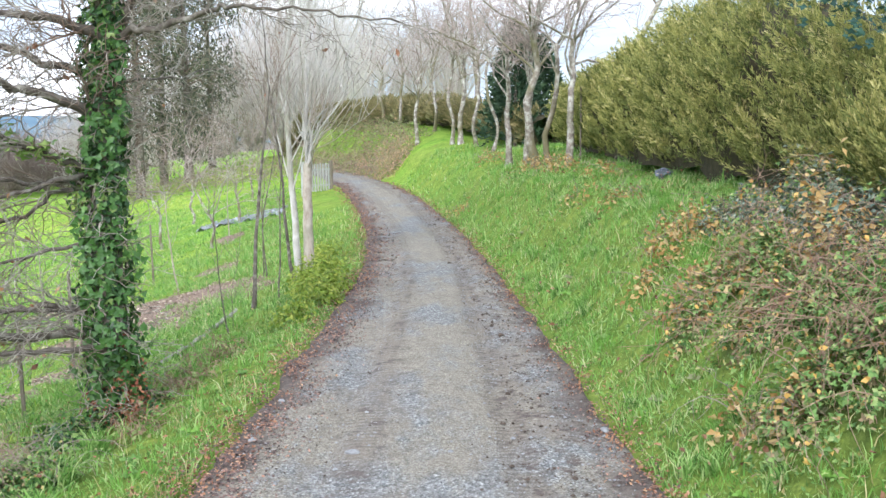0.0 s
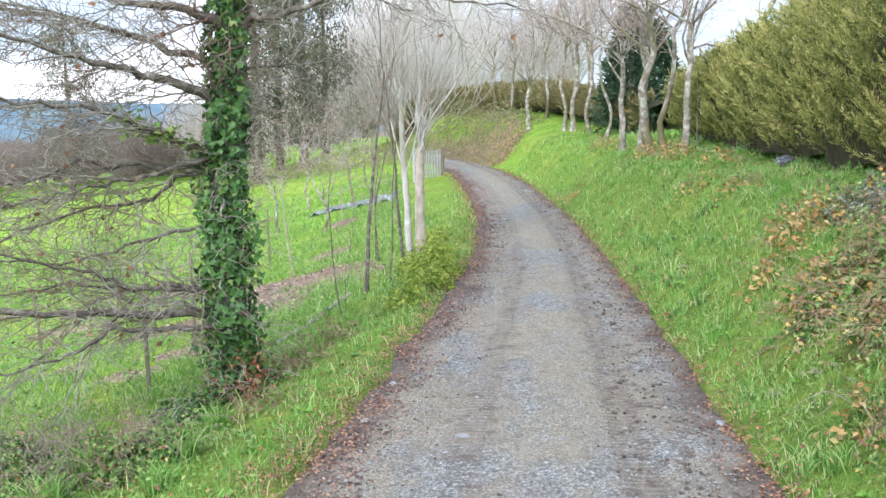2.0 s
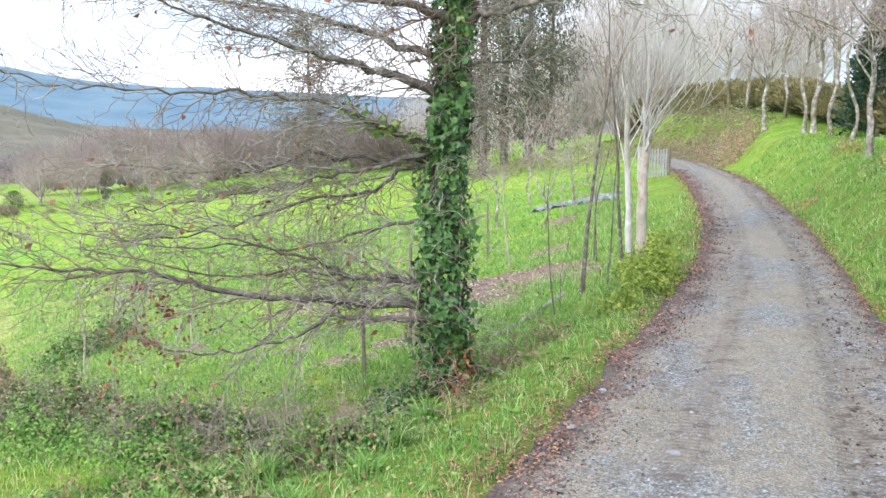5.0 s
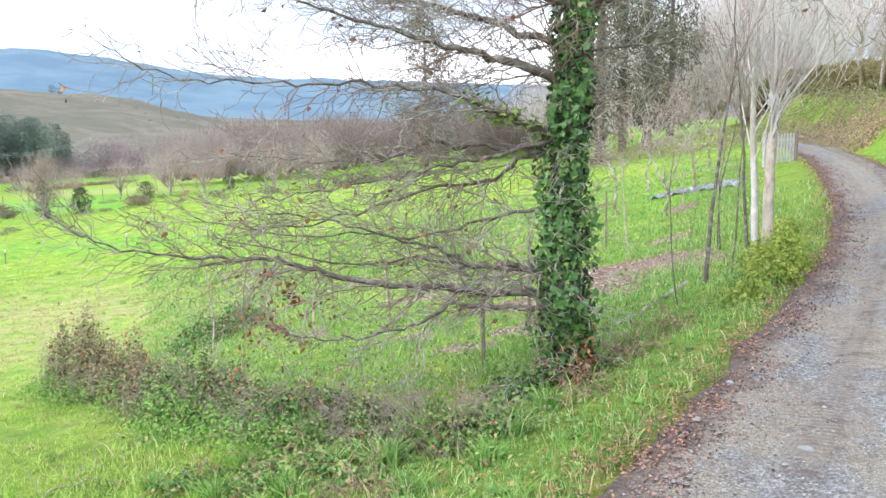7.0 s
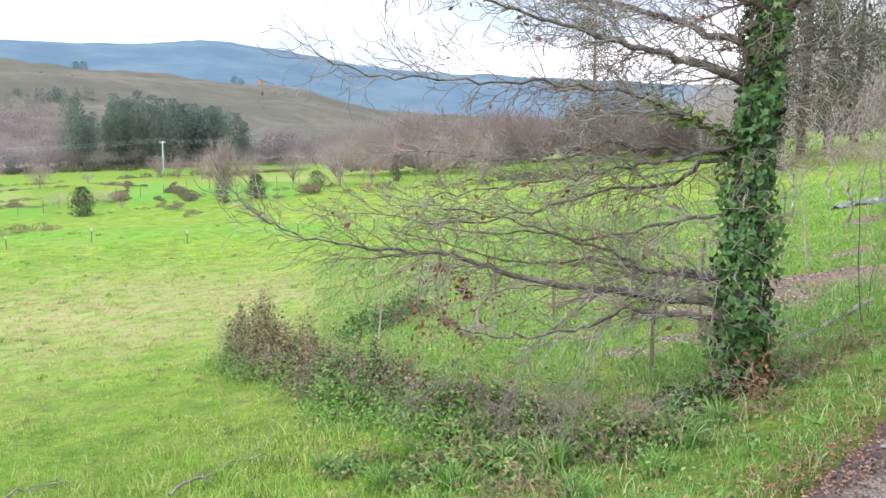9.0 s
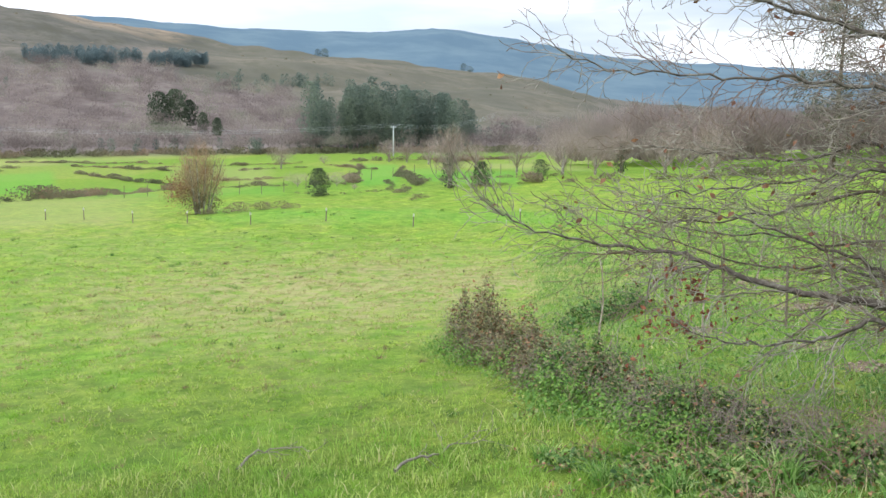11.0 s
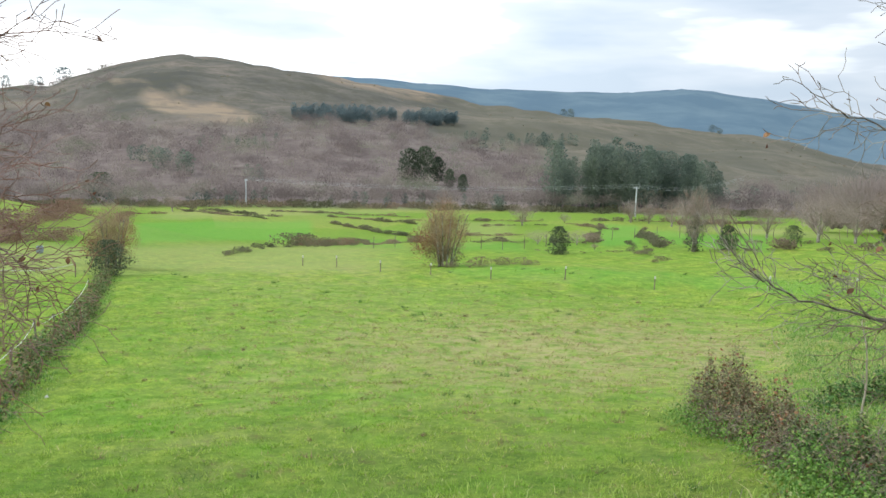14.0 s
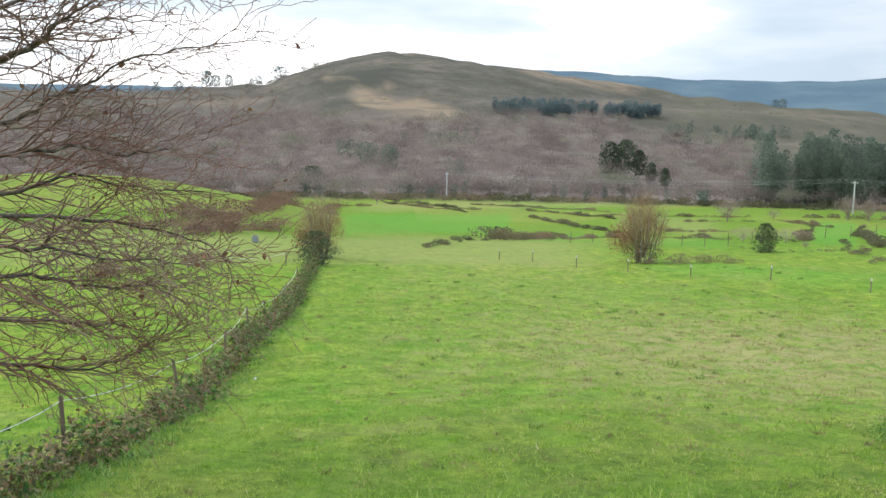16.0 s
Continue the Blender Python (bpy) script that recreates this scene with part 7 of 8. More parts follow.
def lawn(name, label, n, az0, az1, r0, r1, power, keep, hi, wide, material, rng, clump=0.06, segments=2, bend=0.6):
    x, y, r = scattered(n, az0, az1, r0, r1, power, rng)
    x, y = x + rng.normal(0, clump, n), y + rng.normal(0, clump, n)
    k = keep(x, y, r) & (waves(x, y, 0.8, 49) + 0.6 * waves(x, y, 0.3, 50) + rng.normal(0, 0.45, n) > -0.25)
    x, y, r = x[k], y[k], r[k]
    tuft = np.clip(0.75 + 0.5 * waves(x, y, 1.1, 41) + 0.25 * waves(x, y, 0.4, 42), 0.3, 1.6)
    h = rng.uniform(*hi, len(x)) * tuft
    v, f = blades(np.stack([x, y, land(x, y) - 0.01], 1), h, rng.uniform(*wide, len(x)) * (1 + r / 14), rng, bend, segments)
    return tagged(new(name, mesh_of(name, v, f, material)), label, "grass", kind="stuff")


lawn("bank_grass", "lush green grass on the lane's bank", 105000, -32, 6, 3.5, 34, 1.0, lambda x, y, r: (x > np.interp(y, LANE_Y, LANE_X)) & (overgrown(x, y) < 0.35) & (off_lane(x, y) > 0.02 + 0.06 * waves(x, y, 1.0, 43)), (0.06, 0.18), (0.0045, 0.009), GRASS, rng, bend=1.25)
lawn("verge_grass", "rank grass along the lane's verge", 80000, 3, 75, 3.2, 26, 1.1, lambda x, y, r: (off_lane(x, y) > 0.02 + 0.06 * waves(x, y, 1.0, 44)) & (off_lane(x, y) < 2.6 + 0.5 * waves(x, y, 2.5, 45)), (0.06, 0.18), (0.0045, 0.009), GRASS, rng, bend=1.2)


def tufts(name, label, n, az0, az1, r0, r1, power, keep, hi, material, rng, count=10):
    """Tufts of short grass: a rosette of bent blades each."""
    x, y, r = scattered(n, az0, az1, r0, r1, power, rng)
    k = keep(x, y, r)
    x, y, r = x[k], y[k], r[k]
    m = len(x)
    h = rng.uniform(*hi, m) * np.clip(1 + 0.45 * waves(x, y, 1.4, 52), 0.4, 1.7) * (1 + r / 80)
    X = np.repeat(x, count) + rng.normal(0, 1, m * count) * np.repeat(h, count) * 0.55
    Y = np.repeat(y, count) + rng.normal(0, 1, m * count) * np.repeat(h, count) * 0.55
    H = np.repeat(h, count) * rng.uniform(0.5, 1.1, m * count)
    v, f = blades(np.stack([X, Y, land(X, Y) - 0.01], 1), H, np.minimum(H * 0.13 + 0.002, 0.008) * np.repeat(1 + r / 26, count), rng, 1.3, 1)
    return tagged(new(name, mesh_of(name, v, f, material)), label, "grass", kind="stuff")


def no_mulch(x, y):
    """True where the orchard ground is not bare mulch."""
    return mulched(x, y) < 0.35


def dry(x, y):
    """How straw-coloured the pasture is at a place."""
    return np.exp(-(((x + 23) / 10) ** 2 + ((y - 16) / 8) ** 2))


tufts("verge_turf", "short tufted turf on the verge", 9000, 5, 62, 4.0, 16, 1.0, lambda x, y, r: (x < 0) & (off_lane(x, y) > 0.03) & (off_lane(x, y) < 3.2), (0.03, 0.07), GRASS, rng)
tufts("bank_turf", "short tufted turf on the lane's bank", 9000, -32, 3, 4.0, 22, 0.9, lambda x, y, r: (x > 0) & (overgrown(x, y) < 0.35) & (off_lane(x, y) > 0.03) & (off_lane(x, y) < 4.0), (0.03, 0.08), GRASS, rng)
tufts("pasture_tufts", "tufted green pasture grass", 30000, 26, 106, 6.0, 66, 0.7, lambda x, y, r: (x < 0) & (off_lane(x, y) > 2.2) & (rng.random(len(x)) > smooth01((r - 26) / 40)) & (rng.random(len(x)) > 0.75 * dry(x, y)), (0.025, 0.07), MEADOW, rng)
tufts("orchard_tufts", "tufted rough grass in the orchard", 7000, 8, 44, 9.0, 40, 0.8, lambda x, y, r: (x < 0) & (off_lane(x, y) > 1.6) & no_mulch(x, y), (0.07, 0.17), GRASS, rng)
tufts("straw_tufts", "pale dry tufts in the pasture", 19000, 30, 84, 10.0, 50, 0.9, lambda x, y, r: (dry(x, y) + 0.03) * (1.0 * waves(x, y, 1.6, 53) + 0.9) > rng.random(len(x)), (0.03, 0.07), STRAW, rng)
tufts("weed_tufts", "dark green weed tufts dotted over the pasture", 170, 40, 100, 8.0, 60, 0.9, lambda x, y, r: (x < 0) & (off_lane(x, y) > 3.0) & (waves(x, y, 7.0, 67) > -0.2), (0.07, 0.14), RICH_GREEN, rng, 26)
tufts("brown_tufts", "small withered brown tufts dotted over the pasture", 90, 40, 100, 8.0, 45, 0.9, lambda x, y, r: (x < 0) & (off_lane(x, y) > 3.0), (0.05, 0.11), WITHERED, rng, 30)


def tussock(x, y, h, blade_count, label, group, rng):
    """One arching grass tussock."""
    a, d = rng.uniform(0, 6.28, blade_count), rng.random(blade_count) ** 0.5 * h * 0.4
    X, Y = x + np.cos(a) * d, y + np.sin(a) * d
    H = h * rng.uniform(0.5, 1.1, blade_count)
    v, f = blades(np.stack([X, Y, land(X, Y) - 0.01], 1), H, np.full(blade_count, 0.011), rng, 1.25, 2)
    p = np.array((x, y, float(land(x, y))))
    ob = new("grass_tussock", mesh_of("grass_tussock", v - p, f, GRASS))
    ob.location = p
    return tagged(ob, label, "grass tussock", group)


for az, r, h in ((27.5, 6.9, 0.34), (25.8, 7.1, 0.3), (22.9, 6.7, 0.26), (30.5, 6.6, 0.28), (24.2, 6.2, 0.22), (33.5, 6.8, 0.25), (20.8, 7.4, 0.24), (36.5, 6.5, 0.24), (17.5, 8.6, 0.2), (15.5, 9.6, 0.22), (40.5, 6.9, 0.22), (29.0, 5.9, 0.2), (44.0, 7.6, 0.2), (38.5, 7.6, 0.2)):
    p = bearing(az, r)
    if off_lane(np.array([p[0]]), np.array([p[1]]))[0] > 0.15:
        tussock(p[0], p[1], h, 150, "rank arching grass tussock on the verge", "verge tussocks", rng)
for k in range(90):
    y = 4.8 + 16 * rng.random() ** 1.4
    x = float(np.interp(y, LANE_Y, LANE_X) + np.interp(y, LANE_Y, LANE_HALF)) + rng.uniform(0.15, 2.4)
    if float(overgrown(np.array([x]), np.array([y]))[0]) < 0.35:
        tussock(x, y, rng.uniform(0.10, 0.2), 80, "grass tussock on the lane's bank", "bank tussocks", rng)
lawn("pasture_grass", "short grazed pasture grass", 130000, 14, 104, 5.0, 60, 0.85, lambda x, y, r: (x < 0) & (off_lane(x, y) > 1.6) & no_mulch(x, y) & (rng.random(len(x)) > smooth01((r - 25) / 35)) & (rng.random(len(x)) > 0.85 * dry(x, y)), (0.03, 0.085), (0.005, 0.010), MEADOW, rng, 0.1, 1, 1.7)
lawn("rank_grass", "long lush grass at the near edge of the pasture", 34000, 30, 82, 5.2, 11.0, 0.9, lambda x, y, r: (x < 0) & (off_lane(x, y) > 2.0) & (rng.random(len(x)) > smooth01((r - 7.5) / 3.5)), (0.06, 0.17), (0.0045, 0.009), RANK, rng, 0.05, 2, 1.2)
lawn("orchard_grass", "uneven orchard grass", 60000, 6, 45, 10, 60, 0.9, lambda x, y, r: (x < 0) & (off_lane(x, y) > 1.2) & no_mulch(x, y), (0.04, 0.11), (0.008, 0.015), GRASS, rng, 0.1, 1, 1.4)
lawn("dry_grass", "dry straw-coloured grass stems", 24000, -32, 75, 4.0, 24, 1.1, lambda x, y, r: (off_lane(x, y) > 0.02) & (off_lane(x, y) < 3.0) & (waves(x, y, 1.6, 46) + 0.6 * waves(x, y, 0.6, 66) > 0.15), (0.07, 0.2), (0.004, 0.008), STRAW, rng, 0.05, 2, 0.9)
lawn("dry_pasture", "pale dry grass in patches of the pasture", 9000, 30, 80, 16, 42, 1.0, lambda x, y, r: np.exp(-(((x + 23) / 10) ** 2 + ((y - 13) / 10) ** 2)) > rng.random(len(x)), (0.03, 0.08), (0.008, 0.016), STRAW, rng, 0.2, 1, 1.2)


foot = []
for q0, q1 in zip(WALL[:-1], WALL[1:]):
    for t in np.arange(0, 1, 0.012 if np.linalg.norm(q1 - q0) > 6 else 0.03):
        foot.append(q0 + (q1 - q0) * t)
foot = np.array(foot)
foot = np.repeat(foot[:, :2], 3, axis=0) + rng.normal(0, 0.22, (len(foot) * 3, 2)) + np.array((0.55, 0.35))
n = 9
X, Y = np.repeat(foot[:, 0], n) + rng.normal(0, 0.07, len(foot) * n), np.repeat(foot[:, 1], n) + rng.normal(0, 0.07, len(foot) * n)
v, f = blades(np.stack([X, Y, land(X, Y) - 0.01], 1), rng.uniform(0.05, 0.13, len(X)), np.full(len(X), 0.016), rng, 1.2, 1)
tagged(new("wall_foot_grass", mesh_of("wall_foot_grass", v, f, GRASS)), "lush green grass along the foot of the overgrown wall", "grass", kind="stuff")


def broadleaf(name, label, n, az0, az1, r0, r1, keep, size, material, rng):
    x, y, r = scattered(n, az0, az1, r0, r1, 1.1, rng)
    k = keep(x, y)
    x, y = x[k], y[k]
    at = np.stack([x, y, land(x, y) + rng.uniform(0.01, 0.16, len(x))], 1)
    v, f = spots(*LEAF, at, rng.uniform(*size, len(x)), rng, 0.6)
    return tagged(new(name, mesh_of(name, v, f, material)), label, "plants", kind="stuff")


WEED = leafy("weed_leaf", ((0.0, (0.07, 0.15, 0.035)), (0.5, (0.16, 0.29, 0.07)), (0.85, (0.28, 0.40, 0.12)), (1.0, (0.42, 0.34, 0.16))), 0.55, 0.42)
broadleaf("verge_weeds", "leafy weeds and nettles on the verge", 24000, 5, 70, 4, 22, lambda x, y: (off_lane(x, y) > 0.08) & (off_lane(x, y) < 2.4) & (waves(x, y, 1.5, 47) > -0.1), (0.02, 0.045), WEED, rng)
broadleaf("orchard_weeds", "low leafy weeds covering the orchard ground", 16000, 12, 46, 9, 26, lambda x, y: (x < 0) & (off_lane(x, y) > 1.8) & (waves(x, y, 2.0, 54) > -0.2) & no_mulch(x, y), (0.025, 0.07), WEED, rng)
broadleaf("bank_weeds", "leafy weeds among the bank's grass", 24000, -32, 0, 4, 24, lambda x, y: (x > 0) & (overgrown(x, y) < 0.5) & (off_lane(x, y) > 0.1) & (waves(x, y, 1.5, 48) > -0.1), (0.02, 0.045), WEED, rng)



def rosette(x, y, size, material, label, group, rng):
    """A weed with broad leaves spreading from one foot."""
    n = int(rng.integers(7, 12))
    a = np.linspace(0, 6.28, n, endpoint=False) + rng.normal(0, 0.25, n)
    length, lift = size * rng.uniform(0.7, 1.15, n), rng.uniform(0.35, 1.0, n)
    out = np.stack([np.cos(a), np.sin(a), lift], 1)
    out /= np.linalg.norm(out, axis=1)[:, None]
    side = np.stack([-np.sin(a), np.cos(a), 0 * a], 1)
    L = length[:, None]
    q = np.stack([out * L * 0.45 + side * L * 0.2, out * L * 0.5 + (0, 0, 0.02), out * L * 0.45 - side * L * 0.2, out * L * (1, 1, 0.55)], 1)
    # every leaf springs from the one foot, corner 0
    f = np.array([[(0, k + 1, k + 2), (0, k + 2, k + 3), (k + 1, k + 4, k + 2), (k + 2, k + 4, k + 3)] for k in range(0, 4 * n, 4)])
    q = np.concatenate([np.zeros((1, 3)), q.reshape(-1, 3)])
    ob = new("broadleaf_weed", mesh_of("broadleaf_weed", q.reshape(-1, 3), f.reshape(-1, 3), material))
    ob.location = (x, y, float(land(x, y)))
    return tagged(ob, label, "weed", group)


for k in range(60):
    y = 4.6 + 9 * rng.random() ** 1.3
    x = float(np.interp(y, LANE_Y, LANE_X) - np.interp(y, LANE_Y, LANE_HALF)) - rng.uniform(0.15, 2.3)
    rosette(x, y, rng.uniform(0.05, 0.11), (WEED, WEEDY, RICH_GREEN)[k % 3], "green broad-leaved weed in the verge grass", "verge weeds", rng)
for k in range(70):
    y = 4.6 + 12 * rng.random() ** 1.3
    x = float(np.interp(y, LANE_Y, LANE_X) + np.interp(y, LANE_Y, LANE_HALF)) + rng.uniform(0.15, 2.2)
    rosette(x, y, rng.uniform(0.05, 0.11), (WEED, WEEDY, DULL_GREEN)[k % 3], "green broad-leaved weed on the lane's bank", "bank weeds", rng)
bramble("verge_bramble", "low bramble and weed tangle on the verge below the oak", [hump(*h) for h in ((33.0, 6.6, 0.35, 0.16), (35.5, 6.9, 0.4, 0.2), (38.5, 7.0, 0.3, 0.16), (31.0, 7.4, 0.3, 0.14), (42.0, 7.4, 0.3, 0.18), (28.5, 7.9, 0.3, 0.14))], 1700, 60, BRAMBLE, 33, (0.025, 0.055), (DEAD_LEAF, 120, (0.03, 0.06), "withered leaves"), cane_mat=CANE, cane_len=(0.2, 0.55), second=(RICH_GREEN, 1400, "fresh green leaves"))
bramble("ivy_clump", "dark ivy spreading at the oak's foot", [hump(*h) for h in ((21.8, 8.1, 0.25, 0.2), (17.6, 8.3, 0.2, 0.12), (23.2, 8.4, 0.2, 0.14))], 700, 10, IVY, 34, (0.04, 0.075), cane_len=(0.15, 0.3))
DRY_STALK = [hump(*h) for h in ((16.6, 8.6, 0.25, 0.28), (15.2, 8.9, 0.25, 0.2), (18.4, 7.6, 0.3, 0.22), (26.0, 7.5, 0.3, 0.25), (13.6, 9.8, 0.3, 0.25), (32.0, 6.0, 0.3, 0.2))]
bramble("withered_stalks", "withered straw-brown stalks on the verge", DRY_STALK, 400, 150, WITHERED, 35, (0.03, 0.06), cane_mat=CANE, cane_len=(0.15, 0.4))

# bright euphorbia-like clump that swells the verge before the birches
bramble("verge_shrub", "bright yellow-green leafy clump on the verge", ((-1.65, 12.6, 0.42, 0.42), (-1.8, 13.6, 0.45, 0.45), (-1.55, 11.7, 0.35, 0.35), (-2.0, 14.4, 0.4, 0.35), (-1.75, 10.8, 0.3, 0.25), (-2.1, 16.5, 0.4, 0.3)), 5200, 120, leafy("yellow_green_leaf", ((0.0, (0.16, 0.25, 0.03)), (0.6, (0.28, 0.36, 0.05)), (1.0, (0.40, 0.42, 0.09))), 0.55, 0.4), 26, (0.03, 0.07), cane_len=(0.2, 0.5), cane_mat=WEED)

# ---- fallen leaves and stones along the lane ----


def litter(name, label, n, side, y0, y1, spread, material, size, rng, shift=0.0, power=2.2):
    y = y0 + (y1 - y0) * rng.random(n) ** power
    mid, half = np.interp(y, LANE_Y, LANE_X), np.interp(y, LANE_Y, LANE_HALF)
    x = mid + side * (half + shift) + rng.normal(0, spread, n)
    keep = waves(x, y, 1.2, 51) + rng.normal(0, 0.5, n) > -0.35
    x, y = x[keep], y[keep]
    z = np.where(off_lane(x, y) > 0, land(x, y) + rng.uniform(0.0, 0.07, len(x)), 0.02)
    v, f = spots(*OAK_LEAF, np.stack([x, y, z + 0.01], 1), rng.uniform(*size, len(x)) * (1 + y / 40), rng, 0.75)
    return tagged(new(name, mesh_of(name, v, f, material)), label, "fallen leaves", kind="stuff")


DULL_LEAF = leafy("sodden_leaf", ((0.0, (0.06, 0.045, 0.043)), (0.5, (0.13, 0.09, 0.08)), (0.85, (0.25, 0.15, 0.12)), (1.0, (0.42, 0.24, 0.17))), 0.6, 0.1)
litter("fallen_leaves", "brown oak leaves drifted along the lane's edge", 8500, -1, 3.5, 34, 0.17, DEAD_LEAF, (0.016, 0.034), rng, 0.02)
litter("fallen_leaves", "sodden dark leaves at the lane's edge", 17000, -1, 3.5, 36, 0.17, DULL_LEAF, (0.014, 0.032), rng, -0.22)
litter("fallen_leaves", "brown leaves along the foot of the bank", 5600, 1, 3.5, 36, 0.10, DEAD_LEAF, (0.015, 0.034), rng, -0.02)
litter("fallen_leaves", "sodden dark leaves along the foot of the bank", 6500, 1, 3.5, 36, 0.13, DULL_LEAF, (0.014, 0.03), rng, -0.14)

x, y, rr_ = scattered(2600, -31, 2, 4.5, 24, 1.1, rng)
keep = (x > 0) & (off_lane(x, y) > 0.05) & (off_lane(x, y) < 3.2) & (waves(x, y, 1.1, 55) > 0.0)
x, y = x[keep], y[keep]
v, f = spots(*OAK_LEAF, np.stack([x, y, land(x, y) + rng.uniform(0.05, 0.16, len(x))], 1), rng.uniform(0.03, 0.065, len(x)), rng, 0.5)
tagged(new("bank_leaves", mesh_of("bank_leaves", v, f, DEAD_LEAF)), "brown leaves caught in the bank's grass", "fallen leaves", kind="stuff")

x, y, rr_ = scattered(1500, 12, 46, 5.6, 10.5, 1.0, rng)
keep = (x < 0) & (off_lane(x, y) > 0.1) & (waves(x, y, 0.9, 56) > 0.05)
x, y = x[keep], y[keep]
v, f = spots(*OAK_LEAF, np.stack([x, y, land(x, y) + rng.uniform(0.02, 0.09, len(x))], 1), rng.uniform(0.022, 0.045, len(x)), rng, 0.6)
tagged(new("verge_leaves", mesh_of("verge_leaves", v, f, DEAD_LEAF)), "brown oak leaves scattered in the verge grass", "fallen leaves", kind="stuff")

PEBBLE = (np.array(((1, 0, 0), (0.3, 0.9, 0.1), (-0.8, 0.5, 0), (-0.7, -0.6, 0.1), (0.4, -0.9, 0), (0.1, 0.1, 0.6), (0, 0, -0.5))), np.array([(i, (i + 1) % 5, 5) for i in range(5)] + [((i + 1) % 5, i, 6) for i in range(5)]))
n = 5500
y = 3.6 + 22 * rng.random(n) ** 2.0
mid, half = np.interp(y, LANE_Y, LANE_X), np.interp(y, LANE_Y, LANE_HALF)
x = mid + half * rng.uniform(-0.92, 0.92, n)
v, f = spots(*PEBBLE, np.stack([x, y, 0.034 + 0 * x], 1), rng.gamma(2.0, 0.0022, n) + 0.003, rng, 0.9)
tagged(new("gravel", mesh_of("gravel", v, f, STONE)), "loose grey gravel strewn on the lane", "gravel", kind="stuff")
CLOD = grainy("mud_clod", ((0.3, (0.05, 0.04, 0.033)), (0.7, (0.12, 0.09, 0.07))), 20, relief=0.6)
n = 3200
y = 3.6 + 26 * rng.random(n) ** 1.7
mid, half = np.interp(y, LANE_Y, LANE_X), np.interp(y, LANE_Y, LANE_HALF)
x = mid + half * np.where(rng.random(n) < 0.6, rng.normal(0.6, 0.14, n), rng.uniform(-0.85, 0.85, n))
v, f = spots(*PEBBLE, np.stack([x, y, 0.034 + 0 * x], 1), rng.gamma(1.6, 0.0035, n) + 0.002, rng, 0.9)
tagged(new("mud_clods", mesh_of("mud_clods", v, f, CLOD)), "dark clods of mud dropped on the lane", "mud", kind="stuff")


def stone(x, y, size, label, seed, flat=0.45):
    rng = np.random.default_rng(seed)
    bm = bmesh.new()
    bmesh.ops.create_icosphere(bm, subdivisions=2, radius=1.0)
    for q in bm.verts:
        q.co *= 1 + 0.22 * noise.noise(q.co * 1.3 + Vector((seed, 0, 0)))
        q.co.z *= flat
    me = bpy.data.meshes.new("stone")
    bm.to_mesh(me)
    bm.free()
    me.materials.append(STONE)
    ob = new("stone", me)
    ob.scale = (size, size * 0.7, size)
    ob.rotation_euler = (0, 0, rng.uniform(0, 6))
    z = max(float(land(x, y)), 0.025)
    ob.location = (x, y, z + size * flat * 0.3)
    return tagged(ob, label, "stone", "loose stones")


stone(-0.62, 6.15, 0.055, "pale flat stone lying on the gravel lane", 1)
stone(1.12, 6.55, 0.045, "grey flat stone at the foot of the bank", 2)
stone(-1.35, 6.45, 0.03, "grey stone at the lane's edge", 3)
stone(-1.3, 7.4, 0.035, "grey stone at the lane's edge", 4)
stone(0.03, 6.15, 0.03, "small dark stone on the gravel lane", 5)

# ---- small built things ----


def box(bm, size, at, turn=0.0, bevel=0.004):
    m = Matrix.Translation(at) @ Matrix.Rotation(turn, 4, "Z") @ Matrix.Diagonal((*size, 1))
    r = bmesh.ops.create_cube(bm, size=1.0, matrix=m)
    if bevel:
        edges = list({e for q in r["verts"] for e in q.link_edges})
        bmesh.ops.bevel(bm, geom=edges, offset=bevel, segments=1, affect="EDGES")


gate_at = bearing(7.3, 33)
gate = thing("picket_gate", gate_at, "white-painted wooden picket gate beside the lane", "gate")
gate.rotation_euler = (0, 0, radians(52))
for k in range(9):
    bm = bmesh.new()
    box(bm, (0.075, 0.022, 0.92 + 0.03 * (k % 2)), (0.13 * k - 0.55, 0, 0.52))
    part("picket", bm, PAINT_WORN, gate)
for z in (0.25, 0.78):
    bm = bmesh.new()
    box(bm, (1.25, 0.03, 0.07), (-0.03, 0.028, z))
    part("rail", bm, PAINT_WORN, gate)
for x in (-0.72, 0.62):
    bm = bmesh.new()
    box(bm, (0.10, 0.10, 1.15), (x, 0.02, 0.5), bevel=0.012)
    part("gate_post", bm, PAINT_WORN if x < 0 else WOOD, gate)

def scrap(az, el, size, material, label, seed, lift=0.0):
    """A crumpled piece of plastic lying on the ground."""
    p = ground_at(az, el)
    bm = bmesh.new()
    bmesh.ops.create_icosphere(bm, subdivisions=3, radius=1.0)
    for q in bm.verts:
        q.co *= 0.75 + 0.35 * noise.noise(q.co * 2.2 + Vector((seed, 3, 0))) + 0.15 * noise.noise(q.co * 5.0 + Vector((0, seed, 0)))
        q.co.z = q.co.z * 0.62 + 0.35
    bmesh.ops.scale(bm, vec=(size, size * 0.8, size), verts=bm.verts)
    me = bpy.data.meshes.new("plastic_bag")
    bm.to_mesh(me)
    bm.free()
    me.materials.append(material)
    ob = new("plastic_bag", me)
    ob.location = p + (0, 0, lift)
    tagged(ob, label, "litter")


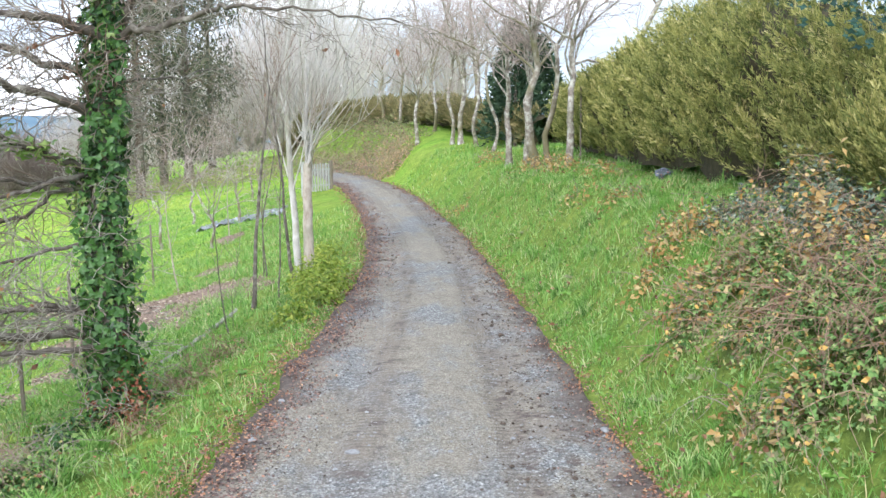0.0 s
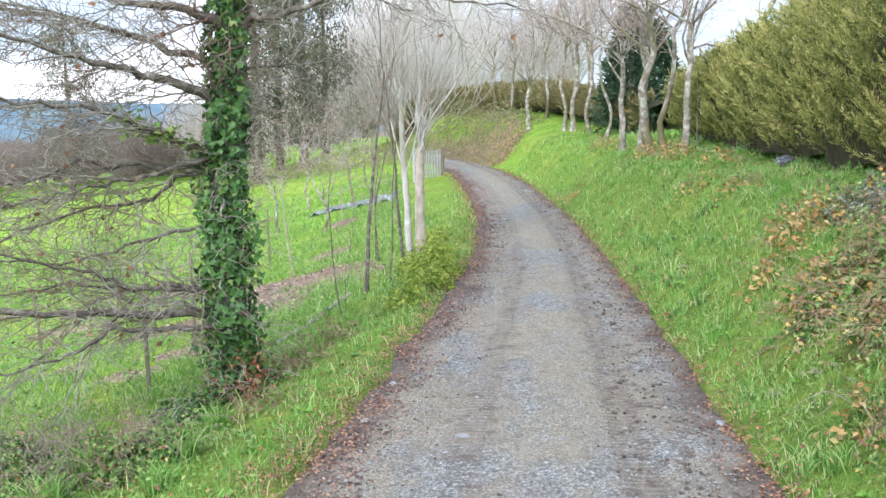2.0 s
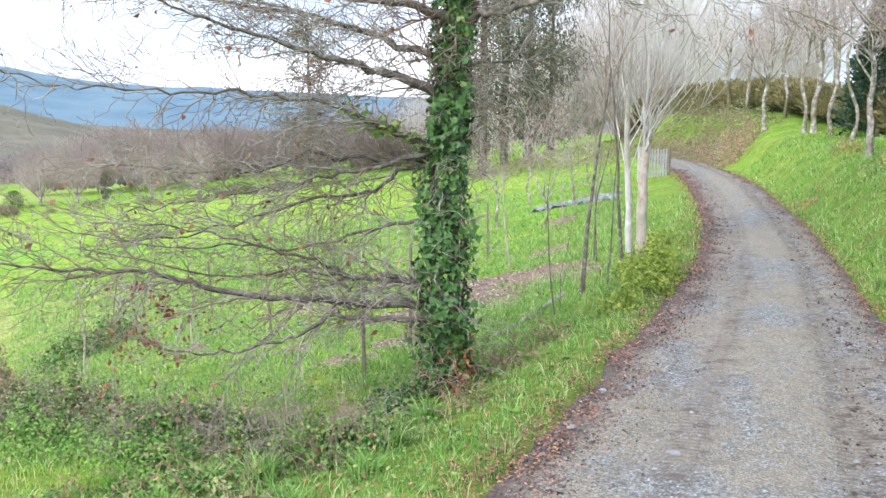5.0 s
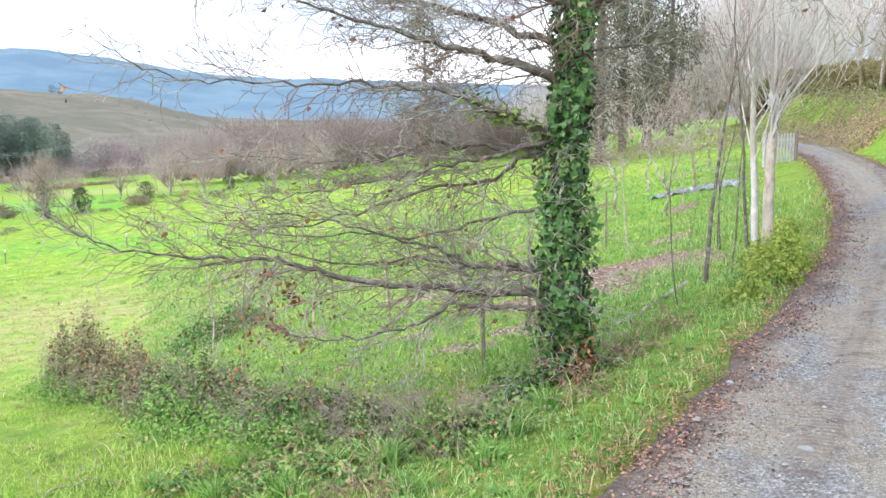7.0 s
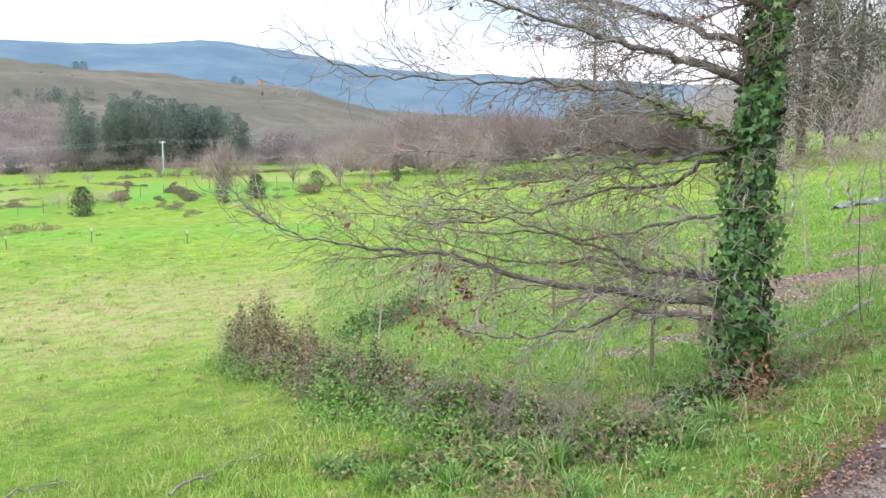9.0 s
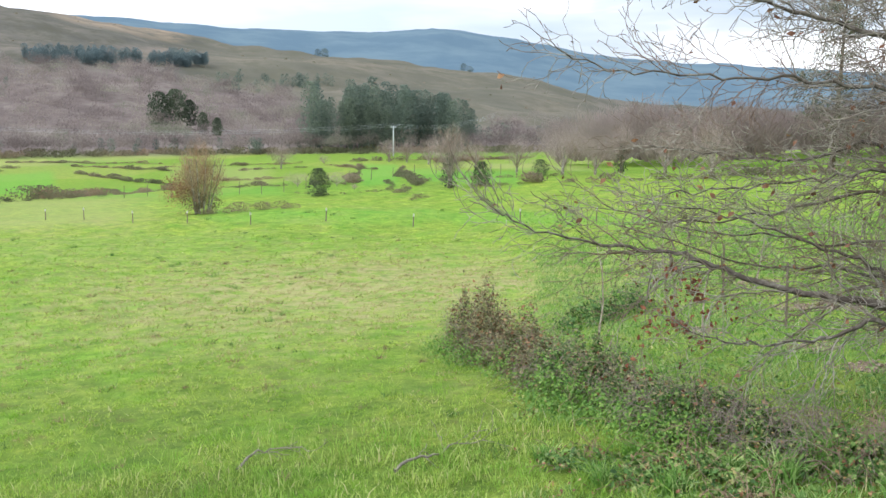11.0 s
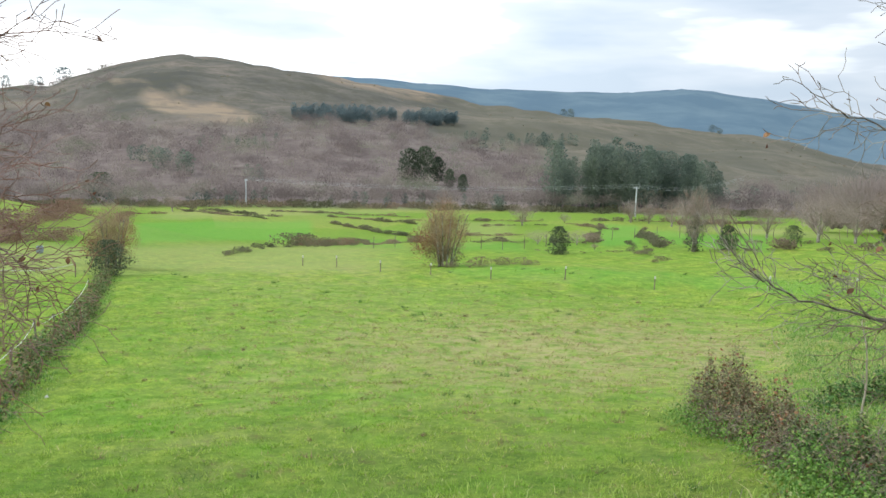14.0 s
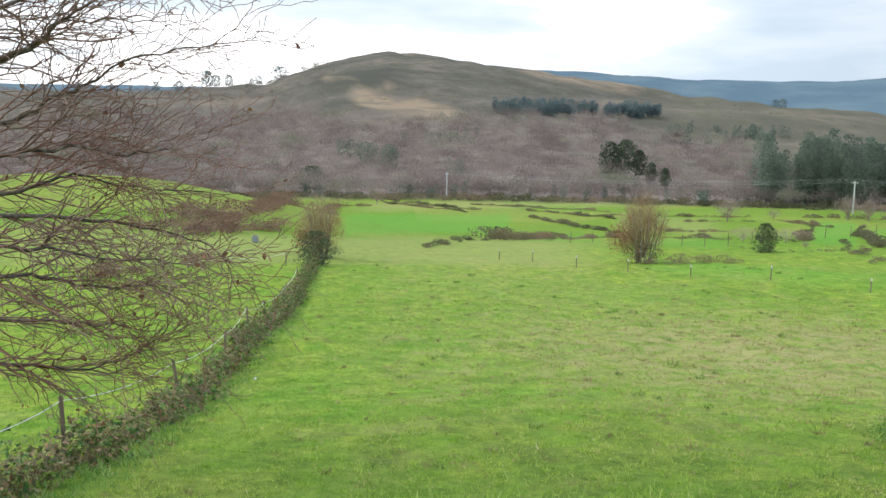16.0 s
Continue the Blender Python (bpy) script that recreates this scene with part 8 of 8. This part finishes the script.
scrap(-13.0, -3.45, 0.17, grainy("dark_plastic", ((0.3, (0.05, 0.06, 0.08)), (0.6, (0.12, 0.135, 0.165)), (0.75, (0.3, 0.32, 0.36))), 9, rough=0.35, relief=0.5), "crumpled dark blue-grey plastic bag at the foot of the hedge", 5)
scrap(-24.9, -5.0, 0.07, PAINT_WHITE, "scrap of white plastic caught in the brambles", 9, 0.25)
scrap(86.6, -14.7, 0.07, PAINT_WHITE, "scrap of white plastic lying by the overgrown wall", 13)
stake(bearing(-8.2, 20.5), 1.65, 0.02, (0.01, 0.0), "tall thin wooden stake between the hedge and the bank trees", "")
FELLED = grainy("dead_branch", ((0.3, (0.18, 0.16, 0.13)), (0.7, (0.36, 0.32, 0.27))), 14, relief=0.6)
for rows in (((62.7, -22.0), (61.8, -21.3), (60.7, -21.1), (58.8, -21.2)), ((53.2, -22.4), (52.0, -21.9), (50.8, -21.6), (49.6, -21.1), (48.4, -20.9))):
    p = [ground_at(*q) + (0, 0, 0.05 + 0.04 * (k % 2)) for k, q in enumerate(rows)]
    pts, rad = limb(p, 0.016, 0.006, rng, 0.012, 3)
    own = [(pts, rad)]
    spray(rng, pts, rad, 5, 0.35, own, 0.2, 0.7, -0.02, 1)
    v, f = tubes(own, 6, 4, p[0])
    ob = tagged(solid("fallen_branch", v, f, FELLED, None, "dead bramble branch lying in the pasture grass", True), category="branch", group="fallen branches")
    ob.location = p[0]

# bare mulch patches and the narrow drain in the orchard
x, y, rr_ = scattered(42000, 9, 38, 10, 28, 1.0, rng)
keep = (x < 0) & (off_lane(x, y) > 1.4) & (mulched(x, y) > 0.3)
x, y = x[keep], y[keep]
MULCH = leafy("bark_chip", ((0.0, (0.12, 0.085, 0.06)), (0.5, (0.26, 0.195, 0.14)), (0.85, (0.40, 0.32, 0.235)), (1.0, (0.56, 0.48, 0.38))), 0.8, 0.1)
v, f = spots(*OAK_LEAF, np.stack([x, y, land(x, y) + 0.012], 1), rng.uniform(0.03, 0.075, len(x)), rng, 0.8)
tagged(new("bark_mulch", mesh_of("bark_mulch", v, f, MULCH)), "brown bark mulch spread round the young trees", "mulch", kind="stuff")
DRAIN_AT = ((16.9, -13.6), (15.2, -12.7), (13.6, -11.7), (12.4, -10.8))
DRAIN = grainy("silted_concrete", ((0.3, (0.12, 0.10, 0.085)), (0.55, (0.27, 0.25, 0.23)), (0.75, (0.42, 0.41, 0.39))), 9, relief=0.4)
channel = [ground_at(*q) for q in DRAIN_AT]
pts, rad = limb(channel, 0.05, 0.05, rng, 0.02, 8)
pts[:, 2] = land(pts[:, 0], pts[:, 1]) + 0.012
v, f = tubes([(pts, np.full(len(pts), 0.032))], 7, origin=channel[0])
ob = tagged(solid("drain_pipe", v, f, DRAIN, None, "narrow pale grey drain half sunk in the orchard grass", True), category="drain")
ob.location = channel[0]
SHEET = grainy("grey_sheeting", ((0.3, (0.10, 0.105, 0.12)), (0.5, (0.22, 0.23, 0.26)), (0.7, (0.5, 0.52, 0.56))), 3.5, (0.12, 0.13, 0.15), 1.2, rough=0.45, relief=0.8, distance=0.05, stretch=(1, 3, 1))
p = ground_at(11.6, -5.5)
xs, ys = np.linspace(-1.4, 1.2, 60), np.linspace(-0.9, 0.9, 24)
X, Y = np.meshgrid(xs, ys, indexing="ij")
Y2 = Y * (0.8 + 0.25 * waves(X, X * 0, 1.5, 61)) - 0.1 * X
Z = land(p[0] + X, p[1] + Y2) - p[2] + 0.05 + 0.05 * waves(X, Y, 0.6, 62) + 0.03 * waves(X, Y, 0.25, 63)
i, j = np.meshgrid(np.arange(59), np.arange(23), indexing="ij")
ob = new("plastic_sheeting", mesh_of("plastic_sheeting", np.stack([X, Y2, Z], -1).reshape(-1, 3), np.stack([i * 24 + j, (i + 1) * 24 + j, (i + 1) * 24 + j + 1, i * 24 + j + 1], -1).reshape(-1, 4), SHEET, True))
ob.location = p
tagged(ob, "crumpled grey plastic sheeting spread on the orchard ground", "sheeting")

# single ivy leaves on the side of the trunk that faces the lane
rng = np.random.default_rng(400)
at, way = ivy_coat(1500, 0.25, 3.4, 0.10, rng)
face = np.array((-OAK[0], -OAK[1], 0.0)) / math.hypot(OAK[0], OAK[1])
near = np.argsort(-((at - OAK) @ face))[:290]
leaf_mesh = mesh_of("ivy_leaf", IVY_LEAF[0] * 0.078, IVY_LEAF[1], IVY)
for k in near:
    ob = new("ivy_leaf", leaf_mesh)
    ob.parent = ivy
    w = way[k] + face * 0.6
    ob.matrix_local = Matrix.Translation(Vector(at[k] - OAK + face * 0.02)) @ Vector(w).to_track_quat("Z", "Y").to_matrix().to_4x4() @ Matrix.Rotation(rng.uniform(0, 6.28), 4, "Z") @ Matrix.Scale(rng.uniform(0.7, 1.15), 4)
